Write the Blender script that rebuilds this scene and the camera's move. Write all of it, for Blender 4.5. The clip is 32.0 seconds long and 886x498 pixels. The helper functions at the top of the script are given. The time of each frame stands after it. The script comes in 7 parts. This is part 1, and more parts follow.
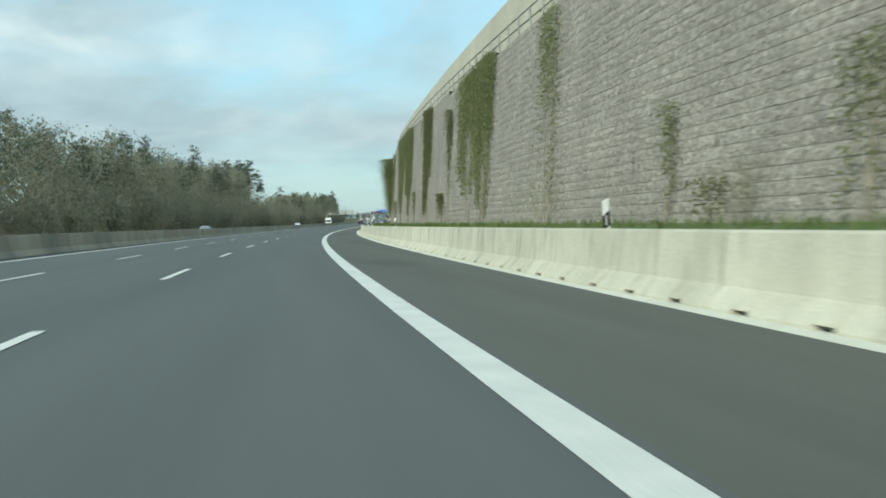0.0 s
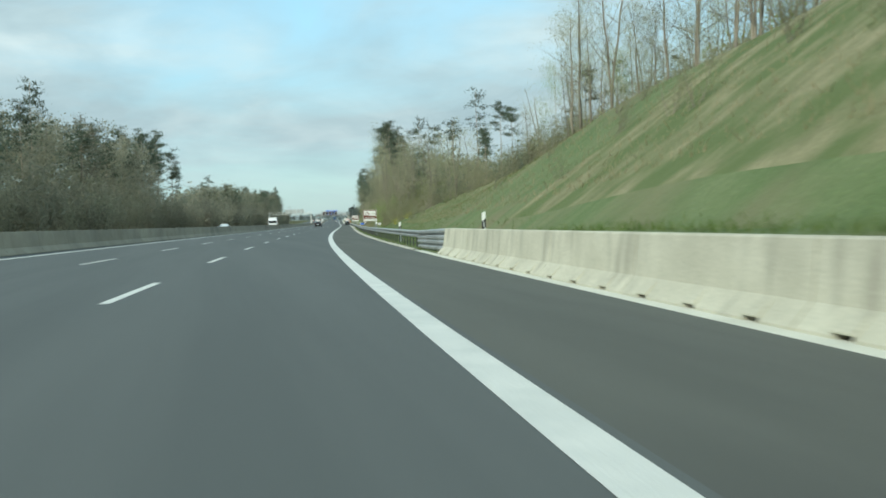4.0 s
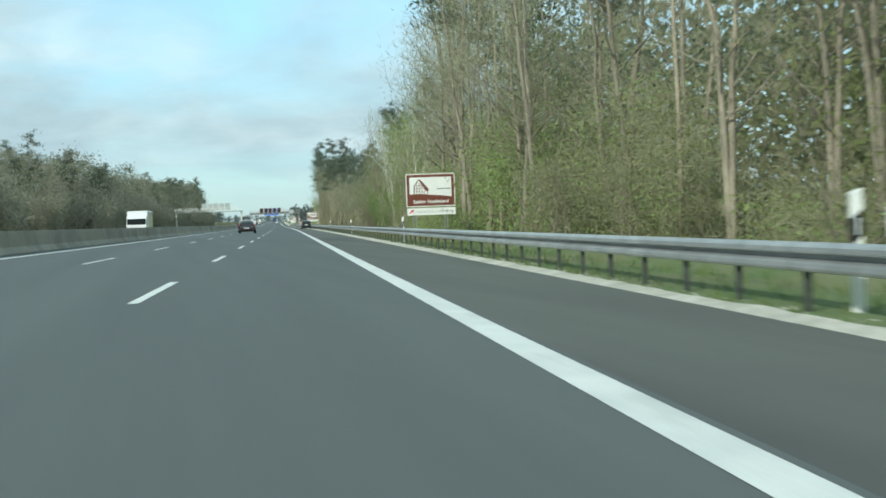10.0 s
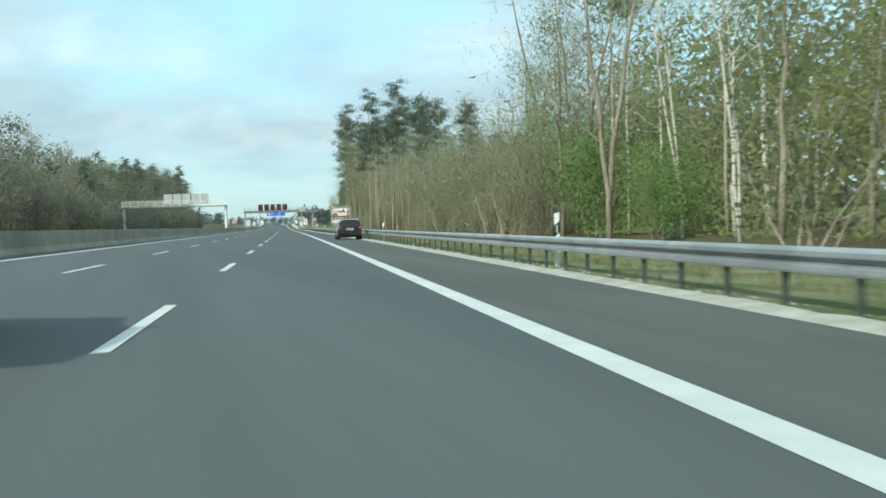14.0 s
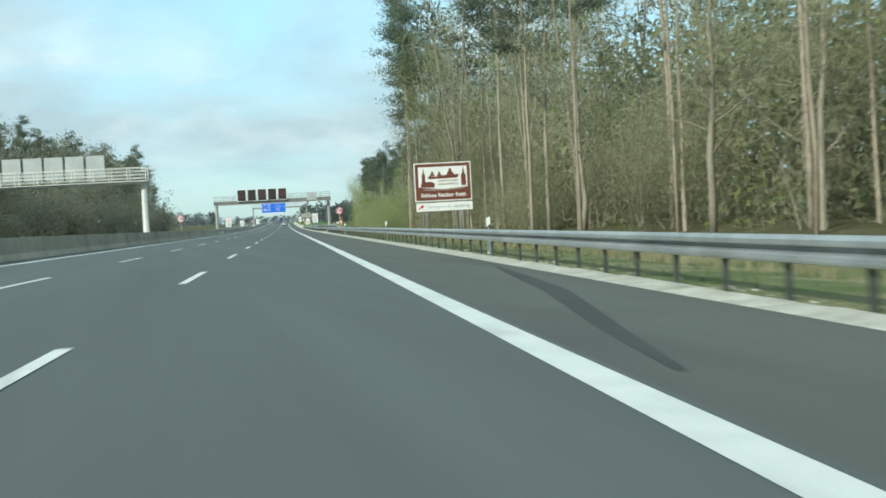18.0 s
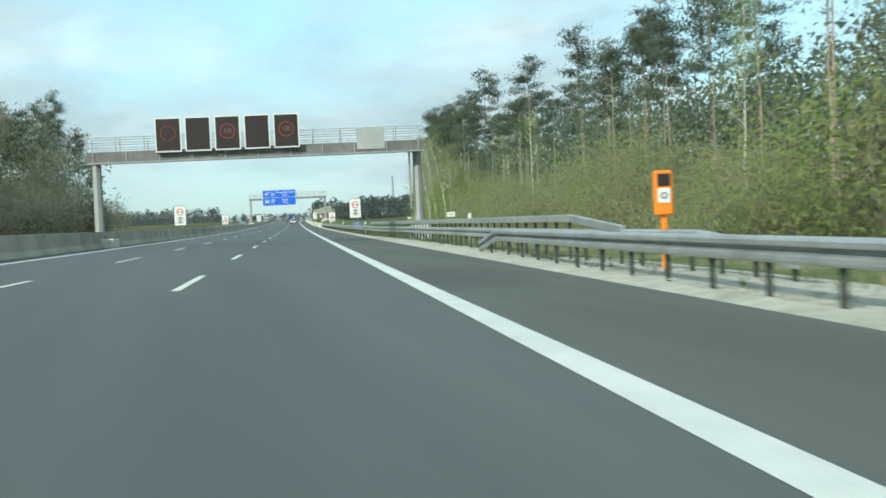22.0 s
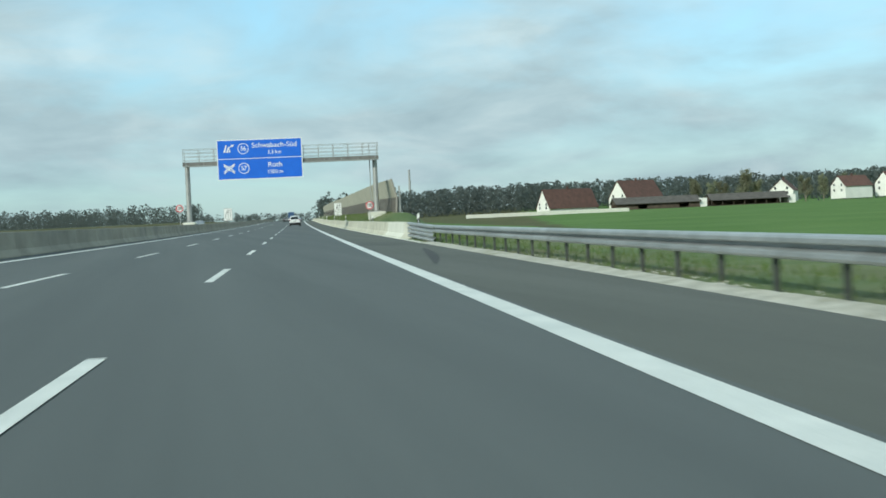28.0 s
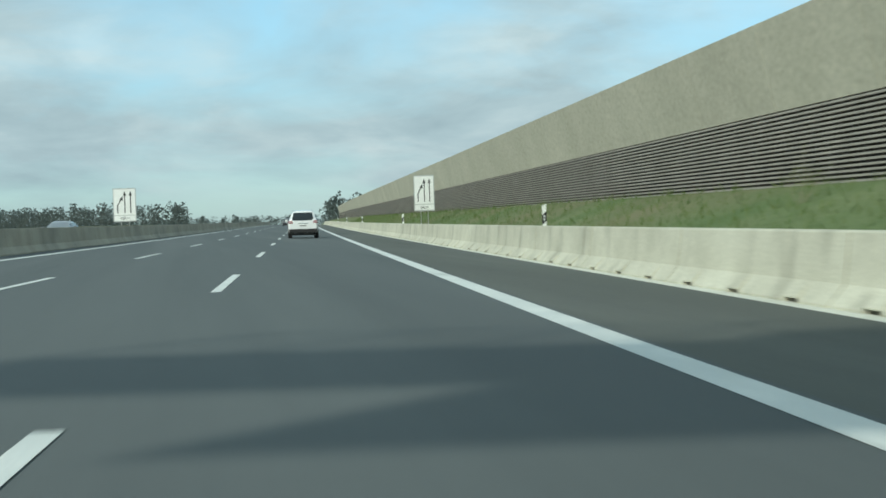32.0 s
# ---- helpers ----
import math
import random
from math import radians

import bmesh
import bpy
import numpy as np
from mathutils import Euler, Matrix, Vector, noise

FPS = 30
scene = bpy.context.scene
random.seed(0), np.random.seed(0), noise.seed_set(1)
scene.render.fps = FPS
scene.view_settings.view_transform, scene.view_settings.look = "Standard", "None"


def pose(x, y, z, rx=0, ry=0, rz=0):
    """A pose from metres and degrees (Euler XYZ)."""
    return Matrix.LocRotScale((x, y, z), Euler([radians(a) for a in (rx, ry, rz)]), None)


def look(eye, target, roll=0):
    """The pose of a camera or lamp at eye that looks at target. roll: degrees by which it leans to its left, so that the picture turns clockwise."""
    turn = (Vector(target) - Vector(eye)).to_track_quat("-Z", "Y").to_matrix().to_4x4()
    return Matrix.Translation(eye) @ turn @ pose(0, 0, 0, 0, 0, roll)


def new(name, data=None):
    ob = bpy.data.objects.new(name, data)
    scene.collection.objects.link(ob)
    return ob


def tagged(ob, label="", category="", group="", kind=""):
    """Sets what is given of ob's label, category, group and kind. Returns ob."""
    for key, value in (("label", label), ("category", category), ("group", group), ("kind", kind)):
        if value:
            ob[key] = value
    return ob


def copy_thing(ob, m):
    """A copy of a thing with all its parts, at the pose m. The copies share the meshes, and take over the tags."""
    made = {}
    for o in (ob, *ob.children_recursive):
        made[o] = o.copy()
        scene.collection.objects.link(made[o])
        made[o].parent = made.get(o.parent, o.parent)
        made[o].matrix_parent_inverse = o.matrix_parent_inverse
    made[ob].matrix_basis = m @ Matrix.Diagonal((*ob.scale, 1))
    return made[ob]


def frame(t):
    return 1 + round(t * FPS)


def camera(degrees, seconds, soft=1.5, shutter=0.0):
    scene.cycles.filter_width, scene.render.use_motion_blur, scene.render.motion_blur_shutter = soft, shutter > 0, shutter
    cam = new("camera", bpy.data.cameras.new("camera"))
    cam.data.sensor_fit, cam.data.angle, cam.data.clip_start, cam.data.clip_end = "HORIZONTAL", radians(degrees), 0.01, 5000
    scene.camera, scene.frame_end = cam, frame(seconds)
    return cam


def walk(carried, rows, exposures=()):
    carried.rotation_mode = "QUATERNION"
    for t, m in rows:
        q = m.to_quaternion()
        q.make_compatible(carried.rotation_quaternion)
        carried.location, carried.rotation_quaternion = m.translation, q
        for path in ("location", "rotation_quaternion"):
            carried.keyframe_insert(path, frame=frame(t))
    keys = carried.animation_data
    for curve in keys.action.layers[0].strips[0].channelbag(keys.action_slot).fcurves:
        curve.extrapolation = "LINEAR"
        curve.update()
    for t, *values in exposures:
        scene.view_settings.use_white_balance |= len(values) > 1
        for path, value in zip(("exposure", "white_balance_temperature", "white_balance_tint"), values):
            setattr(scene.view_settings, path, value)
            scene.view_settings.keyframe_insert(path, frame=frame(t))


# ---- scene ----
cam = camera(38.84, 32.0, soft=1.7, shutter=0.20)
PATH = [
    (0.0, pose(-1.313, 2.591, 1.006, 88.651, 2.501, -7.491)),
    (0.5, pose(-1.173, 19.285, 1.005, 88.618, 2.277, -7.879)),
    (1.0, pose(-0.893, 36.084, 1.003, 88.685, 2.092, -8.260)),
    (1.5, pose(-0.578, 52.956, 1.002, 88.699, 2.007, -8.544)),
    (2.0, pose(-0.054, 69.859, 1.000, 88.695, 1.917, -8.850)),
    (2.5, pose(0.535, 86.670, 0.999, 88.688, 1.788, -9.084)),
    (3.0, pose(1.203, 103.421, 1.000, 88.720, 1.708, -9.450)),
    (3.5, pose(1.985, 120.127, 1.001, 88.755, 1.723, -9.829)),
    (4.0, pose(2.911, 136.804, 1.002, 88.730, 1.902, -10.180)),
    (4.5, pose(3.969, 153.455, 1.004, 88.666, 2.183, -10.514)),
    (5.0, pose(5.138, 170.087, 1.008, 88.586, 2.508, -10.846)),
    (5.5, pose(6.393, 186.705, 1.013, 88.513, 2.822, -11.188)),
    (6.0, pose(7.694, 203.318, 1.022, 88.470, 3.068, -11.552)),
    (6.5, pose(9.019, 219.777, 1.034, 88.483, 3.081, -11.897)),
    (7.0, pose(10.421, 236.166, 1.048, 88.457, 2.916, -12.213)),
    (7.5, pose(11.869, 252.485, 1.064, 88.496, 2.738, -12.362)),
    (8.0, pose(13.282, 268.757, 1.084, 88.521, 2.547, -12.526)),
    (8.5, pose(14.685, 285.039, 1.107, 88.515, 2.386, -12.701)),
    (9.0, pose(16.255, 301.379, 1.129, 88.583, 2.230, -12.733)),
    (9.5, pose(17.773, 317.832, 1.155, 88.643, 2.101, -12.909)),
    (10.0, pose(19.457, 334.438, 1.182, 88.701, 2.107, -12.973)),
    (10.5, pose(21.149, 351.038, 1.210, 88.738, 2.151, -12.988)),
    (11.0, pose(22.788, 367.565, 1.240, 88.768, 2.194, -12.949)),
    (11.5, pose(24.433, 383.922, 1.270, 88.817, 2.167, -12.832)),
    (12.0, pose(26.058, 400.243, 1.303, 88.799, 2.176, -12.736)),
    (12.5, pose(27.615, 416.596, 1.339, 88.815, 2.144, -12.726)),
    (13.0, pose(29.190, 433.021, 1.375, 88.851, 2.053, -12.640)),
    (13.5, pose(30.795, 449.517, 1.412, 88.841, 1.896, -12.695)),
    (14.0, pose(32.403, 465.988, 1.450, 88.888, 1.640, -12.678)),
    (14.5, pose(34.071, 482.411, 1.483, 88.845, 1.610, -12.653)),
    (15.0, pose(35.760, 498.794, 1.516, 88.790, 1.792, -12.640)),
    (15.5, pose(37.456, 515.141, 1.549, 88.732, 2.103, -12.636)),
    (16.0, pose(39.132, 531.459, 1.582, 88.681, 2.467, -12.639)),
    (16.5, pose(40.799, 547.750, 1.614, 88.645, 2.808, -12.646)),
    (17.0, pose(42.470, 564.011, 1.645, 88.633, 3.052, -12.655)),
    (17.5, pose(44.107, 580.243, 1.676, 88.659, 3.132, -12.615)),
    (18.0, pose(45.695, 596.455, 1.707, 88.680, 3.072, -12.559)),
    (18.5, pose(47.280, 612.644, 1.736, 88.702, 2.896, -12.504)),
    (19.0, pose(48.828, 628.811, 1.765, 88.703, 2.702, -12.395)),
    (19.5, pose(50.328, 644.828, 1.793, 88.767, 2.591, -12.366)),
    (20.0, pose(51.855, 660.840, 1.821, 88.777, 2.656, -12.336)),
    (20.5, pose(53.393, 676.905, 1.845, 88.763, 2.773, -12.271)),
    (21.0, pose(54.911, 692.972, 1.868, 88.713, 2.845, -12.196)),
    (21.5, pose(56.399, 708.986, 1.892, 88.725, 2.826, -12.148)),
    (22.0, pose(57.897, 724.995, 1.917, 88.672, 2.749, -12.100)),
    (22.5, pose(59.351, 741.057, 1.944, 88.679, 2.714, -12.064)),
    (23.0, pose(60.859, 757.216, 1.972, 88.782, 2.712, -12.035)),
    (23.5, pose(62.330, 773.511, 2.004, 88.689, 2.680, -12.017)),
    (24.0, pose(63.931, 789.950, 2.036, 88.634, 2.648, -12.048)),
    (24.5, pose(65.432, 806.458, 2.072, 88.541, 2.595, -12.055)),
    (25.0, pose(66.957, 822.936, 2.111, 88.558, 2.586, -12.087)),
    (25.5, pose(68.530, 839.311, 2.152, 88.505, 2.538, -12.055)),
    (26.0, pose(70.077, 855.606, 2.198, 88.498, 2.529, -12.033)),
    (26.5, pose(71.580, 871.845, 2.250, 88.527, 2.548, -12.020)),
    (27.0, pose(73.052, 888.045, 2.307, 88.584, 2.580, -12.016)),
    (27.5, pose(74.507, 904.223, 2.369, 88.662, 2.608, -12.022)),
    (28.0, pose(75.963, 920.397, 2.437, 88.750, 2.613, -12.040)),
    (28.5, pose(77.455, 936.579, 2.511, 88.748, 2.591, -12.020)),
    (29.0, pose(78.980, 952.644, 2.589, 88.790, 2.529, -12.000)),
    (29.5, pose(80.492, 968.679, 2.674, 88.791, 2.432, -11.952)),
    (30.0, pose(82.000, 984.815, 2.766, 88.786, 2.417, -11.932)),
    (30.5, pose(83.441, 1000.886, 2.865, 88.789, 2.285, -11.917)),
    (31.0, pose(84.907, 1017.020, 2.969, 88.821, 2.159, -11.907)),
    (31.5, pose(86.341, 1033.155, 3.080, 88.873, 2.029, -11.844)),
    (32.0, pose(87.735, 1049.320, 3.196, 89.011, 1.858, -11.855)),
]
walk(cam, PATH, [(0.0, 0.28, 6120, 0.0), (6.0, 0.32, 6120, 0.0), (9.0, 0.40, 6020, 0.0), (11.0, 0.42, 5980, 0.0), (13.0, 0.50, 5980, 0.0), (17.0, 0.46, 6050, 0.0), (20.0, 0.47, 6080, 0.0), (22.0, 0.51, 6100, 0.0), (24.0, 0.43, 6120, 0.0), (25.5, 0.34, 6100, 0.0), (28.0, 0.19, 6030, 0.0), (30.5, 0.10, 6030, 0.0), (32.0, 0.12, 6100, 0.0)])

# ---- world and sun ----
SUN_FROM = Vector((-1.318, -1.125, 1.0)).normalized()
world = bpy.data.worlds.new("sky_world")
scene.world = world
world.use_nodes = True
wn, wl = world.node_tree.nodes, world.node_tree.links
wn.clear()
w_out, w_bg = wn.new("ShaderNodeOutputWorld"), wn.new("ShaderNodeBackground")
w_sky = wn.new("ShaderNodeTexSky")
w_sky.sky_type, w_sky.sun_disc = "NISHITA", False
w_sky.sun_elevation = math.asin(SUN_FROM.z)
w_sky.sun_rotation = math.atan2(SUN_FROM.x, SUN_FROM.y)
w_sky.air_density, w_sky.dust_density, w_sky.ozone_density = 1.0, 0.6, 1.5
w_tc, w_sep = wn.new("ShaderNodeTexCoord"), wn.new("ShaderNodeSeparateXYZ")
wl.new(w_tc.outputs["Generated"], w_sep.inputs[0])


def wmath(op, a, b):
    n = wn.new("ShaderNodeMath")
    n.operation = op
    for i, v in enumerate((a, b)):
        if isinstance(v, (int, float)):
            n.inputs[i].default_value = v
        else:
            wl.new(v, n.inputs[i])
    return n.outputs[0]


# clouds lie in long banks, flatter towards the horizon
w_flat = wmath("POWER", wmath("ADD", wmath("MAXIMUM", w_sep.outputs[2], 0.0), 0.02), 0.75)
w_comb = wn.new("ShaderNodeCombineXYZ")
wl.new(w_sep.outputs[0], w_comb.inputs[0])
wl.new(w_sep.outputs[1], w_comb.inputs[1])
wl.new(w_flat, w_comb.inputs[2])


def wnoise(scale, detail, rough, warp, squash, shift=0.0):
    m = wn.new("ShaderNodeMapping")
    m.inputs["Scale"].default_value = squash
    m.inputs["Location"].default_value = (shift, shift * 0.7, shift * 0.3)
    wl.new(w_comb.outputs[0], m.inputs[0])
    n = wn.new("ShaderNodeTexNoise")
    n.inputs["Scale"].default_value, n.inputs["Detail"].default_value = scale, detail
    n.inputs["Roughness"].default_value, n.inputs["Distortion"].default_value = rough, warp
    wl.new(m.outputs[0], n.inputs["Vector"])
    return n.outputs["Fac"]


def wramp(fac, *stops):
    n = wn.new("ShaderNodeValToRGB")
    el = n.color_ramp.elements
    el[0].position, el[0].color = stops[0][0], (*stops[0][1], 1)
    el[1].position, el[1].color = stops[-1][0], (*stops[-1][1], 1)
    for p, c in stops[1:-1]:
        el.new(p).color = (*c, 1)
    wl.new(fac, n.inputs[0])
    return n.outputs[0]


def wmix(fac, a, b):
    n = wn.new("ShaderNodeMix")
    n.data_type = "RGBA"
    if isinstance(fac, float):
        n.inputs[0].default_value = fac
    else:
        wl.new(fac, n.inputs[0])
    for i, v in ((6, a), (7, b)):
        if isinstance(v, tuple):
            n.inputs[i].default_value = (*v, 1)
        else:
            wl.new(v, n.inputs[i])
    return n.outputs[2]


w_gain = wn.new("ShaderNodeVectorMath")
w_gain.operation = "SCALE"
w_gain.inputs["Scale"].default_value = 0.15
wl.new(w_sky.outputs[0], w_gain.inputs[0])
CLOUD_MASK = wramp(wnoise(4.2, 7, 0.52, 0.3, (1, 1, 2.6), 2.0), (0.30, (0, 0, 0)), (0.56, (1, 1, 1)))
CLOUD_TONE = wramp(wnoise(9.0, 7, 0.52, 0.3, (1, 1, 2.2), 5.0), (0.33, (0.40, 0.495, 0.535)), (0.50, (0.485, 0.585, 0.62)), (0.68, (0.63, 0.71, 0.725)))
w_low = wn.new("ShaderNodeMapRange")
w_low.inputs["From Min"].default_value, w_low.inputs["From Max"].default_value = 0.0, 0.16
w_low.inputs["To Min"].default_value, w_low.inputs["To Max"].default_value = 0.78, 1.0
wl.new(w_sep.outputs[2], w_low.inputs["Value"])
w_dim = wn.new("ShaderNodeVectorMath")
w_dim.operation = "SCALE"
wl.new(wmix(CLOUD_MASK, wmix(0.55, w_gain.outputs[0], (0.36, 0.64, 0.75)), CLOUD_TONE), w_dim.inputs[0])
wl.new(w_low.outputs[0], w_dim.inputs["Scale"])
wl.new(w_dim.outputs[0], w_bg.inputs[0])
w_bg.inputs[1].default_value = 1.0
wl.new(w_bg.outputs[0], w_out.inputs[0])

sun = new("sun", bpy.data.lights.new("sun", "SUN"))
sun.data.energy, sun.data.angle, sun.data.color = 3.0, radians(1.6), (1.0, 0.93, 0.80)
sun.matrix_world = look(SUN_FROM * 300, (0, 0, 0))

# ---- the road's line: bend and grade along its length ----
BENDS = [-4.898, -4.565, -4.183, -3.061, -0.784, 0.24, 0.275, 0.334, 0.07, -0.05, 0.077, 0.076, -0.171, -0.252, -0.241, -0.185, -0.107, -0.022, 0.065]
GRADES = [-0.308, -0.08, 0.864, 0.684, -0.105, -0.547, 1.166, 2.546, 1.473, 0.916, 0.587, 0.406, 0.325]
RS = np.arange(-100, 2600, 2.0)
_k = np.interp(RS, np.arange(-100, 1701, 100.0), np.array(BENDS) * 1e-4)
RH = np.concatenate([[0], np.cumsum(_k[1:] + _k[:-1])])
RH -= np.interp(0, RS, RH)
RX, RY = np.cumsum(-np.sin(RH)) * 2, np.cumsum(np.cos(RH)) * 2
RX, RY = RX - np.interp(0, RS, RX), RY - np.interp(0, RS, RY)
_sl = np.cumsum(np.interp(RS, np.arange(-100, 1701, 150.0), np.array(GRADES) * 1e-5)) * 2
_sl -= np.interp(0, RS, _sl)
_sl = np.where(RS > 1250, np.interp(1250, RS, _sl) * np.clip(1 - (RS - 1250) / 500, -0.1, 1), _sl)
RZ = np.cumsum(_sl) * 2
RZ -= np.interp(0, RS, RZ)
FALL = 0.0210


def way(s, l, z):
    """World places from metres along the road, to the right of its edge line and above its surface line (arrays)."""
    s, l, z = np.broadcast_arrays(np.asarray(s, float), np.asarray(l, float), np.asarray(z, float))
    c = np.clip(s, RS[0], RS[-1])
    h, over = np.interp(c, RS, RH), s - c
    x = np.interp(c, RS, RX) + l * np.cos(h) - over * np.sin(h)
    y = np.interp(c, RS, RY) + l * np.sin(h) + over * np.cos(h)
    return np.stack([x, y, np.interp(c, RS, RZ) + z], -1)


def at(s, l, z=0.0, turn=0.0):
    """A pose on the road: x to the right, y ahead, z up."""
    p = way(s, l, z)
    return Matrix.Translation(p.tolist()) @ Matrix.Rotation(float(np.interp(s, RS, RH)) + radians(turn), 4, "Z")


def step(a, b, v):
    t = np.clip((np.asarray(v, float) - a) / (b - a), 0, 1)
    return t * t * (3 - 2 * t)


def ground_z(s, l):
    """Height of the ground over the road's line."""
    s, l = np.broadcast_arrays(np.asarray(s, float), np.asarray(l, float))
    z = np.full(s.shape, -0.22)
    z = np.where(l < -11, 0.06, z)
    z = z + 0.13 * step(2.9, 3.4, l)
    z = z - 0.22 * step(4.5, 7.5, l) * step(190, 230, s) * (1 - step(1030, 1046, s))
    # grassy strip and the cut above the retaining wall
    strip = 1 - step(160, 195, s)
    z = z + 0.80 * step(3.7, 4.6, l) * strip
    plateau = (1 - step(152, 154, s)) * step(7.9, 8.1, l) * 7.2
    slope_h = np.interp(s, [150, 200, 250, 285, 302, 320, 336, 352], [8.4, 8.3, 8.3, 7.4, 5.4, 3.0, 1.3, 0.25])
    rate = np.interp(s, [152, 215, 265], [0.78, 0.70, 0.44])
    slope = np.clip((l - 6.5) * rate, 0, slope_h) * step(151, 155, s) * (1 - step(385, 400, s))
    z = z + np.maximum(plateau, slope)
    # woods floor
    z = z + 0.5 * step(9, 16, l) * step(385, 420, s) * (1 - step(880, 930, s))
    # low fields past the woods, and the bank of the noise wall
    z = z - 1.3 * step(9, 40, l) * step(900, 960, s) + 11 * step(420, 800, l) * step(1100, 1500, s)
    bank = step(1036, 1047, s) * np.interp(l, [3.9, 4.6, 7.2, 8.8, 11], [0, 0.55, 1.55, 1.5, 0])
    z = z + bank
    z = z + 10 * step(1650, 2200, s) * step(20, 160, l)
    z = z + 1.2 * step(-29, -40, l) + 1.5 * step(-45, -110, l) * (1 - step(700, 900, s))
    return z


def gz(s, l):
    return float(ground_z(s, l))


# ---- materials ----
def shader(name):
    m = bpy.data.materials.new(name)
    m.use_nodes = True
    return m, m.node_tree.nodes, m.node_tree.links, m.node_tree.nodes["Principled BSDF"]


def surf(name, c1, c2, scale=3.0, rough=0.8, bump=0.2, metal=0.0, fine=40.0, stretch=(1, 1, 1), vary=0.0, spec=0.5, islands=False, contrast=(0.35, 0.65), dirt=None, dist=0.02):
    """Two tones mixed by a coarse noise, a fine grain on top, relief, and a change from piece to piece."""
    m, n, l, p = shader(name)
    geo, mp = n.new("ShaderNodeNewGeometry"), n.new("ShaderNodeMapping")
    mp.inputs["Scale"].default_value = stretch
    l.new(geo.outputs["Position"], mp.inputs[0])
    a, b = n.new("ShaderNodeTexNoise"), n.new("ShaderNodeTexNoise")
    a.inputs["Scale"].default_value, a.inputs["Detail"].default_value, a.inputs["Roughness"].default_value = scale, 6, 0.6
    b.inputs["Scale"].default_value, b.inputs["Detail"].default_value = fine, 4
    l.new(mp.outputs[0], a.inputs["Vector"])
    l.new(geo.outputs["Position"], b.inputs["Vector"])
    r = n.new("ShaderNodeMapRange")
    r.inputs["From Min"].default_value, r.inputs["From Max"].default_value = contrast
    l.new(a.outputs["Fac"], r.inputs["Value"])
    mix = n.new("ShaderNodeMix")
    mix.data_type = "RGBA"
    l.new(r.outputs[0], mix.inputs[0])
    mix.inputs[6].default_value, mix.inputs[7].default_value = (*c1, 1), (*c2, 1)
    hsv = n.new("ShaderNodeHueSaturation")
    g = n.new("ShaderNodeMapRange")
    g.inputs["From Min"].default_value, g.inputs["From Max"].default_value = 0.25, 0.75
    g.inputs["To Min"].default_value, g.inputs["To Max"].default_value = 0.82, 1.18
    l.new(b.outputs["Fac"], g.inputs["Value"])
    value = g.outputs[0]
    if vary:
        rnd = geo.outputs["Random Per Island"] if islands else n.new("ShaderNodeObjectInfo").outputs["Random"]
        v = n.new("ShaderNodeMapRange")
        v.inputs["To Min"].default_value, v.inputs["To Max"].default_value = 1 - vary, 1 + vary
        l.new(rnd, v.inputs["Value"])
        mu = n.new("ShaderNodeMath")
        mu.operation = "MULTIPLY"
        l.new(value, mu.inputs[0])
        l.new(v.outputs[0], mu.inputs[1])
        value = mu.outputs[0]
    l.new(value, hsv.inputs["Value"])
    l.new(mix.outputs[2], hsv.inputs["Color"])
    colour = hsv.outputs[0]
    if dirt:
        d = n.new("ShaderNodeTexNoise")
        d.inputs["Scale"].default_value, d.inputs["Detail"].default_value = dirt[1], 8
        dm = n.new("ShaderNodeMapping")
        dm.inputs["Scale"].default_value = dirt[2]
        l.new(geo.outputs["Position"], dm.inputs[0])
        l.new(dm.outputs[0], d.inputs["Vector"])
        dr = n.new("ShaderNodeMapRange")
        dr.inputs["From Min"].default_value, dr.inputs["From Max"].default_value, dr.inputs["To Max"].default_value = dirt[3], dirt[4], dirt[5]
        l.new(d.outputs["Fac"], dr.inputs["Value"])
        dx = n.new("ShaderNodeMix")
        dx.data_type = "RGBA"
        l.new(dr.outputs[0], dx.inputs[0])
        l.new(colour, dx.inputs[6])
        dx.inputs[7].default_value = (*dirt[0], 1)
        colour = dx.outputs[2]
    l.new(colour, p.inputs["Base Color"])
    p.inputs["Roughness"].default_value, p.inputs["Metallic"].default_value = rough, metal
    p.inputs["Specular IOR Level"].default_value = spec
    if bump:
        bp = n.new("ShaderNodeBump")
        bp.inputs["Strength"].default_value, bp.inputs["Distance"].default_value = bump, dist
        l.new(b.outputs["Fac"], bp.inputs["Height"])
        l.new(bp.outputs[0], p.inputs["Normal"])
    return m


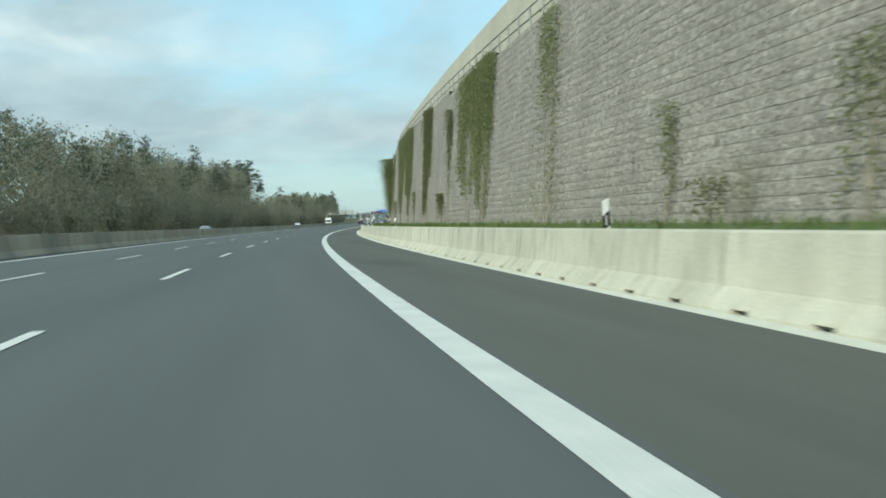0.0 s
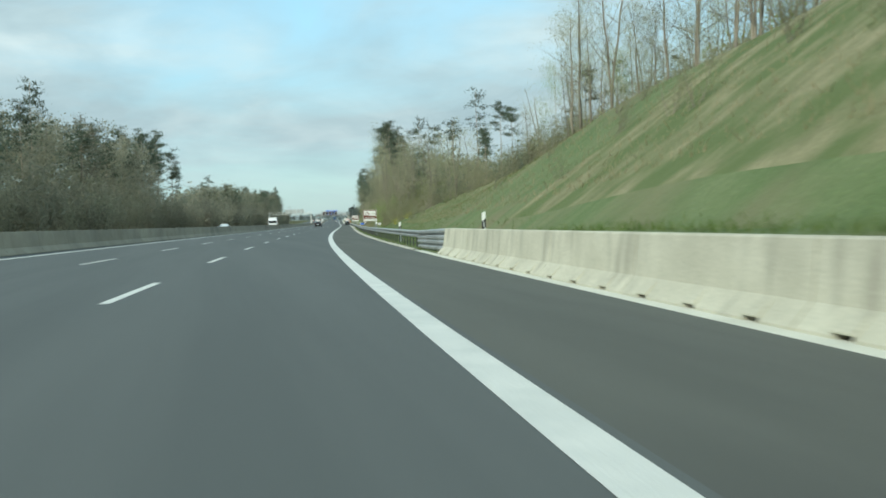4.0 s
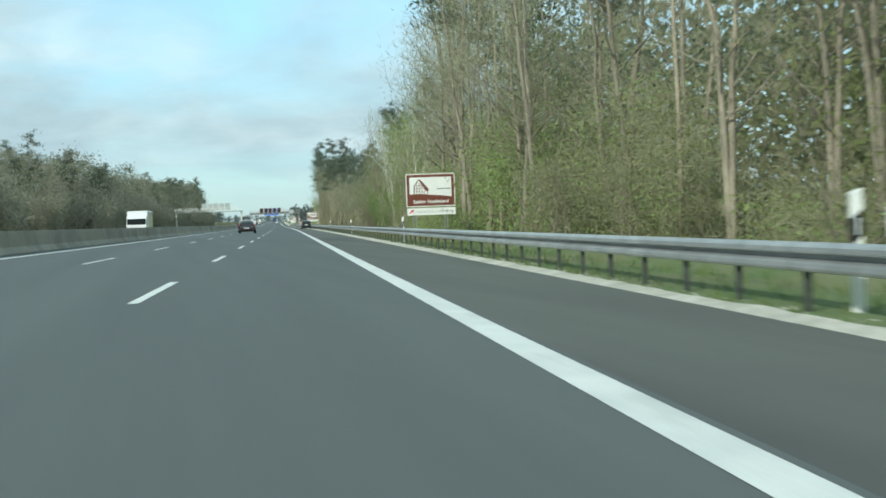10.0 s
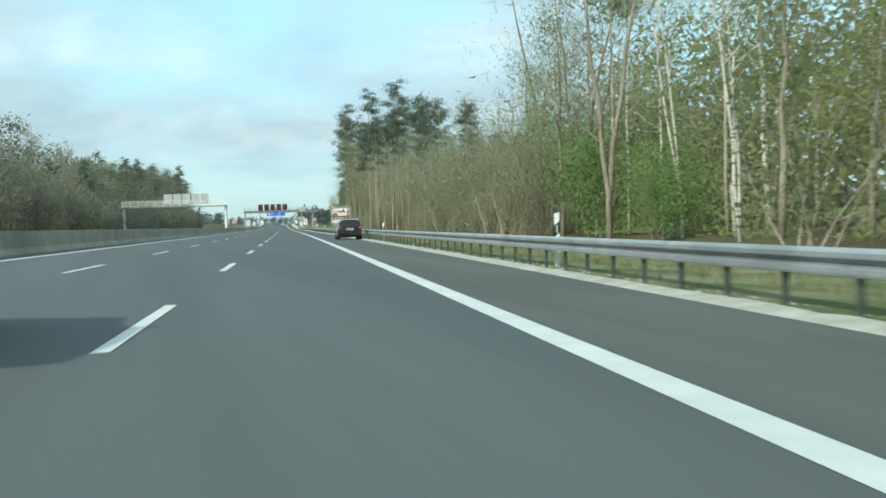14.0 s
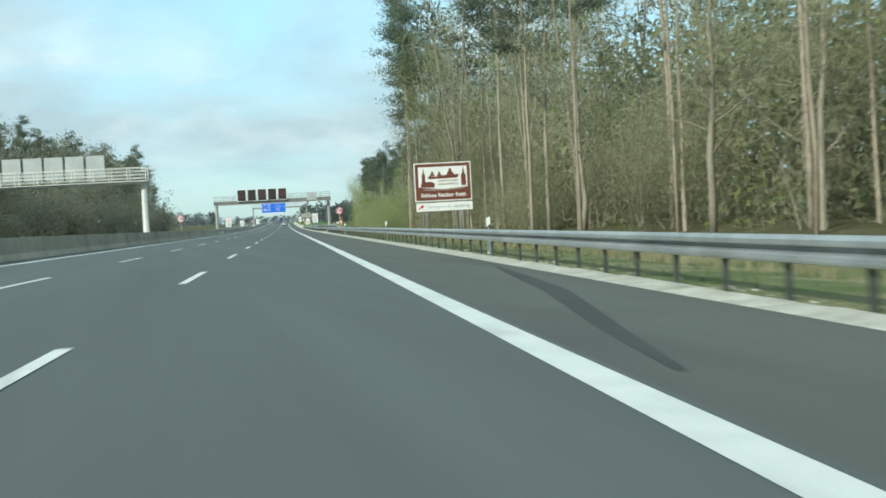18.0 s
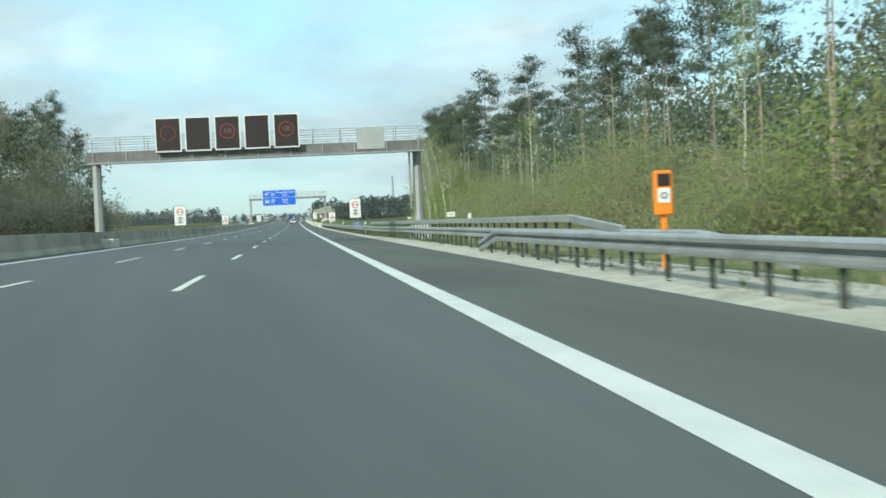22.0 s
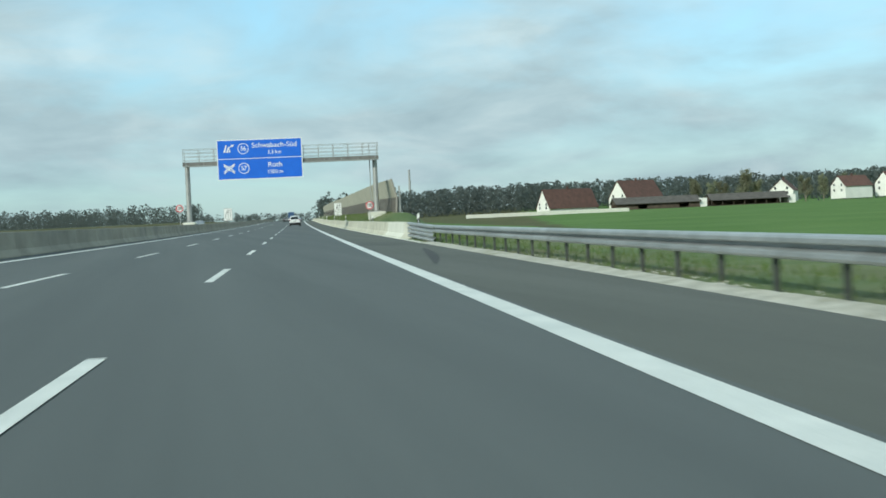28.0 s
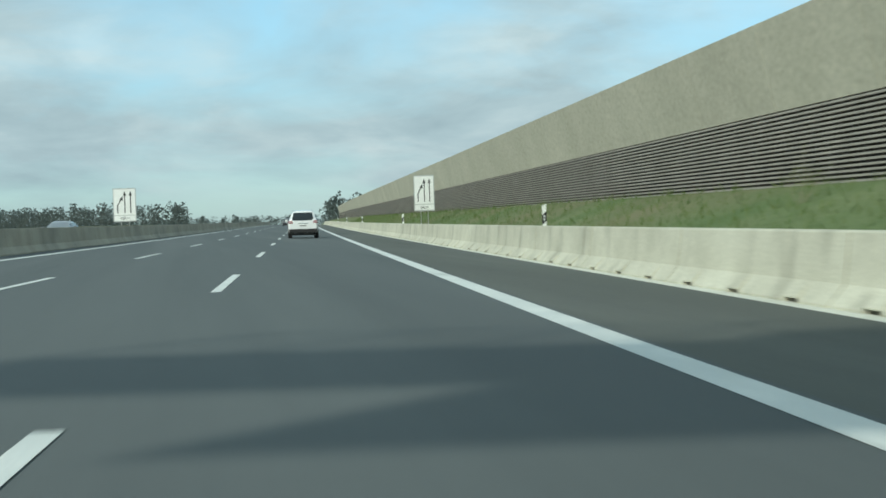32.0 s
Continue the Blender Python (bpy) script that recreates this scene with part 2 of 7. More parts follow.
def leafy(name, c1, c2, through_light=0.35, rough=0.7):
    """Leaves: colour changes from leaf to leaf and tree to tree, some light passes through."""
    m, n, l, p = shader(name)
    geo, info = n.new("ShaderNodeNewGeometry"), n.new("ShaderNodeObjectInfo")
    mix = n.new("ShaderNodeMix")
    mix.data_type = "RGBA"
    l.new(geo.outputs["Random Per Island"], mix.inputs[0])
    mix.inputs[6].default_value, mix.inputs[7].default_value = (*c1, 1), (*c2, 1)
    hsv, v, h = n.new("ShaderNodeHueSaturation"), n.new("ShaderNodeMapRange"), n.new("ShaderNodeMapRange")
    v.inputs["To Min"].default_value, v.inputs["To Max"].default_value = 0.72, 1.30
    h.inputs["To Min"].default_value, h.inputs["To Max"].default_value = 0.485, 0.515
    l.new(info.outputs["Random"], v.inputs["Value"])
    l.new(info.outputs["Random"], h.inputs["Value"])
    l.new(v.outputs[0], hsv.inputs["Value"])
    l.new(h.outputs[0], hsv.inputs["Hue"])
    l.new(mix.outputs[2], hsv.inputs["Color"])
    l.new(hsv.outputs[0], p.inputs["Base Color"])
    p.inputs["Roughness"].default_value = rough
    p.inputs["Specular IOR Level"].default_value = 0.2
    t, add, out = n.new("ShaderNodeBsdfTranslucent"), n.new("ShaderNodeMixShader"), n["Material Output"]
    l.new(hsv.outputs[0], t.inputs["Color"])
    add.inputs[0].default_value = through_light
    l.new(p.outputs[0], add.inputs[1])
    l.new(t.outputs[0], add.inputs[2])
    l.new(add.outputs[0], out.inputs["Surface"])
    return m


def gloss(name, colour, rough=0.3, metal=0.0, coat=0.0, glow=0.0):
    m, n, l, p = shader(name)
    p.inputs["Base Color"].default_value = (*colour, 1)
    p.inputs["Roughness"].default_value, p.inputs["Metallic"].default_value, p.inputs["Coat Weight"].default_value = rough, metal, coat
    if glow:
        p.inputs["Emission Color"].default_value, p.inputs["Emission Strength"].default_value = (*colour, 1), glow
    return m


ASPHALT = surf("asphalt_lanes", (0.084, 0.095, 0.094), (0.104, 0.116, 0.114), 0.5, 0.82, 0.35, fine=160, stretch=(1.6, 0.05, 1), spec=0.35, dirt=((0.070, 0.080, 0.082), 0.22, (1.2, 0.05, 1), 0.52, 0.75, 0.6), dist=0.006)
SHOULDER = surf("asphalt_shoulder", (0.090, 0.096, 0.084), (0.112, 0.118, 0.104), 0.6, 0.85, 0.4, fine=150, stretch=(1.2, 0.08, 1), spec=0.3, dirt=((0.060, 0.064, 0.062), 0.12, (1.0, 0.35, 1), 0.56, 0.66, 0.7), dist=0.006)
LINE = surf("road_paint", (0.56, 0.58, 0.55), (0.68, 0.69, 0.65), 1.5, 0.6, 0.15, fine=60, dirt=((0.30, 0.31, 0.29), 1.1, (2.0, 0.25, 1), 0.60, 0.78, 0.7))
CONCRETE = surf("barrier_concrete", (0.42, 0.41, 0.325), (0.53, 0.52, 0.42), 0.8, 0.85, 0.25, fine=30, vary=0.07, dirt=((0.20, 0.19, 0.15), 1.0, (1.6, 1.6, 0.38), 0.52, 0.76, 0.75))
NEW_CONCRETE = surf("new_concrete", (0.56, 0.56, 0.48), (0.64, 0.64, 0.56), 0.8, 0.8, 0.2, fine=30)
OLD_CONCRETE = surf("median_concrete", (0.275, 0.253, 0.197), (0.36, 0.333, 0.265), 0.6, 0.9, 0.25, fine=25, vary=0.08, dirt=((0.15, 0.15, 0.13), 0.6, (1.0, 0.4, 0.4), 0.5, 0.75, 0.7))
GRAVEL = surf("kerb_gravel", (0.36, 0.35, 0.29), (0.53, 0.515, 0.445), 2.0, 0.95, 0.9, fine=22, dirt=((0.22, 0.22, 0.13), 0.8, (1, 0.6, 1), 0.58, 0.72, 0.7), dist=0.04)
GRASS = surf("verge_grass", (0.096, 0.142, 0.056), (0.150, 0.184, 0.088), 0.35, 0.95, 0.8, fine=9, spec=0.15, dirt=((0.19, 0.172, 0.105), 0.16, (1, 1, 1), 0.44, 0.70, 0.85), dist=0.08)
STRAW = leafy("straw_blades", (0.30, 0.275, 0.15), (0.42, 0.38, 0.23), 0.4)
BLADE = leafy("grass_blades", (0.075, 0.125, 0.028), (0.15, 0.175, 0.065), 0.3)
FIELD = surf("young_field", (0.082, 0.150, 0.038), (0.115, 0.185, 0.055), 0.05, 0.95, 0.5, fine=6, spec=0.1, dist=0.05)
DRY_VERGE = surf("dry_verge", (0.165, 0.168, 0.090), (0.265, 0.248, 0.150), 0.5, 0.95, 0.8, fine=9, spec=0.1, dirt=((0.098, 0.135, 0.052), 0.3, (1, 1, 1), 0.40, 0.58, 0.85), dist=0.08)
FALLOW = surf("fallow_field", (0.075, 0.085, 0.035), (0.115, 0.105, 0.055), 0.08, 0.95, 0.5, fine=5, spec=0.1, dist=0.05)
FOREST_FLOOR = surf("forest_floor", (0.085, 0.080, 0.040), (0.13, 0.115, 0.065), 0.4, 0.95, 0.7, fine=6, spec=0.1, dist=0.08)
STEEL = surf("galvanised_steel", (0.34, 0.36, 0.36), (0.46, 0.48, 0.48), 1.2, 0.48, 0.05, 0.6, fine=30, vary=0.08, dirt=((0.22, 0.22, 0.20), 1.5, (1, 0.4, 1.5), 0.56, 0.8, 0.5))
POST_STEEL = surf("dark_post_steel", (0.050, 0.058, 0.050), (0.085, 0.092, 0.080), 3, 0.6, 0.1, 0.3)
GANTRY = surf("gantry_steel", (0.28, 0.29, 0.28), (0.37, 0.38, 0.365), 0.8, 0.55, 0.05, 0.25, fine=25)
# gantry steel darkened: dirt, and shade put into the base colour
GANTRY_DULL = surf("weathered_shaded_plate", (0.150, 0.146, 0.136), (0.225, 0.220, 0.205), 1.2, 0.65, 0.1, 0.25, fine=18, dirt=((0.10, 0.095, 0.085), 1.2, (1.5, 1.5, 0.3), 0.5, 0.75, 0.6))
GANTRY_PALE = surf("pale_gantry_paint", (0.62, 0.62, 0.57), (0.70, 0.70, 0.65), 0.8, 0.6, 0.05, fine=25)
STONE = surf("gabion_stone", (0.262, 0.246, 0.216), (0.335, 0.315, 0.28), 1.2, 0.92, 0.3, fine=24, vary=0.16, islands=True, dist=0.03)


def rubble(name, low, high, gap, size):
    """Packed broken stones: a tone for each stone, shade coloured into joints, and relief."""
    m, n, l, p = shader(name)
    geo, mp = n.new("ShaderNodeNewGeometry"), n.new("ShaderNodeMapping")
    mp.inputs["Scale"].default_value = (1.0, 1.0, 0.85)
    warp = n.new("ShaderNodeTexNoise")
    warp.inputs["Scale"].default_value, warp.inputs["Detail"].default_value = 9.0, 3
    l.new(geo.outputs["Position"], warp.inputs["Vector"])
    off = n.new("ShaderNodeVectorMath")
    off.operation = "MULTIPLY_ADD"
    l.new(warp.outputs["Color"], off.inputs[0])
    off.inputs[1].default_value = (0.06, 0.06, 0.06)
    l.new(geo.outputs["Position"], off.inputs[2])
    l.new(off.outputs[0], mp.inputs[0])
    cells, edges, broad = n.new("ShaderNodeTexVoronoi"), n.new("ShaderNodeTexVoronoi"), n.new("ShaderNodeTexNoise")
    edges.feature = "DISTANCE_TO_EDGE"
    for v in (cells, edges):
        v.inputs["Scale"].default_value = size
        l.new(mp.outputs[0], v.inputs["Vector"])
    broad.inputs["Scale"].default_value, broad.inputs["Detail"].default_value = 0.5, 5
    l.new(geo.outputs["Position"], broad.inputs["Vector"])
    tone, joint, wash = n.new("ShaderNodeMix"), n.new("ShaderNodeMapRange"), n.new("ShaderNodeMapRange")
    tone.data_type = "RGBA"
    sep = n.new("ShaderNodeSeparateColor")
    l.new(cells.outputs["Color"], sep.inputs[0])
    l.new(sep.outputs[0], tone.inputs[0])
    tone.inputs[6].default_value, tone.inputs[7].default_value = (*low, 1), (*high, 1)
    joint.inputs["From Min"].default_value, joint.inputs["From Max"].default_value = 0.01, 0.11
    l.new(edges.outputs["Distance"], joint.inputs["Value"])
    mix, hsv = n.new("ShaderNodeMix"), n.new("ShaderNodeHueSaturation")
    mix.data_type = "RGBA"
    l.new(joint.outputs[0], mix.inputs[0])
    mix.inputs[6].default_value = (*gap, 1)
    l.new(tone.outputs[2], mix.inputs[7])
    wash.inputs["From Min"].default_value, wash.inputs["From Max"].default_value = 0.3, 0.7
    wash.inputs["To Min"].default_value, wash.inputs["To Max"].default_value = 0.86, 1.12
    l.new(broad.outputs["Fac"], wash.inputs["Value"])
    l.new(wash.outputs[0], hsv.inputs["Value"])
    l.new(mix.outputs[2], hsv.inputs["Color"])
    l.new(hsv.outputs[0], p.inputs["Base Color"])
    p.inputs["Roughness"].default_value, p.inputs["Specular IOR Level"].default_value = 0.92, 0.25
    bp = n.new("ShaderNodeBump")
    bp.inputs["Strength"].default_value, bp.inputs["Distance"].default_value = 0.5, 0.02
    l.new(joint.outputs[0], bp.inputs["Height"])
    l.new(bp.outputs[0], p.inputs["Normal"])
    return m


STONE_BACK = rubble("gabion_core", (0.255, 0.242, 0.212), (0.465, 0.442, 0.392), (0.17, 0.16, 0.142), 11.0)
WIRE = surf("gabion_wire", (0.19, 0.18, 0.16), (0.25, 0.24, 0.21), 3, 0.6, 0.0, 0.4)
NOISE_PANEL = surf("noise_wall_panel", (0.37, 0.36, 0.285), (0.43, 0.415, 0.335), 0.25, 0.9, 0.35, fine=7, vary=0.03, dist=0.03)
NOISE_SLAT = surf("noise_wall_slat", (0.27, 0.255, 0.225), (0.34, 0.32, 0.285), 1.0, 0.85, 0.2, fine=20)
# back panel behind the slats, shade of the gaps put into its colour
NOISE_DARK = surf("noise_wall_groove_shade", (0.05, 0.045, 0.04), (0.075, 0.068, 0.06), 1.0, 0.9, 0.2)
WHITE = surf("white_sign_paint", (0.72, 0.73, 0.70), (0.78, 0.79, 0.76), 1.2, 0.5, 0.0)
WHITE_PLASTIC = surf("white_plastic", (0.74, 0.76, 0.72), (0.80, 0.81, 0.77), 1.5, 0.45, 0.02)
BLACK = surf("black_plastic", (0.012, 0.012, 0.012), (0.022, 0.022, 0.022), 2.0, 0.5, 0.05)
BROWN = surf("brown_sign_film", (0.135, 0.040, 0.022), (0.155, 0.048, 0.028), 1.0, 0.5, 0.0)
BLUE = surf("blue_sign_film", (0.012, 0.120, 0.62), (0.016, 0.140, 0.68), 0.8, 0.5, 0.0)
RED = surf("red_sign_film", (0.50, 0.018, 0.030), (0.58, 0.025, 0.038), 1.0, 0.5, 0.0)
SIGN_BACK = surf("grey_sign_back", (0.36, 0.38, 0.37), (0.45, 0.47, 0.45), 0.8, 0.55, 0.0, 0.2)
REFLECTOR = surf("grey_reflector", (0.50, 0.52, 0.52), (0.60, 0.62, 0.62), 4.0, 0.3, 0.0)
VMS_FACE = surf("matrix_sign_face", (0.020, 0.014, 0.012), (0.030, 0.020, 0.017), 2.0, 0.6, 0.0)
LED_RED = gloss("red_led", (0.20, 0.03, 0.025), 0.5, glow=0.06)
LED_WHITE = gloss("white_led", (0.20, 0.10, 0.09), 0.5, glow=0.06)
ORANGE = surf("orange_plastic", (0.80, 0.22, 0.012), (0.88, 0.27, 0.02), 1.5, 0.45, 0.03)
BARK_PINE = surf("pine_bark", (0.25, 0.208, 0.155), (0.42, 0.36, 0.28), 1.4, 0.95, 0.6, fine=14, stretch=(2, 2, 0.5), vary=0.2, dist=0.03)
BARK_BIRCH = surf("birch_bark", (0.46, 0.44, 0.37), (0.64, 0.62, 0.54), 1.0, 0.8, 0.3, fine=12, vary=0.1, dirt=((0.06, 0.055, 0.05), 1.6, (0.6, 0.6, 3.0), 0.55, 0.62, 0.9))
BARK_GREY = surf("grey_bark", (0.17, 0.15, 0.115), (0.30, 0.265, 0.205), 1.6, 0.95, 0.5, fine=14, vary=0.2, stretch=(2, 2, 0.5), dist=0.03)
# haze over the far woods is put into this greyed leaf colour
SKYLINE = leafy("hazed_needles", (0.120, 0.142, 0.132), (0.145, 0.165, 0.152), 0.5)
VILLAGE_LEAF = leafy("village_tree_leaves", (0.20, 0.21, 0.130), (0.285, 0.285, 0.185), 0.5)
NEEDLES = leafy("pine_needles", (0.096, 0.122, 0.086), (0.148, 0.174, 0.122), 0.5)
BIRCH_LEAF = leafy("young_birch_leaves", (0.235, 0.285, 0.075), (0.33, 0.37, 0.125), 0.5)
TWIGS = leafy("budding_twigs", (0.31, 0.31, 0.19), (0.44, 0.425, 0.275), 0.5)
FRESH_LEAF = leafy("fresh_leaves", (0.13, 0.205, 0.065), (0.20, 0.285, 0.10), 0.5)
SHRUB_LEAF = leafy("shrub_leaves", (0.185, 0.225, 0.075), (0.27, 0.30, 0.12), 0.5)
THICKET_LEAF = leafy("thicket_leaves", (0.245, 0.345, 0.11), (0.34, 0.43, 0.165), 0.5)
BROOM_FLOWER = leafy("yellow_broom_flowers", (0.36, 0.34, 0.05), (0.52, 0.48, 0.10), 0.4)
SHRUB_DULL = leafy("dull_shrub_twigs", (0.23, 0.232, 0.138), (0.32, 0.312, 0.192), 0.5)
HEDGE_LEAF = leafy("hedge_leaves", (0.268, 0.262, 0.195), (0.352, 0.332, 0.245), 0.6)
VINE_LEAF = leafy("vine_leaves", (0.150, 0.170, 0.075), (0.22, 0.225, 0.115), 0.5)
ROOF = surf("red_roof_tiles", (0.078, 0.042, 0.033), (0.115, 0.058, 0.045), 0.6, 0.85, 0.4, fine=6, vary=0.15)
GREY_ROOF = surf("weathered_roof", (0.070, 0.063, 0.056), (0.105, 0.095, 0.085), 0.5, 0.9, 0.3, fine=5)
PLASTER = surf("white_plaster", (0.70, 0.69, 0.64), (0.78, 0.77, 0.72), 0.3, 0.9, 0.1)
BARN = surf("dark_barn_wood", (0.055, 0.040, 0.030), (0.10, 0.075, 0.055), 0.6, 0.9, 0.3, fine=5)
GLASS = gloss("dark_glass", (0.02, 0.024, 0.026), 0.06)
RUBBER = surf("skid_rubber", (0.030, 0.031, 0.030), (0.042, 0.043, 0.041), 0.8, 0.8, 0.3, fine=120, dist=0.005)
TYRE = surf("tyre_rubber", (0.014, 0.014, 0.014), (0.025, 0.025, 0.024), 4, 0.85, 0.2)
RIM = surf("alloy_rim", (0.50, 0.51, 0.52), (0.62, 0.63, 0.63), 4, 0.3, 0.0, 0.8)
PAINT_BLACK = gloss("black_car_paint", (0.012, 0.013, 0.015), 0.25, coat=1.0)
PAINT_MAROON = gloss("dark_maroon_paint", (0.020, 0.011, 0.013), 0.25, coat=1.0)
PAINT_WHITE = gloss("white_car_paint", (0.72, 0.73, 0.72), 0.3, coat=1.0)
PAINT_BLUE = gloss("blue_car_paint", (0.03, 0.07, 0.16), 0.3, coat=1.0)
PAINT_GREY = gloss("grey_car_paint", (0.16, 0.17, 0.18), 0.3, 0.3, coat=1.0)
TAIL = gloss("red_tail_lamp", (0.24, 0.012, 0.015), 0.2, coat=1.0)
CHROME = gloss("chrome", (0.75, 0.76, 0.77), 0.12, 1.0)


# ---- mesh helpers ----
def mesh_of(bm, name, material, smooth=False):
    me = bpy.data.meshes.new(name)
    bm.normal_update()
    bm.to_mesh(me)
    bm.free()
    me.materials.append(material)
    if smooth:
        me.polygons.foreach_set("use_smooth", [True] * len(me.polygons))
    return me


def raw_mesh(name, verts, faces, material):
    """A mesh from arrays: places, and rows of corner numbers, all of one length."""
    verts, faces = np.asarray(verts, np.float32), np.asarray(faces, np.int32)
    me = bpy.data.meshes.new(name)
    me.vertices.add(len(verts))
    me.vertices.foreach_set("co", verts.ravel())
    me.loops.add(faces.size)
    me.loops.foreach_set("vertex_index", faces.ravel())
    me.polygons.add(len(faces))
    me.polygons.foreach_set("loop_start", np.arange(0, faces.size, faces.shape[1], dtype=np.int32))
    me.polygons.foreach_set("use_smooth", np.zeros(len(faces), dtype=bool))
    me.update(calc_edges=True)
    me.materials.append(material)
    return me


def thing(name, m, label, category, group="", kind=""):
    ob = new(name)
    ob.matrix_world = m
    return tagged(ob, label, category, group, kind)


def put(name, me, parent=None, label="", m=None):
    """One object on a mesh, under a thing or a part."""
    ob = new(name, me)
    if parent is not None:
        ob.parent = parent
    if m is not None:
        ob.matrix_basis = m
    if label:
        tagged(ob, label)
    return ob


def part(name, bm, material, parent, label="", smooth=False):
    return put(name, mesh_of(bm, name, material, smooth), parent, label)


def box(bm, x0, x1, y0, y1, z0, z1, bevel=0.0):
    vs = [bm.verts.new(c) for c in ((x0, y0, z0), (x1, y0, z0), (x1, y1, z0), (x0, y1, z0), (x0, y0, z1), (x1, y0, z1), (x1, y1, z1), (x0, y1, z1))]
    fs = [bm.faces.new([vs[i] for i in f]) for f in ((3, 2, 1, 0), (4, 5, 6, 7), (0, 1, 5, 4), (1, 2, 6, 5), (2, 3, 7, 6), (3, 0, 4, 7))]
    if bevel:
        bmesh.ops.bevel(bm, geom=list({e for f in fs for e in f.edges}), offset=bevel, segments=1, affect="EDGES")
    return bm


def boxed(*a, bevel=0.0):
    return box(bmesh.new(), *a, bevel=bevel)


def tube(bm, points, radii, sides=8, cap=True):
    rings = []
    pts = [Vector(p) for p in points]
    for i, p in enumerate(pts):
        d = (pts[min(i + 1, len(pts) - 1)] - pts[max(i - 1, 0)]).normalized()
        u = d.orthogonal().normalized() if abs(d.z) < 0.9 else Vector((1, 0, 0)).cross(d).normalized()
        v = d.cross(u)
        rings.append([bm.verts.new(p + (u * math.cos(2 * math.pi * k / sides) + v * math.sin(2 * math.pi * k / sides)) * radii[i]) for k in range(sides)])
    for a, b in zip(rings, rings[1:]):
        for k in range(sides):
            bm.faces.new((a[k], a[(k + 1) % sides], b[(k + 1) % sides], b[k]))
    if cap:
        bm.faces.new(rings[0][::-1])
        bm.faces.new(rings[-1])
    return bm


def rod(p0, p1, r, sides=8):
    return tube(bmesh.new(), [p0, p1], [r, r], sides)


def plate(bm, outline, y0, y1):
    """An outline in x and z, y0 to y1 thick."""
    a, b = [bm.verts.new((x, y0, z)) for x, z in outline], [bm.verts.new((x, y1, z)) for x, z in outline]
    n = len(a)
    area = sum(outline[i][0] * outline[(i + 1) % n][1] - outline[(i + 1) % n][0] * outline[i][1] for i in range(n))
    if area < 0:
        a, b = a[::-1], b[::-1]
    bm.faces.new(a)
    bm.faces.new(b[::-1])
    for i in range(n):
        bm.faces.new((b[i], b[(i + 1) % n], a[(i + 1) % n], a[i]))
    return bm


def disc(bm, x, z, r, y0, y1, n=28):
    return plate(bm, [(x + r * math.cos(2 * math.pi * k / n), z + r * math.sin(2 * math.pi * k / n)) for k in range(n)], y0, y1)


def ring(bm, x, z, r0, r1, y0, y1, n=28):
    """A flat ring in one piece."""
    loops = [[bm.verts.new((x + r * math.cos(2 * math.pi * k / n), y, z + r * math.sin(2 * math.pi * k / n))) for k in range(n)] for r, y in ((r0, y0), (r1, y0), (r1, y1), (r0, y1))]
    for a, b in zip(loops, loops[1:] + loops[:1]):
        for k in range(n):
            bm.faces.new((a[k], b[k], b[(k + 1) % n], a[(k + 1) % n]))
    bmesh.ops.recalc_face_normals(bm, faces=bm.faces)
    return bm


def lettering(text, size, material, parent, x, z, y, name="lettering", align="CENTER", bold=0.0, squeeze=1.0):
    """Writing that faces back along the road, each word a part."""
    words, meshes, wide = text.split(" "), [], []
    for w in words:
        cu = bpy.data.curves.new(name, "FONT")
        cu.body, cu.size, cu.extrude, cu.align_x, cu.align_y, cu.offset = w, size, 0.002, "LEFT", "CENTER", bold
        tmp = new(name, cu)
        me = bpy.data.meshes.new_from_object(tmp)
        bpy.data.objects.remove(tmp)
        bpy.data.curves.remove(cu)
        me.materials.clear()
        me.materials.append(material)
        meshes.append(me)
        wide.append(max(v.co.x for v in me.vertices) * squeeze)
    gap = size * 0.28 * squeeze
    left = x - (sum(wide) + gap * (len(words) - 1)) / 2
    for me, w in zip(meshes, wide):
        ob = put(name, me, parent, m=Matrix.Translation((left, y, z)) @ Matrix.Rotation(radians(90), 4, "X") @ Matrix.Diagonal((squeeze, 1, 1, 1)))
        left += w + gap
    return ob


def strip(name, s0, s1, ds, lz, material, closed=False):
    """A profile of (right, up) corners swept along the road."""
    n = max(2, int(round((s1 - s0) / ds)) + 1)
    ss = np.linspace(s0, s1, n)
    k = len(lz)
    v = np.concatenate([way(ss, a, b)[:, None] for a, b in lz], 1).reshape(-1, 3)
    cols = range(k if closed else k - 1)
    f = [(i * k + j, i * k + (j + 1) % k, (i + 1) * k + (j + 1) % k, (i + 1) * k + j) for i in range(n - 1) for j in cols]
    return raw_mesh(name, v, f, material)


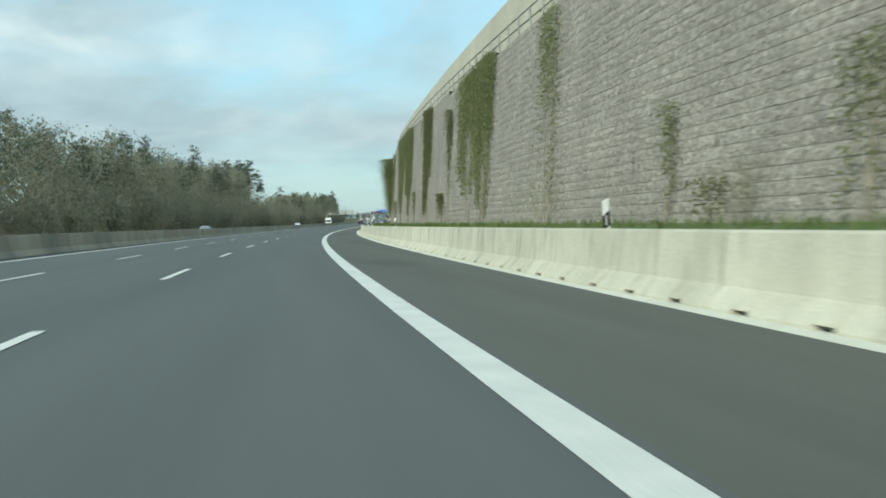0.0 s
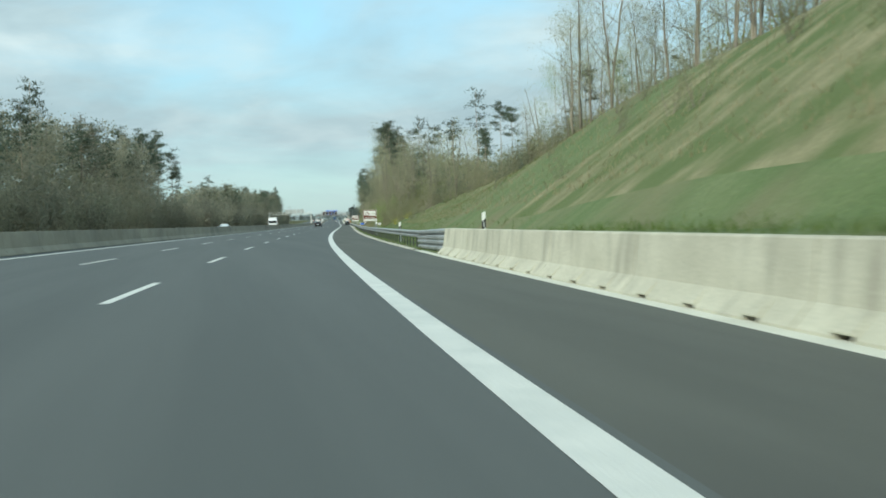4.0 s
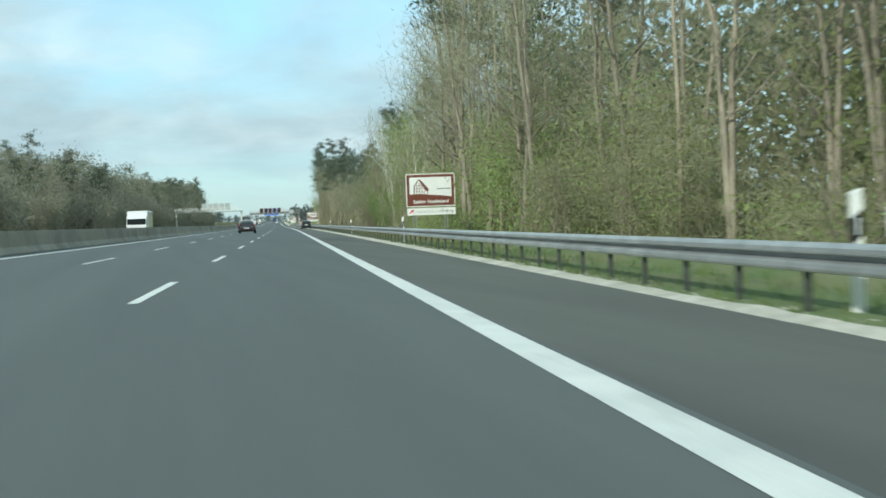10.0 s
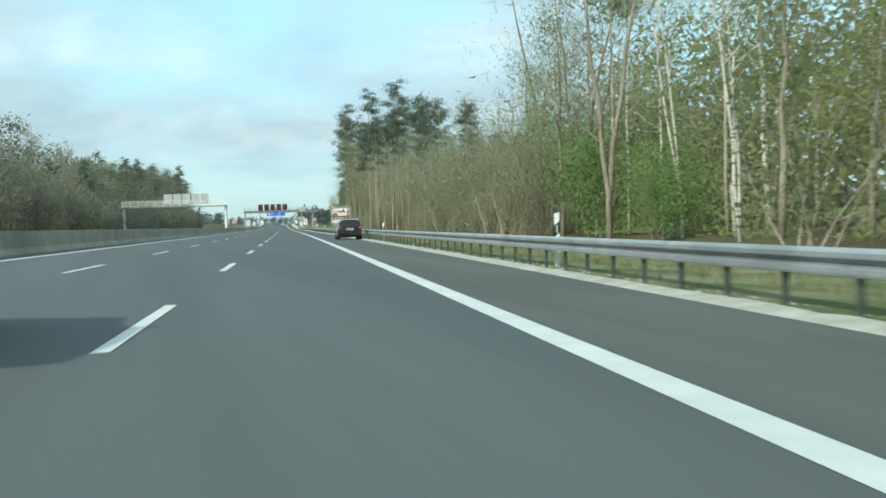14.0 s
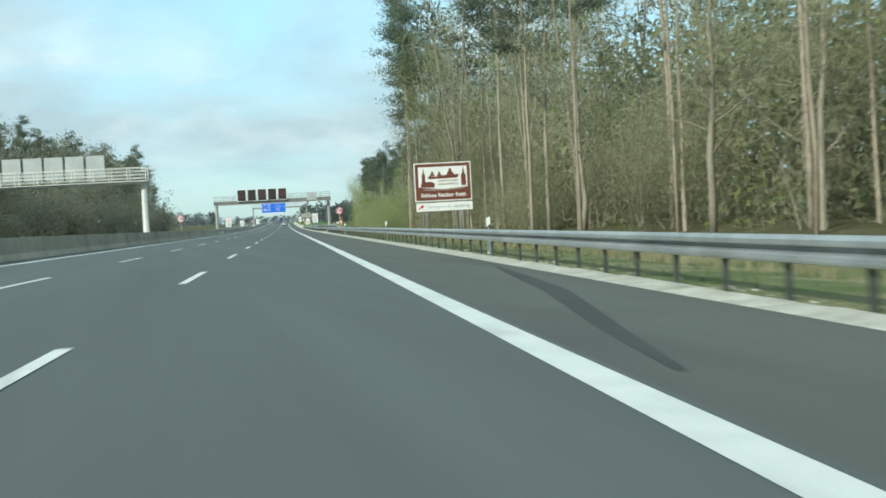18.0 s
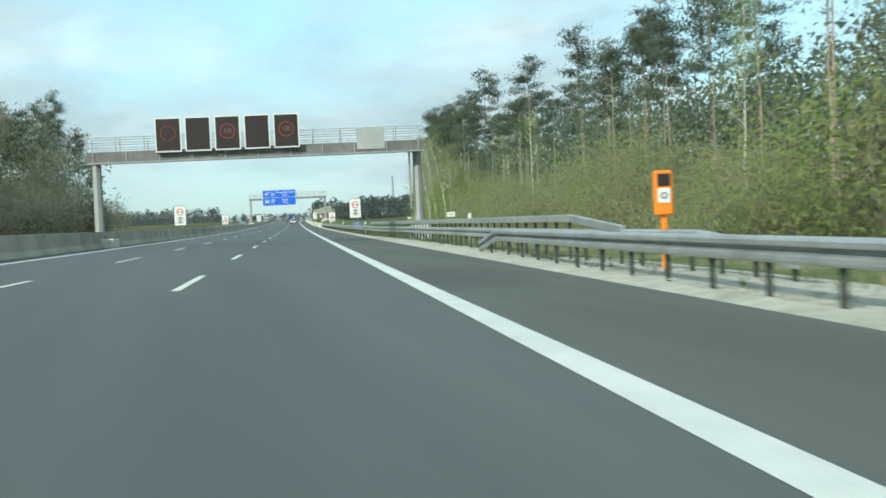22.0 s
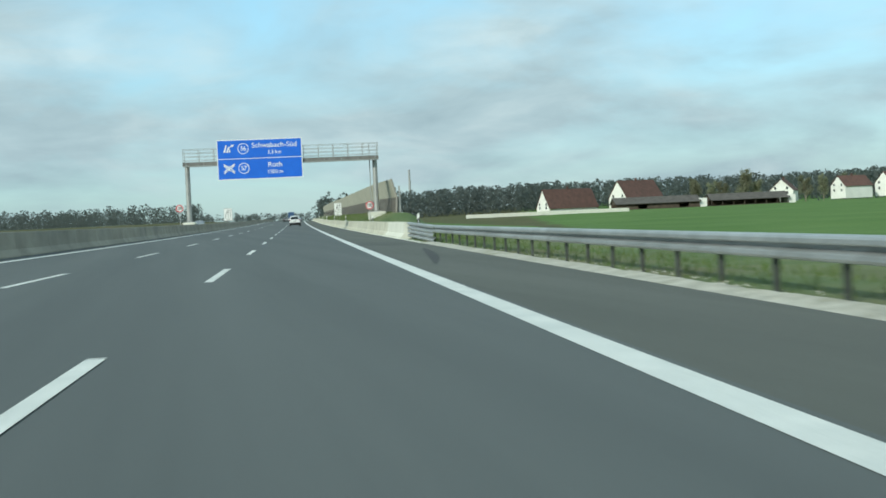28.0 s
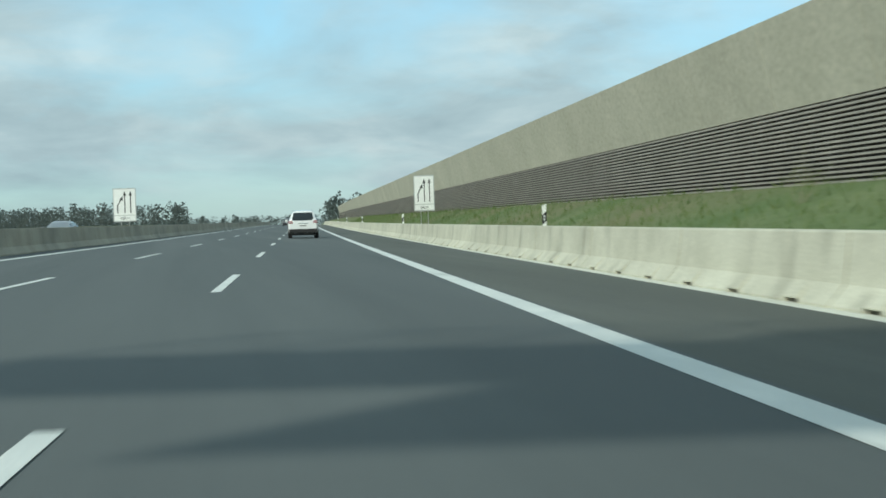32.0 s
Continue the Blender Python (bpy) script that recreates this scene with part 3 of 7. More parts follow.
# ---- ground and road ----
def build_ground():
    ls = np.unique(np.concatenate([np.arange(-14, 12.01, 0.5), np.arange(12, 60, 3), np.arange(60, 200, 12), np.array([200, 260, 340, 450, 600, 800, 1200, 2500, 4200]), np.array([7.9, 8.1, 3.7, 4.6]),
                                   -np.arange(14, 60, 3), -np.arange(60, 200, 12), -np.array([200, 300, 450, 700, 1200, 2500, 4200])]))
    ss = np.unique(np.concatenate([np.array([-1500, -800, -400, -200]), np.arange(-100, 1260, 6), np.arange(1260, 2600, 25), np.array([2600, 2900, 3400, 4200, 5200]), np.array([151, 152, 153, 154, 155])]))
    s, l = np.meshgrid(ss, ls, indexing="ij")
    z = ground_z(s, l)
    rough = np.sin(s * 0.37 + l * 0.9) * np.sin(s * 0.113 - l * 0.31) * 0.05 * step(6, 12, np.abs(l + 4) - 6)
    v = way(s, l, z + rough).reshape(-1, 3)
    nl = len(ls)
    i, j = np.meshgrid(np.arange(len(ss) - 1), np.arange(nl - 1), indexing="ij")
    a = (i * nl + j).ravel()
    f = np.stack([a, a + 1, a + nl + 1, a + nl], 1)
    me = raw_mesh("ground", v, f, GRASS)
    me.materials.append(FOREST_FLOOR)
    me.materials.append(FIELD)
    me.materials.append(FALLOW)
    me.materials.append(DRY_VERGE)
    me.materials.append(GRAVEL)
    sc, lc = (ss[:-1] + ss[1:]) / 2, (ls[:-1] + ls[1:]) / 2
    sc, lc = np.meshgrid(sc, lc, indexing="ij")
    idx = np.zeros(sc.shape, np.int32)
    idx[(lc > 13) & (sc > 395) & (sc < 890)] = 1
    idx[(lc > 26) & (sc > 150) & (sc <= 300)] = 1
    idx[(lc > 8) & (lc <= 26) & (sc > 152) & (sc <= 196)] = 4
    idx[(lc > 17.5) & (lc <= 26) & (sc > 222) & (sc <= 325)] = 4
    idx[(lc > 8.5 + 0.10 * np.abs(340 - sc) + 1.6 * np.sin(sc * 0.21)) & (lc <= 26) & (sc > 268) & (sc <= 345)] = 4
    idx[(lc > 13) & (sc > 325) & (sc <= 395)] = 1
    idx[(lc > 3.3) & (lc <= 13) & (sc > 400) & (sc < 815)] = 4
    idx[(lc > 3.3) & (lc <= 6.3) & (sc > 735) & (sc < 760)] = 5
    idx[(lc < -33) & (sc < 976)] = 1
    idx[(lc > 15) & (sc >= 890)] = 2
    idx[(lc > 17) & (lc < 60) & (sc >= 890) & (sc < 946)] = 1
    idx[(lc > 20) & (lc < 24 + 0.17 * (sc - 1040)) & (sc >= 1040)] = 3
    idx[(lc < -33) & (sc >= 976)] = 3
    me.polygons.foreach_set("material_index", idx.ravel())
    me.polygons.foreach_set("use_smooth", [True] * len(me.polygons))
    tagged(put("ground", me), "grassy verge, woodland floor and green field", "ground", kind="structure")


def road_z(l):
    return -FALL * l


def slab(name, l0, l1, material, label, s0=-90, s1=2500, lift=0.0):
    lz = [(l0, road_z(l0) + lift - 0.22), (l0, road_z(l0) + lift), (l1, road_z(l1) + lift), (l1, road_z(l1) + lift - 0.22)]
    tagged(put(name, strip(name, s0, s1, 6, lz, material)), label, "road", kind="structure")


build_ground()
slab("road", -11.9, 0.22, ASPHALT, "grey asphalt lanes of the motorway")
slab("hard_shoulder", 0.22, 2.80, SHOULDER, "darker brownish asphalt hard shoulder")
slab("road_opposite", -29.5, -14.6, ASPHALT, "grey asphalt of the opposite carriageway", lift=-0.25)
slab("median_strip", -14.6, -11.9, OLD_CONCRETE, "paved concrete median strip", lift=-0.02)

marks = thing("lane_marking", Matrix(), "white painted motorway lane lines", "road marking", kind="structure")
DASH_START = 9.33


def line_mesh(name, s0, s1, l, half):
    z = road_z(l) + 0.004
    return strip(name, s0, s1, 6, [(l - half, z + FALL * half), (l + half, z - FALL * half)], LINE)


put("edge_line", line_mesh("edge_line", -80, 2400, 0.0, 0.15), marks)
put("edge_line", line_mesh("edge_line", -80, 2400, -10.88, 0.13), marks)
dash_me = raw_mesh("dash", [(-0.075, 0, 0), (0.075, 0, 0), (0.075, 6, 0), (-0.075, 6, 0), (-0.075, 3, 0.001), (0.075, 3, 0.001)], [(0, 1, 5, 4), (4, 5, 2, 3)], LINE)
for k in range(-1, 78):
    for l in (-3.75, -7.14):
        s = DASH_START + 18 * k
        p0, p1 = way(s, l, road_z(l) + 0.005), way(s + 6, l, road_z(l) + 0.005)
        put("dash", dash_me, marks, m=Matrix.Translation(p0.tolist()) @ Matrix.Rotation(math.atan2(-(p1 - p0)[0], (p1 - p0)[1]), 4, "Z") @ Matrix.Rotation(math.atan2((p1 - p0)[2], 6), 4, "X"))

# ---- concrete barriers ----
SAFETY_SHAPE = [(0.0, 0.0), (0.0, 0.08), (0.20, 0.30), (0.27, 0.86), (0.29, 0.88), (0.47, 0.88), (0.49, 0.86), (0.56, 0.30), (0.76, 0.08), (0.76, 0.0)]


def barrier_mesh(name, shape, material, length=6.0, slots=True):
    bm = bmesh.new()
    cuts = [0.012, length - 0.012] if not slots else [0.026, 0.85, 1.25, 2.8, 3.2, 4.75, 5.15, length - 0.026]
    rings, k = [], len(shape)
    for n, (a, b) in enumerate(zip(cuts, cuts[1:])):
        prof = shape if n % 2 == 0 else [(x, 0.105 if z == 0 else 0.12 if z == 0.08 else z) for x, z in shape]
        rings += [[bm.verts.new((x, y, z)) for x, z in prof] for y in (a, b)]
    for va, vb in zip(rings, rings[1:]):
        for i in range(k):
            if max((va[i].co - vb[i].co).length, (va[(i + 1) % k].co - vb[(i + 1) % k].co).length) > 1e-5:
                bm.faces.new((va[i], va[(i + 1) % k], vb[(i + 1) % k], vb[i]))
    bm.faces.new(rings[0][::-1])
    bm.faces.new(rings[-1])
    bmesh.ops.remove_doubles(bm, verts=bm.verts, dist=1e-5)
    bmesh.ops.recalc_face_normals(bm, faces=bm.faces)
    return mesh_of(bm, name, material)


def row_of(name, me, parent, s0, s1, stride, l, z):
    s = s0
    while s < s1 - 0.01:
        p0, p1 = way(s, l, z), way(s + stride, l, z)
        d = p1 - p0
        put(name, me, parent, m=Matrix.Translation(p0.tolist()) @ Matrix.Rotation(math.atan2(-d[0], d[1]), 4, "Z") @ Matrix.Rotation(math.atan2(d[2], stride), 4, "X"))
        s += stride


seg_a, seg_new = barrier_mesh("barrier_segment", SAFETY_SHAPE, CONCRETE), barrier_mesh("barrier_segment", SAFETY_SHAPE, NEW_CONCRETE)
median_me = barrier_mesh("median_segment", [(-x * 0.9, z * 1.06) for x, z in SAFETY_SHAPE][::-1], OLD_CONCRETE, slots=False)
BAR_L, BAR_Z = 3.08, -0.12
bar_a = thing("concrete_barrier", Matrix(), "cream concrete safety barrier below the stone wall", "barrier", kind="structure")
row_of("barrier_segment", seg_a, bar_a, -14.5, 177.4, 6.0, BAR_L, BAR_Z)
bar_b = thing("concrete_barrier", Matrix(), "cream concrete safety barrier with dirt streaks beside the road", "barrier", kind="structure")
row_of("barrier_segment", seg_new, bar_b, 988.2, 1000.1, 6.0, BAR_L, BAR_Z)
row_of("barrier_segment", seg_a, bar_b, 1000.2, 1420, 6.0, BAR_L, BAR_Z)
bar_m = thing("median_barrier", Matrix(), "weathered grey concrete barrier in the median", "barrier", kind="structure")
row_of("median_segment", median_me, bar_m, -20, 1420, 6.0, -11.95, 0.20)
slab("gutter", 2.80, 3.14, NEW_CONCRETE, "pale concrete gutter beside the shoulder", -60, 184, -0.004)
slab("gutter", 2.80, 3.14, NEW_CONCRETE, "pale concrete gutter beside the shoulder", 975, 1500, -0.004)


def kerb_strip():
    """Ragged band of gravel along the shoulder."""
    ss = np.arange(184, 976, 0.4)
    rnd = np.random.RandomState(4)
    wide = np.interp(ss, [184, 200, 300, 420, 752, 760, 806, 818, 976], [0.30, 0.26, 0.45, 0.85, 0.9, 1.75, 1.75, 0.9, 0.9])
    jag = np.convolve(rnd.rand(len(ss)), np.ones(4) / 4, "same") - 0.5
    keep = step(0.30, 0.42, np.convolve(rnd.rand(len(ss)), np.ones(12) / 12, "same") + step(210, 330, ss))
    inner = 2.78 + 0.06 * jag * (1 + 2 * (ss < 330))
    outer = inner + np.maximum(0.05, wide * (0.55 + 0.45 * keep) + 0.25 * jag)
    mid = (inner + outer) / 2
    v = np.stack([way(ss, inner, -0.062), way(ss, mid, -0.035 + 0.03 * rnd.rand(len(ss))), way(ss, outer, -0.105)], 1).reshape(-1, 3)
    a = np.arange(len(ss) - 1)[:, None] * 3
    f = np.concatenate([a + np.array([[0, 1, 4, 3]]), a + np.array([[1, 2, 5, 4]])])
    tagged(put("gravel_strip", raw_mesh("gravel_strip", v, f, GRAVEL)), "ragged pale gravel band along the shoulder", "gravel", kind="structure")
    # loose stones
    n = 7000
    s, u = rnd.uniform(186, 975, n), rnd.rand(n)
    l = np.interp(s, ss, inner) + 0.08 + u * (np.interp(s, ss, outer) - np.interp(s, ss, inner)) * 1.05
    r = 0.010 + 0.026 * rnd.rand(n) ** 2
    c = way(s, l, -0.05)
    base = np.array([(-1, -0.8, 0), (0.9, -1, 0), (1, 0.9, 0), (-0.8, 1, 0), (0.1, -0.1, 0.7)])
    ang = rnd.uniform(0, 6.28, n)
    rot = np.stack([np.cos(ang), -np.sin(ang), np.sin(ang), np.cos(ang)], 1).reshape(n, 2, 2)
    v = np.repeat(base[None], n, 0) * (r[:, None, None] * rnd.uniform(0.7, 1.3, (n, 1, 3)))
    v[:, :, :2] = np.einsum("nij,nkj->nki", rot, v[:, :, :2])
    f = (np.arange(n)[:, None, None] * 5 + np.array([(0, 1, 4), (1, 2, 4), (2, 3, 4), (3, 0, 4)])[None]).reshape(-1, 3)
    tagged(put("loose_gravel", raw_mesh("loose_gravel", (v + c[:, None]).reshape(-1, 3), f, GRAVEL)), "loose pale stones on the gravel band", "gravel", kind="stuff")


kerb_strip()

# ---- steel guard rails ----
W_BEAM = [(0.0, 0.31), (-0.045, 0.306), (-0.078, 0.290), (-0.094, 0.262), (-0.094, 0.214), (-0.084, 0.198), (0.016, 0.190), (0.018, 0.140), (-0.062, 0.112), (-0.090, 0.094), (-0.092, 0.046), (-0.074, 0.016), (-0.045, 0.004), (0.0, 0.0)]


def beam_mesh(length=4.0, high=1.0):
    bm = bmesh.new()
    front = [(x, z * high) for x, z in W_BEAM]
    back = [(x + 0.006, z + (0.004 if 0.12 < z < 0.2 else 0)) for x, z in front][::-1]
    prof = front + back
    va, vb = [bm.verts.new((x, 0, z)) for x, z in prof], [bm.verts.new((x, length - 0.004, z)) for x, z in prof]
    k = len(prof)
    for i in range(k):
        bm.faces.new((va[i], va[(i + 1) % k], vb[(i + 1) % k], vb[i]))
    bmesh.ops.recalc_face_normals(bm, faces=bm.faces)
    return mesh_of(bm, "beam", STEEL, False)


def rail_post_mesh(top=0.62, deep=0.35):
    """A C-shaped steel post with a spacer behind the beam."""
    bm = bmesh.new()
    box(bm, 0.03, 0.036, -0.05, 0.05, -deep, top)
    box(bm, 0.036, 0.085, -0.05, -0.044, -deep, top)
    box(bm, 0.036, 0.085, 0.044, 0.05, -deep, top)
    box(bm, 0.026, 0.03, -0.04, 0.04, top - 0.26, top - 0.02)
    return mesh_of(bm, "post", POST_STEEL)


BEAM4, RPOST = beam_mesh(), rail_post_mesh()


def guard_rail(s0, s1, l, z, label, pitch=2.0, tall=0.0):
    g = thing("guard_rail", Matrix(), label, "guard rail", kind="structure")
    row_of("beam", BEAM4, g, s0, s1, 4.0, l, z + 0.40)
    me = RPOST if not tall else rail_post_mesh(0.62, 0.35 + tall)
    s = s0 + 0.6
    while s < s1:
        put("post", me, g, m=at(s, l, z + 0.06))
        s += pitch
    return g


RAIL_L, RAIL_Z = 3.52, -0.07
for a, b in ((189, 381), (381, 573), (573, 761)):
    guard_rail(a, b, RAIL_L, RAIL_Z, "galvanised steel guard rail on dark posts beside the gravel")
guard_rail(816, 976, RAIL_L, RAIL_Z, "galvanised steel guard rail beside green grass")
# the rail swings back round the gantry post and carries a box beam on its own posts
def bay_l(s):
    return float(np.interp(s, [743, 750, 757, 790, 800, 816], [5.1, 4.75, 4.45, 4.25, 4.1, 3.52]))


def laid(s, l0, l1, z0, z1, length=4.0):
    p0, p1 = way(s, l0, z0), way(s + length, l1, z1)
    d = p1 - p0
    return Matrix.Translation(p0.tolist()) @ Matrix.Rotation(math.atan2(-d[0], d[1]), 4, "Z") @ Matrix.Rotation(math.atan2(d[2], length), 4, "X")


back_rail = thing("guard_rail", Matrix(), "double guard rail with box beam round the gravel bay", "guard rail", kind="structure")
tall_me = rail_post_mesh(0.98, 0.5)
BOX4 = mesh_of(boxed(0.0, 0.12, 0.0, 3.996, 0.0, 0.17, bevel=0.012), "box_beam", STEEL)
for k in range(18):
    s = 744.0 + 4 * k
    put("beam", BEAM4, back_rail, m=laid(s, bay_l(s), bay_l(s + 4), 0.31 if k else 0.05, 0.31))
    high = 756 <= s < 814
    if high:
        put("box_beam", BOX4, back_rail, m=laid(s, bay_l(s) - 0.10, bay_l(s + 4) - 0.10, 0.78, 0.78))
    elif k in (2, 17):
        put("box_beam", BOX4, back_rail, m=laid(s, bay_l(s) - 0.10, bay_l(s + 4) - 0.10, 0.52 if k == 2 else 0.78, 0.78 if k == 2 else 0.5))
    for q in (0.5, 1.83, 3.16):
        put("post", tall_me if high else RPOST, back_rail, m=at(s + q, bay_l(s + q), -0.03))


def sloped_end(s, l, turn, label):
    """A beam that goes down to the ground."""
    e = thing("rail_end", at(s, l, 0.0, turn), label, "guard rail")
    put("beam", BEAM4, e, m=Matrix.Translation((0, 0, 0.33)) @ Matrix.Rotation(radians(-6.5), 4, "X") @ Matrix.Diagonal((1, 0.75, 1, 1)))
    put("post", RPOST, e, m=Matrix.Translation((0, 1.4, -0.2)))


sloped_end(761, RAIL_L, 0, "lowered end of the steel guard rail")


def transition(s0, s1, label):
    """Two broad rails that join the guard rail to the concrete."""
    g = thing("rail_transition", Matrix(), label, "guard rail", kind="structure")
    tall_beam, up = beam_mesh(4.0, 1.2), s0 < 500
    for k in range(3):
        f0, f1 = ((3 - k) / 3, (2 - k) / 3) if up else (k / 3, (k + 1) / 3)
        s = s0 + 4 * k
        put("beam", tall_beam, g, m=laid(s, RAIL_L, RAIL_L, 0.27 + 0.12 * f0, 0.27 + 0.12 * f1))
        put("beam", tall_beam, g, m=laid(s, RAIL_L, RAIL_L, -0.10 + 0.10 * f0, -0.10 + 0.10 * f1))
        for q in (0.5, 1.8, 3.1):
            put("post", RPOST, g, m=at(s + q, RAIL_L, 0.0))


transition(177.4, 189.4, "stacked steel rails leading to the concrete barrier")
transition(976, 988, "stacked steel rails leading to the concrete barrier")

# ---- marker posts ----
def marker_post():
    t = thing("marker_post", Matrix(), "white roadside marker post with black band and grey reflector", "marker post", "marker posts along the shoulder")
    sec = [(-0.06, 0.0), (0.06, 0.0), (0.045, 0.085), (0.0, 0.11), (-0.045, 0.085)]

    def prism(z0, z1, slant, grow=0.0):
        bm = bmesh.new()
        a = [bm.verts.new((x * (1 + grow), y * (1 + grow) - grow * 0.04, z0 + (slant * (x + 0.06) if z0 > 0.1 else 0))) for x, y in sec]
        b = [bm.verts.new((x * (1 + grow), y * (1 + grow) - grow * 0.04, z1 + slant * (x + 0.06))) for x, y in sec]
        for i in range(5):
            bm.faces.new((a[i], a[(i + 1) % 5], b[(i + 1) % 5], b[i]))
        bm.faces.new(a[::-1])
        bm.faces.new(b)
        return bm

    part("body", prism(-0.2, 1.05, 0.5), WHITE_PLASTIC, t)
    part("band", prism(0.55, 0.82, 0.9, 0.06), BLACK, t, "slanting black band")
    part("reflector", boxed(-0.016, 0.016, -0.012, -0.004, 0.655, 0.83), REFLECTOR, t, "pale rectangular reflector")
    part("cap", prism(1.045, 1.075, 0.5, 0.05), WHITE_PLASTIC, t)
    return t


mp = marker_post()
first = True
for s, l, z in ((24.5, 4.35, 0.12), (79, 4.35, 0.12), (125.8, 4.3, 0.22), (175, 4.3, 0.12), (209, 3.95, -0.1), (245.6, 3.95, 0.0), (293, 3.95, 0.02), (347.2, 3.95, 0.04), (397, 3.95, 0.05), (446, 3.95, 0.05), (496.1, 3.95, 0.05), (550, 3.95, -0.04), (597.2, 3.95, -0.12), (634.4, 3.95, -0.15), (671.8, 3.95, -0.12),
                (723.1, 3.95, -0.12), (776.4, 4.95, 0.03), (832.7, 3.95, -0.12), (881, 3.95, -0.12), (935, 3.95, -0.12), (984.4, 3.66, 0.05), (1035.8, 4.6, 0.12), (1088, 4.3, 0.2), (1136.8, 4.3, 0.25), (1193.3, 4.3, 0.28), (1243, 4.3, 0.3), (1293, 4.3, 0.3)):
    if first:
        mp.matrix_world, first = at(s, l, z), False
    else:
        copy_thing(mp, at(s, l, z))


# ---- signs ----
def framed_panel(t, x0, x1, z0, z1, face, rim=WHITE, edge=0.06, name="panel"):
    """A sheet with a rim, its face to the traffic."""
    part(name, boxed(x0, x1, 0.0, 0.035, z0, z1), SIGN_BACK if rim is None else rim, t)
    part("face", boxed(x0 + edge, x1 - edge, -0.008, -0.001, z0 + edge, z1 - edge), face, t)


def sign_posts(t, xs, z1, r=0.045, z0=-0.5):
    for x in xs:
        part("post", rod((x, 0.08, z0), (x, 0.08, z1), r), GANTRY, t, smooth=True)


def tourist_sign(s, l, z, words, kind, label):
    t = thing("tourist_sign", at(s, l, z) @ Matrix.Diagonal((0.94, 1, 0.95, 1)), label, "road sign")
    w = 3.08
    framed_panel(t, 0, w, 1.68, 3.72, BROWN, WHITE, 0.055)
    part("rim_line", boxed(0.14, w - 0.14, -0.011, -0.009, 1.82, 1.835), BROWN, t)
    part("picture_ground", boxed(0.22, w - 0.22, -0.016, -0.0095, 2.22, 3.50), WHITE, t, "white picture field")
    y0, y1 = -0.022, -0.017
    if kind == "hops":
        bm = plate(bmesh.new(), [(0.22, 2.22), (2.86, 2.22), (2.86, 2.26), (2.2, 2.36), (1.4, 2.42), (0.9, 2.48), (0.45, 2.46), (0.22, 2.44)], y0, y1)
        part("picture_hill", bm, BROWN, t)
        part("picture_roof", plate(bmesh.new(), [(0.80, 3.38), (0.90, 3.36), (1.42, 2.78), (1.40, 2.62), (1.22, 2.66), (1.00, 2.98)], y0, y1), BROWN, t)
        bm = plate(bmesh.new(), [(0.46, 2.46), (0.50, 2.98), (0.78, 3.36), (0.82, 3.34), (0.56, 2.97), (0.52, 2.46)], y0, y1)
        for x0, z0, x1, z1 in ((0.50, 2.62, 1.12, 2.60), (0.52, 2.80, 1.06, 2.80), (0.56, 2.98, 0.98, 3.00), (0.66, 2.46, 0.70, 3.14), (0.84, 2.46, 0.84, 3.22), (1.02, 2.44, 0.98, 2.96), (1.18, 2.43, 1.16, 2.70), (1.36, 2.42, 1.36, 2.64)):
            a, b = ((0, 0.014), (0.0, -0.014)) if abs(x1 - x0) > abs(z1 - z0) else ((0.014, 0), (-0.014, 0))
            plate(bm, [(x0 + b[0], z0 + b[1]), (x1 + b[0], z1 + b[1]), (x1 + a[0], z1 + a[1]), (x0 + a[0], z0 + a[1])], y0, y1)
        part("picture_house", bm, BROWN, t)
        bm = bmesh.new()
        for x, z_, q in ((1.95, 2.74, 0.3), (2.2, 2.76, 0.28), (2.45, 2.75, 0.34)):
            plate(bm, [(x, z_), (x + q, z_), (x + q * 0.8, z_ + 0.05), (x + q * 0.5, z_ + 0.03), (x + q * 0.2, z_ + 0.07)], y0, y1)
        part("picture_skyline", bm, BLACK, t)
    else:
        part("picture_ground_band", plate(bmesh.new(), [(0.22, 2.22), (2.86, 2.22), (2.86, 2.40), (2.3, 2.36), (1.5, 2.30), (0.7, 2.38), (0.22, 2.44)], y0, y1), BROWN, t)
        part("picture_path", plate(bmesh.new(), [(0.5, 2.29), (1.5, 2.245), (2.7, 2.32), (2.7, 2.335), (1.5, 2.262), (0.5, 2.305)], y0 - 0.005, y0 - 0.001), WHITE, t, "thin white line")
        part("picture_roof", plate(bmesh.new(), [(0.74, 2.86), (2.34, 2.88), (2.42, 3.08), (2.1, 3.05), (1.6, 3.04), (1.2, 2.98), (0.78, 3.02)], y0, y1), BROWN, t)
        for x, w_, z_, h in ((0.98, 0.15, 3.02, 0.24), (1.36, 0.14, 3.00, 0.24), (1.95, 0.22, 3.05, 0.36)):
            part("picture_gable", plate(bmesh.new(), [(x - w_, z_), (x + w_, z_), (x + w_ * 0.72, z_ + h * 0.32), (x + w_ * 0.40, z_ + h * 0.55), (x + w_ * 0.30, z_ + h * 0.88), (x + 0.02, z_ + h), (x - 0.02, z_ + h), (x - w_ * 0.30, z_ + h * 0.88), (x - w_ * 0.40, z_ + h * 0.55), (x - w_ * 0.72, z_ + h * 0.32)], y0, y1), BROWN, t)
        for x, w_, z_, h in ((0.50, 0.09, 2.62, 0.80), (2.66, 0.13, 2.46, 1.00)):
            part("picture_tower", plate(bmesh.new(), [(x - w_, z_), (x + w_, z_), (x + w_, z_ + h * 0.55), (x + w_ * 0.45, z_ + h * 0.68), (x + 0.012, z_ + h), (x - 0.012, z_ + h), (x - w_ * 0.45, z_ + h * 0.68), (x - w_, z_ + h * 0.55)], y0, y1), BROWN, t)
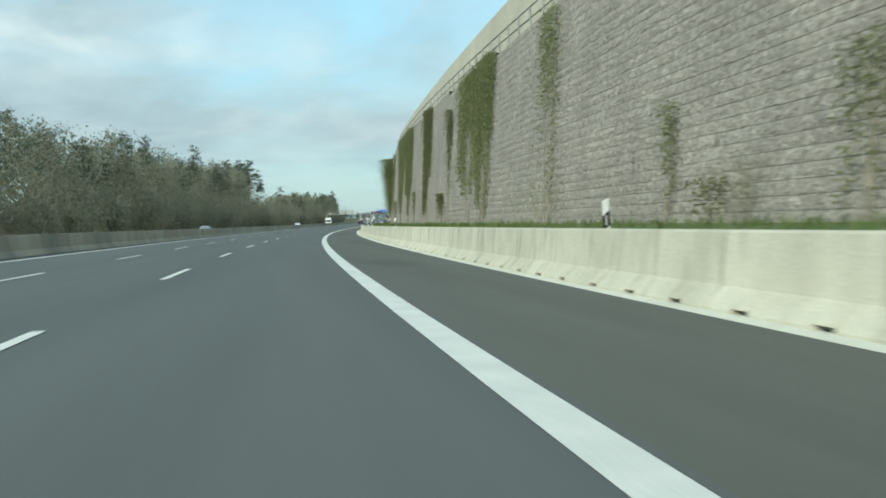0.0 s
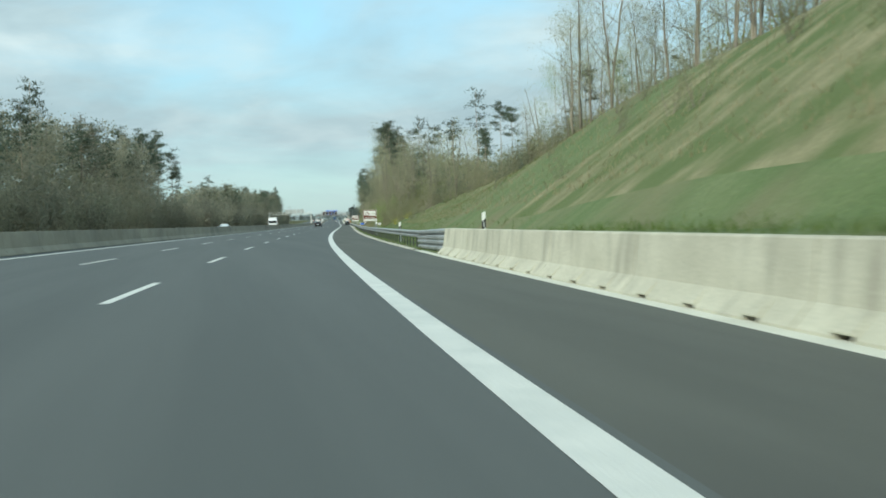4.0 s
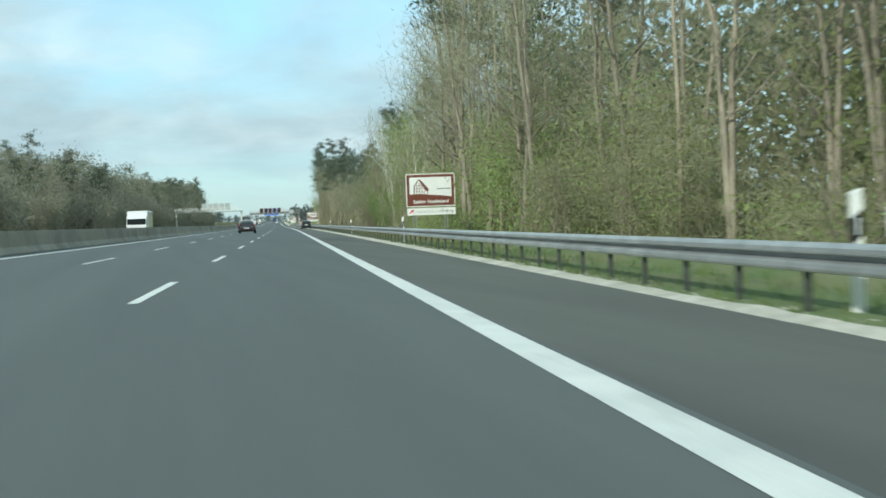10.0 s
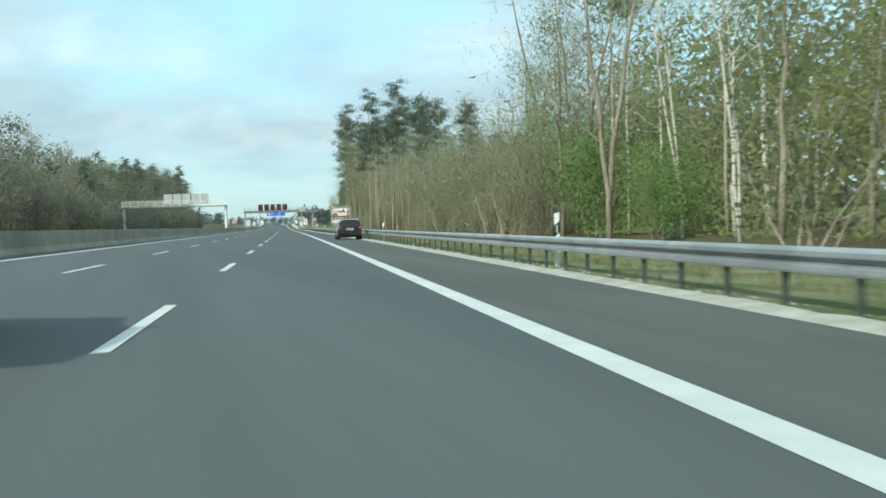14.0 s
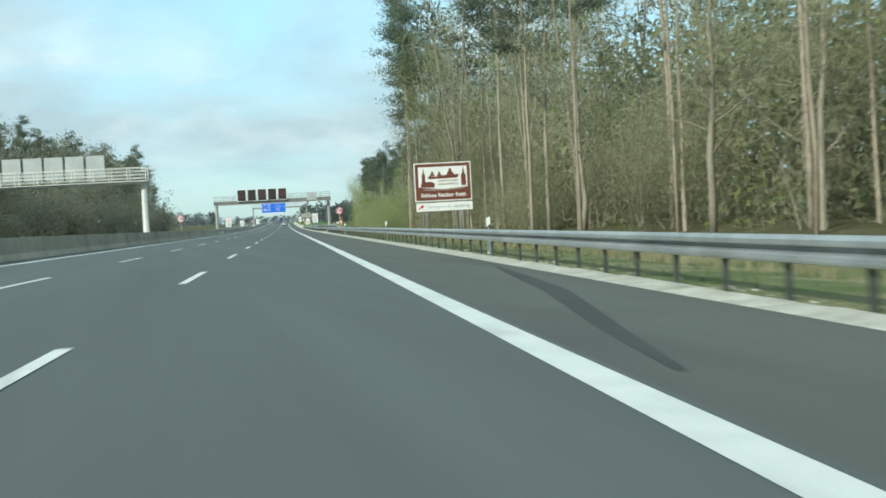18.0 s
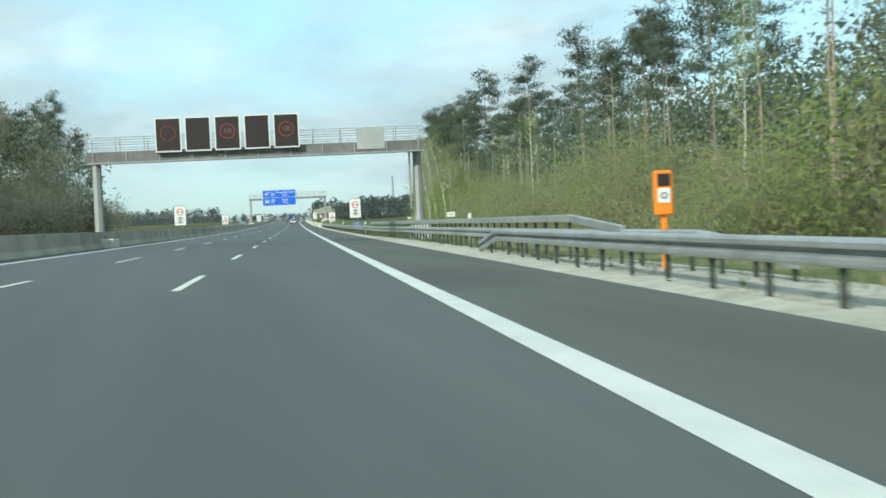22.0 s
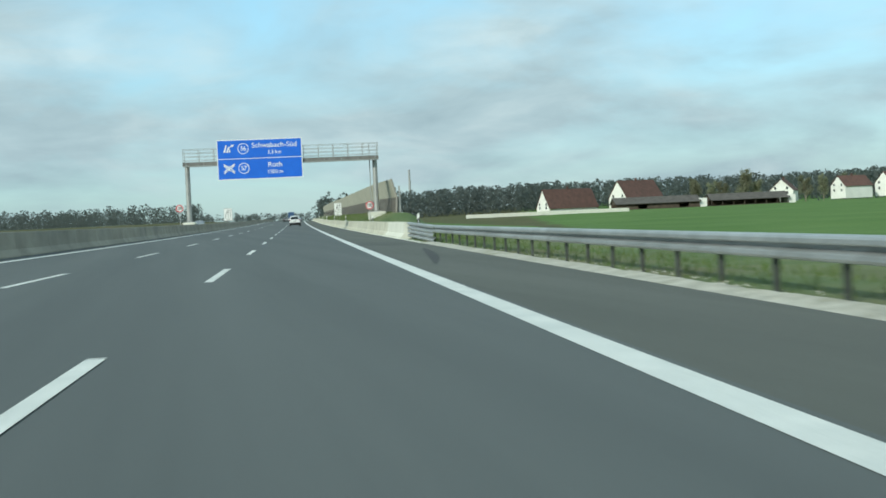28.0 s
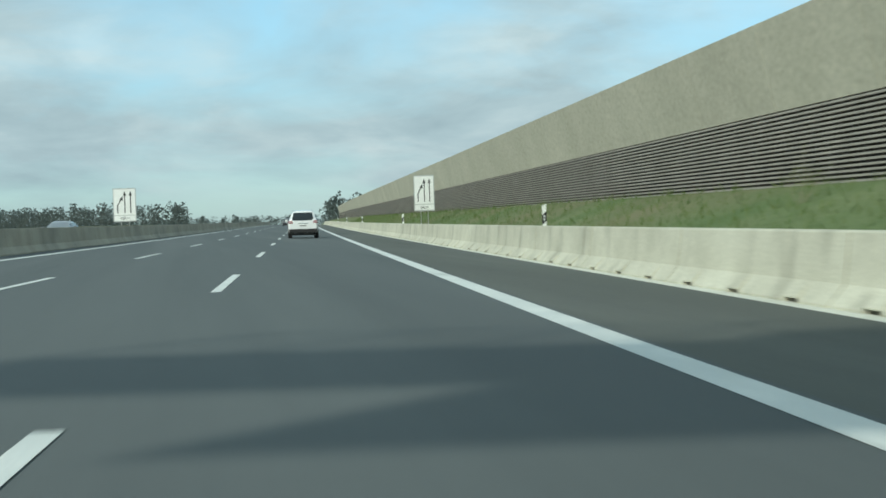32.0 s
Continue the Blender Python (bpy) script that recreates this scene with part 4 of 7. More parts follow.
        part("picture_outbuilding", plate(bmesh.new(), [(0.30, 2.44), (1.06, 2.40), (1.10, 2.62), (0.92, 2.72), (0.40, 2.70)], y0, y1), BROWN, t)
        for z_ in (2.52, 2.70):
            for k in range(10):
                x = 1.30 + 0.108 * k
                part("picture_window", plate(bmesh.new(), [(x, z_), (x + 0.045, z_), (x + 0.045, z_ + 0.10), (x, z_ + 0.10)], y0, y1), BROWN, t)
    lettering(words, 0.285, WHITE, t, w / 2, 1.99, -0.0095, bold=0.006)
    part("lower_panel", boxed(0.04, w, 0.0, 0.03, 1.16, 1.60), WHITE, t)
    part("emblem", plate(bmesh.new(), [(0.12, 1.28), (0.30, 1.42), (0.24, 1.46), (0.46, 1.50), (0.38, 1.30), (0.34, 1.38), (0.20, 1.26)], -0.006, -0.001), RED, t, "small red arrow emblem")
    lettering("metropolregion", 0.215, SIGN_BACK, t, 1.30, 1.38, -0.003, bold=0.001)
    lettering("nürnberg", 0.235, SIGN_BACK, t, 2.50, 1.38, -0.003, bold=0.009)
    sign_posts(t, (0.40, 0.58, 2.38, 2.56), 3.66, 0.03, -1.4)
    for x in (0.49, 2.47):
        for z_ in (0.35, 0.95):
            part("post_tie", boxed(x - 0.08, x + 0.08, 0.065, 0.095, z_, z_ + 0.035), GANTRY, t)
    return t


tourist_sign(408.6, 5.28, 0.14, "Spalter Hopfenland", "hops", "brown and white tourist sign with a hop barn picture")
tourist_sign(661.4, 4.66, 0.28, "Schloss Ratibor Roth", "castle", "brown and white tourist sign with a castle picture")


def speed_sign(s, l, z, number, top, d=0.76):
    t = thing("speed_limit_sign", at(s, l, z), "round white speed limit sign with red rim on a thin post", "road sign", "speed limit signs")
    c = top - d / 2
    part("disc", disc(bmesh.new(), 0, c, d / 2, 0, 0.03), WHITE, t)
    part("rim", ring(bmesh.new(), 0, c, d / 2 - 0.095, d / 2 - 0.012, -0.006, -0.001), RED, t, "red rim")
    lettering(number, 0.45 * d / 0.76, BLACK, t, 0, c, -0.003, bold=0.010, squeeze=0.76)
    sign_posts(t, (0,), top + 0.05, 0.038)


speed_sign(735.4, 4.02, 0, "120", 2.78, 0.76)
speed_sign(1041.3, 4.72, 0, "100", 2.58, 0.78)
speed_sign(1046.5, -13.2, 0.1, "100", 2.98, 0.74)
speed_sign(735.5, -12.95, 0.1, "120", 2.72, 0.76)


def small_car(bm, x, z, w, y0, y1):
    plate(bm, [(x - w, z), (x + w, z), (x + w, z + w * 0.55), (x + w * 0.72, z + w * 1.1), (x - w * 0.72, z + w * 1.1), (x - w, z + w * 0.55)], y0, y1)
    for q in (-0.7, 0.7):
        plate(bm, [(x + q * w - w * 0.18, z - w * 0.28), (x + q * w + w * 0.18, z - w * 0.28), (x + q * w + w * 0.18, z), (x + q * w - w * 0.18, z)], y0, y1)


def no_passing_sign(s, l, z, label):
    t = thing("no_passing_sign", at(s, l, z) @ Matrix.Diagonal((0.79, 1, 0.79, 1)), label, "road sign", "no passing signs")
    part("panel", boxed(-0.74, 0.74, 0, 0.03, 1.15, 3.62), BLACK, t)
    part("face", boxed(-0.70, 0.70, -0.008, -0.001, 1.19, 3.58), WHITE, t)
    part("rim", ring(bmesh.new(), 0.02, 2.85, 0.33, 0.43, -0.014, -0.009), RED, t, "red ring")
    bm = bmesh.new()
    small_car(bm, -0.15, 2.80, 0.115, -0.014, -0.009)
    part("left_car", bm, RED, t)
    bm = bmesh.new()
    small_car(bm, 0.18, 2.80, 0.115, -0.014, -0.009)
    part("right_car", bm, BLACK, t)
    bm = bmesh.new()
    for a in ((-0.43, 0.47, 1.42, 1.435), (-0.43, 0.47, 2.255, 2.27), (-0.43, -0.415, 1.42, 2.27), (0.455, 0.47, 1.42, 2.27)):
        box(bm, a[0], a[1], -0.014, -0.009, a[2], a[3])
    part("inner_frame", bm, BLACK, t)
    bm = bmesh.new()
    for zc, cab in ((2.02, 0.12), (1.74, 0.0), (1.52, 0.06)):
        box(bm, -0.10, 0.24, -0.014, -0.009, zc, zc + (0.17 if cab == 0.12 else 0.11))
        box(bm, -0.24, -0.12, -0.014, -0.009, zc, zc + 0.11)
        for q in (-0.19, -0.02, 0.17):
            disc(bm, q, zc - 0.02, 0.028, -0.014, -0.009, 10)
    part("truck_symbol", bm, BLACK, t)
    sign_posts(t, (-0.25, 0.25), 3.7, 0.04, -1.4)


no_passing_sign(854.4, 4.21, 0.46, "tall white no passing panel with red ring on two posts")
no_passing_sign(854.5, -13.15, 0.52, "tall white no passing panel in the median")


def roadworks_sign(s, l, z, label):
    t = thing("roadworks_sign", at(s, l, z) @ Matrix.Diagonal((0.82, 1, 0.82, 1)), label, "road sign", "roadworks signs")
    part("panel", boxed(-0.65, 0.65, 0, 0.03, 0.95, 2.80), BLACK, t, "thin dark panel edge")
    part("face", boxed(-0.62, 0.62, -0.008, -0.001, 0.98, 2.77), WHITE, t)
    bm = bmesh.new()
    tri = [(-0.50, 1.62), (0.50, 1.62), (0, 2.50)]
    inn = [(-0.36, 1.70), (0.36, 1.70), (0, 2.34)]
    for i in range(3):
        j = (i + 1) % 3
        plate(bm, [tri[i], tri[j], inn[j], inn[i]], -0.014, -0.009)
    part("triangle", bm, RED, t, "red warning triangle")
    bm = plate(bmesh.new(), [(-0.06, 1.72), (0.02, 1.80), (0.10, 1.90), (0.16, 1.92), (0.24, 1.80), (0.30, 1.72)], -0.014, -0.009)
    plate(bm, [(-0.12, 1.76), (-0.07, 1.74), (0.10, 2.08), (0.05, 2.10)], -0.014, -0.009)
    part("spade_symbol", bm, BLACK, t)
    part("distance_frame", boxed(-0.46, 0.46, -0.012, -0.009, 1.12, 1.50), BLACK, t)
    part("distance_plate", boxed(-0.44, 0.44, -0.018, -0.013, 1.14, 1.48), WHITE, t)
    lettering("800 m", 0.26, BLACK, t, 0, 1.31, -0.021, bold=0.005)
    sign_posts(t, (0,), 2.85, 0.045, -1.2)


roadworks_sign(931.0, 4.10, 0.26, "white roadworks panel with red triangle behind the rail")
roadworks_sign(936.5, -13.2, 0.62, "white roadworks panel with red triangle in the median")


def lane_drop_sign(s, l, z, label):
    t = thing("lane_drop_sign", at(s, l, z) @ Matrix.Diagonal((0.68 if l > 0 else 0.8, 1, 0.96, 1)), label, "road sign", "lane merge signs")
    part("panel", boxed(-0.86, 0.86, 0, 0.03, 1.50, 3.62), SIGN_BACK, t)
    part("face", boxed(-0.80, 0.80, -0.008, -0.001, 1.92, 3.56), WHITE, t)
    part("lower_plate", boxed(-0.80, 0.80, -0.008, -0.001, 1.56, 1.88), WHITE, t)
    bm = bmesh.new()
    for x in (0.02, 0.45):
        box(bm, x - 0.04, x + 0.04, -0.014, -0.009, 2.05, 3.20)
        plate(bm, [(x - 0.12, 3.15), (x + 0.12, 3.15), (x, 3.44)], -0.014, -0.009)
    box(bm, -0.56, -0.48, -0.014, -0.009, 2.05, 2.55)
    plate(bm, [(-0.56, 2.53), (-0.48, 2.53), (-0.22, 2.90), (-0.28, 2.96)], -0.014, -0.009)
    plate(bm, [(-0.36, 2.92), (-0.14, 2.80), (-0.12, 3.12)], -0.014, -0.009)
    part("lane_arrow_symbol", bm, BLACK, t)
    lettering("600 m", 0.26, BLACK, t, 0, 1.72, -0.0095)
    sign_posts(t, (-0.3, 0.3), 3.65, 0.04)


lane_drop_sign(1124.5, 4.55, 0, "white lane merge panel with three arrows on the bank")
lane_drop_sign(1131.5, -13.1, -0.05, "white lane merge panel with three arrows in the median")


def small_plate(s, l, z, w, h, top, face, label, text=""):
    t = thing("kilometre_plate", at(s, l, z), label, "road sign")
    part("panel", boxed(-w / 2, w / 2, 0, 0.02, top - h, top), WHITE, t)
    part("face", boxed(-w / 2 + 0.02, w / 2 - 0.02, -0.006, -0.001, top - h + 0.02, top - 0.02), face, t)
    if face is WHITE:
        part("mark", boxed(-w * 0.28, w * 0.22, -0.010, -0.007, top - h * 0.62, top - h * 0.40), SIGN_BACK, t, "dark unreadable mark")
    if text:
        lettering(text, h * 0.62, WHITE, t, 0, top - h / 2, -0.0085, bold=0.003)
    sign_posts(t, (0,), top, 0.025)


small_plate(286.0, 5.5, 0, 0.40, 0.24, 0.99, WHITE, "small white distance plate on a post")
small_plate(346.6, 4.3, 0, 0.62, 0.30, 0.98, BLUE, "small blue kilometre plate behind the rail")
small_plate(855.6, 4.5, 0, 0.72, 0.34, 0.93, BLUE, "small blue kilometre plate below the panel", "783,5")
small_plate(791.5, 6.1, 0, 0.42, 0.24, 1.29, WHITE, "small white distance plate on a post")


def emergency_phone(s, l):
    t = thing("emergency_phone", at(s, l, -0.08, -8), "orange roadside emergency telephone pillar on gravel", "emergency phone")
    part("pillar", boxed(-0.055, 0.055, -0.05, 0.06, -0.3, 0.97, bevel=0.015), ORANGE, t)
    part("housing", boxed(-0.165, 0.165, -0.13, 0.13, 0.95, 1.76, bevel=0.03), ORANGE, t)
    part("hood", boxed(-0.11, 0.11, -0.155, -0.125, 1.48, 1.70, bevel=0.01), BLACK, t, "dark speaking hood")
    part("plate", boxed(-0.11, 0.11, -0.145, -0.129, 1.18, 1.44), WHITE, t, "white handset plate")
    bm = ring(bmesh.new(), 0, 1.31, 0.04, 0.062, -0.155, -0.146, 14)
    part("handset_symbol", bm, BLACK, t)


emergency_phone(749.6, 4.75)


# ---- gantries ----
def walkway_rail(t, x0, x1, y, z0, z1, pitch, material):
    n = max(1, round((x1 - x0) / pitch))
    for k in range(n + 1):
        x = x0 + (x1 - x0) * k / n
        part("rail_post", boxed(x - 0.025, x + 0.025, y - 0.025, y + 0.025, z0, z1), material, t)
    for q in range(4):
        z = z0 + (z1 - z0) * (q + 1) / 4 - 0.03
        part("rail_bar", boxed(x0, x1, y - 0.018, y + 0.018, z - 0.02, z + 0.02), material, t)


def gantry(s, x0, x1, z_bot, z_beam, z_rail, material, label, feet=(0, 0), leg=0.40, block=(0.85, 0.85), plate_top=0.0):
    t = thing("sign_gantry", at(s, 0, 0), label, "sign gantry", "gantries over the motorway")
    bm = boxed(x0 - 0.35, x1 + 0.35, 0.0, 0.55, z_bot, z_beam - 0.18)
    part("beam", bm, material, t)
    part("walkway", boxed(x0 - 0.35, x1 + 0.35, -0.75, 1.0, z_beam - 0.16, z_beam - 0.10), material, t)
    n = int((x1 - x0) / 1.6)
    for k in range(n + 1):
        x = x0 + (x1 - x0) * k / n
        part("bracket", plate(bmesh.new(), [(x - 0.05, z_beam - 0.17), (x + 0.05, z_beam - 0.17), (x + 0.05, z_bot + 0.05), (x - 0.05, z_bot + 0.12)], -0.7, -0.02), material, t)
    for x, f, bw in ((x0, feet[0], block[0]), (x1, feet[1], block[1])):
        part("leg", tube(bmesh.new(), [(x, 0.28, f), (x, 0.28, z_bot + 0.02)], [leg * 0.66, leg * 0.60], 8), material, t)
        part("foot_plate", boxed(x - leg, x + leg, 0.28 - leg, 0.28 + leg, f - 0.02, f + 0.06), material, t)
        for a in range(8):
            part("bolt", rod((x + 0.33 * leg / 0.4 * math.cos(a * 0.785), 0.28 + 0.33 * leg / 0.4 * math.sin(a * 0.785), f), (x + 0.33 * leg / 0.4 * math.cos(a * 0.785), 0.28 + 0.33 * leg / 0.4 * math.sin(a * 0.785), f + 0.12), 0.025, 6), POST_STEEL, t)
        part("base_block", boxed(x - bw, x + bw, -0.85, 1.4, f - 1.4, f - 0.02, bevel=0.06), NEW_CONCRETE, t, "pale concrete footing")
    if plate_top:
        part("front_plate", boxed(x0 - 0.35, x1 + 0.35, -0.79, -0.755, z_bot - 0.02, plate_top), GANTRY_DULL, t, "deep weathered steel front plate, coloured darker for shade")
        part("plate_lip", boxed(x0 - 0.35, x1 + 0.35, -0.84, -0.792, z_bot - 0.04, z_bot + 0.04), material, t)
        for k in range(n + 1):
            x = x0 + (x1 - x0) * k / n
            part("plate_rib", boxed(x - 0.03, x + 0.03, -0.83, -0.792, z_bot + 0.045, plate_top - 0.02), material, t)
    for y in (-0.72, 0.97):
        walkway_rail(t, x0 - 0.3, x1 + 0.3, y, z_beam - 0.1, z_rail, 1.5, material)
    return t


ga = gantry(797.0, -12.35, 5.05, 4.76, 5.15, 6.15, GANTRY, "grey steel gantry with five dark matrix signs", (0.75, 0.70), 0.40, (0.85, 0.5), 5.36)
for k in range(5):
    x = -9.02 + 1.566 * k
    b = part("matrix_sign", boxed(x, x + 1.36, -1.15, -0.86, 5.20, 7.04), WHITE, ga, "dark matrix sign in a white frame")
    part("sign_face", boxed(x + 0.06, x + 1.30, -1.158, -1.151, 5.27, 6.97), VMS_FACE, b)
    if k in (2, 4):
        part("led_ring", ring(bmesh.new(), x + 0.68, 6.20, 0.36, 0.42, -1.164, -1.160), LED_RED, b, "dim red led ring")
        lettering("120", 0.36, LED_WHITE, b, x + 0.68, 6.20, -1.162, squeeze=0.8)
    elif k == 0:
        part("led_ring", ring(bmesh.new(), x + 0.68, 6.20, 0.36, 0.40, -1.164, -1.160), LED_RED, b, "dim red led ring")
part("grey_panel", boxed(1.70, 3.22, -0.84, -0.78, 4.95, 6.11), SIGN_BACK, ga, "blank grey sign panel")

gb = gantry(1053.0, -12.85, 6.15, 6.95, 7.35, 8.70, GANTRY, "grey steel gantry with a large blue direction sign", (1.36, 1.62), 0.40, (0.62, 0.85), 7.36)
bs = part("direction_sign", boxed(-9.75, -1.22, -1.02, -0.94, 5.42, 9.46), WHITE, gb, "large blue motorway direction sign")
part("sign_face", boxed(-9.66, -1.31, -1.03, -1.021, 7.56, 9.37), BLUE, bs)
part("sign_face", boxed(-9.66, -1.31, -1.03, -1.021, 5.51, 7.49), BLUE, bs)
for zc, num, l1, l2 in ((8.55, "56", "Schwabach-Süd", "3,5 km"), (6.56, "57", "Roth", "1500 m")):
    part("number_ring", ring(bmesh.new(), -7.12, zc - 0.02, 0.48, 0.55, -1.037, -1.032), WHITE, bs)
    lettering(num, 0.64, WHITE, bs, -7.12, zc - 0.02, -1.033, bold=0.008, squeeze=0.9)
    lettering(l1, 0.70, WHITE, bs, -4.02, zc + 0.26, -1.033, bold=0.004, squeeze=1.05)
    lettering(l2, 0.55, WHITE, bs, -4.02, zc - 0.46, -1.033, bold=0.003, squeeze=0.95)
bm = plate(bmesh.new(), [(-9.10, 8.18), (-8.92, 8.18), (-8.74, 8.92), (-8.86, 8.92)], -1.037, -1.032)
plate(bm, [(-8.84, 8.18), (-8.64, 8.18), (-8.52, 8.62), (-8.22, 8.80), (-8.26, 8.66), (-7.98, 8.94), (-8.36, 8.98), (-8.30, 8.88), (-8.62, 8.70)], -1.037, -1.032)
plate(bm, [(-8.56, 8.18), (-8.40, 8.18), (-8.42, 8.52), (-8.50, 8.46)], -1.037, -1.032)
part("exit_symbol", bm, WHITE, bs)
bm, depth = bmesh.new(), 0
for a, b in (((-9.12, 7.02), (-8.02, 6.24)), ((-9.12, 6.86), (-8.02, 6.08)), ((-9.12, 6.24), (-8.02, 7.02)), ((-9.12, 6.08), (-8.02, 6.86))):
    depth += 1
    plate(bm, [(a[0], a[1] - 0.045), (a[0], a[1] + 0.045), (b[0], b[1] + 0.045), (b[0], b[1] - 0.045)], -1.036 - 0.001 * depth, -1.032)
for x0, dx, z0, dz in ((-9.12, 1, 6.55, 0), (-8.02, -1, 6.55, 0), (-8.57, 0, 7.02, -1), (-8.57, 0, 6.08, 1)):
    arc = [(-0.42 + 0.14 * k, 0.26 * (1 - ((k - 3) / 3) ** 2)) for k in range(7)]
    out = [(x0 + dx * v + (0 if dx else u), z0 + dz * v + (u if dx else 0)) for u, v in arc]
    inn = [(x0 + dx * (v + 0.07) + (0 if dx else u), z0 + dz * (v + 0.07) + (u if dx else 0)) for u, v in arc]
    depth += 1
    for k in range(6):
        plate(bm, [out[k], out[k + 1], inn[k + 1], inn[k]], -1.036 - 0.001 * depth, -1.032)
part("junction_symbol", bm, WHITE, bs)
for x, y0, foot in ((4.58, -0.1, 1.6),):
    part("ladder_rail", boxed(x, x + 0.05, y0, y0 + 0.05, foot, 5.0), GANTRY, ga)
    part("ladder_rail", boxed(x, x + 0.05, y0 + 0.4, y0 + 0.45, foot, 5.0), GANTRY, ga)
    for k in range(11):
        part("rung", boxed(x + 0.012, x + 0.038, y0 + 0.05, y0 + 0.4, foot + 0.2 + 0.3 * k, foot + 0.23 + 0.3 * k), GANTRY, ga)
part("ladder", boxed(5.60, 5.66, 0.2, 0.26, 1.7, 8.6), GANTRY, gb)
part("ladder", boxed(5.60, 5.66, 0.6, 0.66, 1.7, 8.6), GANTRY, gb)
for k in range(22):
    part("rung", boxed(5.61, 5.65, 0.26, 0.60, 1.9 + 0.3 * k, 1.93 + 0.3 * k), GANTRY, gb)

gc = gantry(703.0, -31.6, -13.15, 5.15, 5.45, 6.45, GANTRY_PALE, "pale painted gantry over the opposite carriageway", (0.6, 0.9))
for k in range(5):
    x = -24.4 + 1.66 * k
    part("sign_back", boxed(x, x + 1.45, 1.05, 1.35, 5.75, 7.62), SIGN_BACK, gc, "grey back of a matrix sign")

# ---- stone basket wall ----
WALL_S0, WALL_S1 = 8.0, 152.0


def wall_top(s):
    return float(np.interp(s, [8, 40, 100, 134, 135, 146, 152], [7.5, 7.6, 8.5, 8.75, 8.4, 7.8, 7.4]))


def wall_l(z):
    return 6.85 + (z - 0.6) * 0.085


def gabion_wall():
    t = thing("stone_basket_wall", Matrix(), "tall retaining wall of stone-filled wire baskets", "retaining wall", kind="structure")
    rnd = np.random.RandomState(11)
    cell_s, cell_z, z0 = 3.0, 0.255, 0.395
    cols = np.arange(WALL_S0, WALL_S1, cell_s)
    joined = [[], []]
    shapes = []
    for k in range(8):
        bm = bmesh.new()
        nx, nz = 4, 2
        grid = [[bm.verts.new(((-0.010 if j == 1 else 0.0) - rnd.rand() * 0.016, 0.004 + (cell_s - 0.008) * i / nx, 0.007 + (cell_z - 0.014) * j / nz)) for j in range(nz + 1)] for i in range(nx + 1)]
        back = [[bm.verts.new((0.5, v.co.y, v.co.z)) for v in (c[0], c[-1])] for c in grid]
        for i in range(nx):
            for j in range(nz):
                bm.faces.new((grid[i][j], grid[i][j + 1], grid[i + 1][j + 1], grid[i + 1][j]))
            bm.faces.new((grid[i][-1], back[i][1], back[i + 1][1], grid[i + 1][-1]))
            bm.faces.new((grid[i][0], grid[i + 1][0], back[i + 1][0], back[i][0]))
        shapes.append(mesh_of(bm, "basket", STONE_BACK))
    flat = []
    for me in shapes:
        v = np.array([v.co[:] for v in me.vertices])
        flat.append((v, np.array([p.vertices[:] for p in me.polygons])))
    count = 0
    V, F, n = [], [], 0
    for ci, s in enumerate(cols):
        top = wall_top(s + 1.5)
        j = 0
        while z0 + cell_z * (j + 1) <= top + 0.2:
            z = z0 + cell_z * j
            k = rnd.randint(8)
            p0, p1 = way(s, wall_l(z), z), way(s + cell_s, wall_l(z), z)
            d = p1 - p0
            m = Matrix.Translation(p0.tolist()) @ Matrix.Rotation(math.atan2(-d[0], d[1]), 4, "Z")
            if 2 <= j < 8 and count < 290:
                put("basket", shapes[k], t, m=m)
                count += 1
            else:
                v, f = flat[k]
                a = np.array(m)
                V.append(v @ a[:3, :3].T + a[:3, 3])
                F.append(f + n)
                n += len(v)
            j += 1
    tagged(put("upper_basket_rows", raw_mesh("upper_basket_rows", np.concatenate(V), np.concatenate(F), STONE_BACK), t), kind="stuff")
    # stones that stand out of the wire
    ns = 15000
    s, u = rnd.uniform(WALL_S0 + 4, WALL_S1 - 0.2, ns), rnd.rand(ns)
    top = np.array(np.interp(s, [8, 40, 100, 134, 135, 146, 152], [7.5, 7.6, 8.5, 8.75, 8.4, 7.8, 7.4]))
    z = z0 + u * (top - z0)
    z = z0 + np.floor((z - z0) / cell_z) * cell_z + 0.05 + rnd.rand(ns) * (cell_z - 0.10)
    size = rnd.uniform(0.03, 0.062, ns)
    size = np.where((s > 138.6) & (rnd.rand(ns) < 0.8), 0.012, size)
    base = np.array([(0.04, -1, -0.8), (0.04, 0.9, -1), (0.04, 1, 0.8), (0.04, -0.9, 1), (-0.2, -0.6, -0.5), (-0.24, 0.6, -0.55), (-0.2, 0.6, 0.45), (-0.26, -0.55, 0.55)])
    v = base[None] * size[:, None, None] * rnd.uniform(0.7, 1.25, (ns, 8, 3))
    ang = rnd.uniform(-0.5, 0.5, ns)
    c, q = np.cos(ang)[:, None], np.sin(ang)[:, None]
    y, zz = v[:, :, 1] * c - v[:, :, 2] * q * 0.8, v[:, :, 1] * q * 0.8 + v[:, :, 2] * c * 0.8
    L = (6.85 + (np.floor((z - z0) / cell_z) * cell_z - 0.05) * 0.085)[:, None] + v[:, :, 0] - 0.035
    P = way(s[:, None] + y, L, z[:, None] + zz)
    f = np.array([(4, 5, 6, 7), (0, 1, 5, 4), (1, 2, 6, 5), (2, 3, 7, 6), (3, 0, 4, 7)])[:, ::-1]
    F = (np.arange(ns)[:, None, None] * 8 + f[None]).reshape(-1, 4)
    tagged(put("stone_fill", raw_mesh("stone_fill", P.reshape(-1, 3), F, STONE), t, "grey-brown broken stones"), kind="stuff")
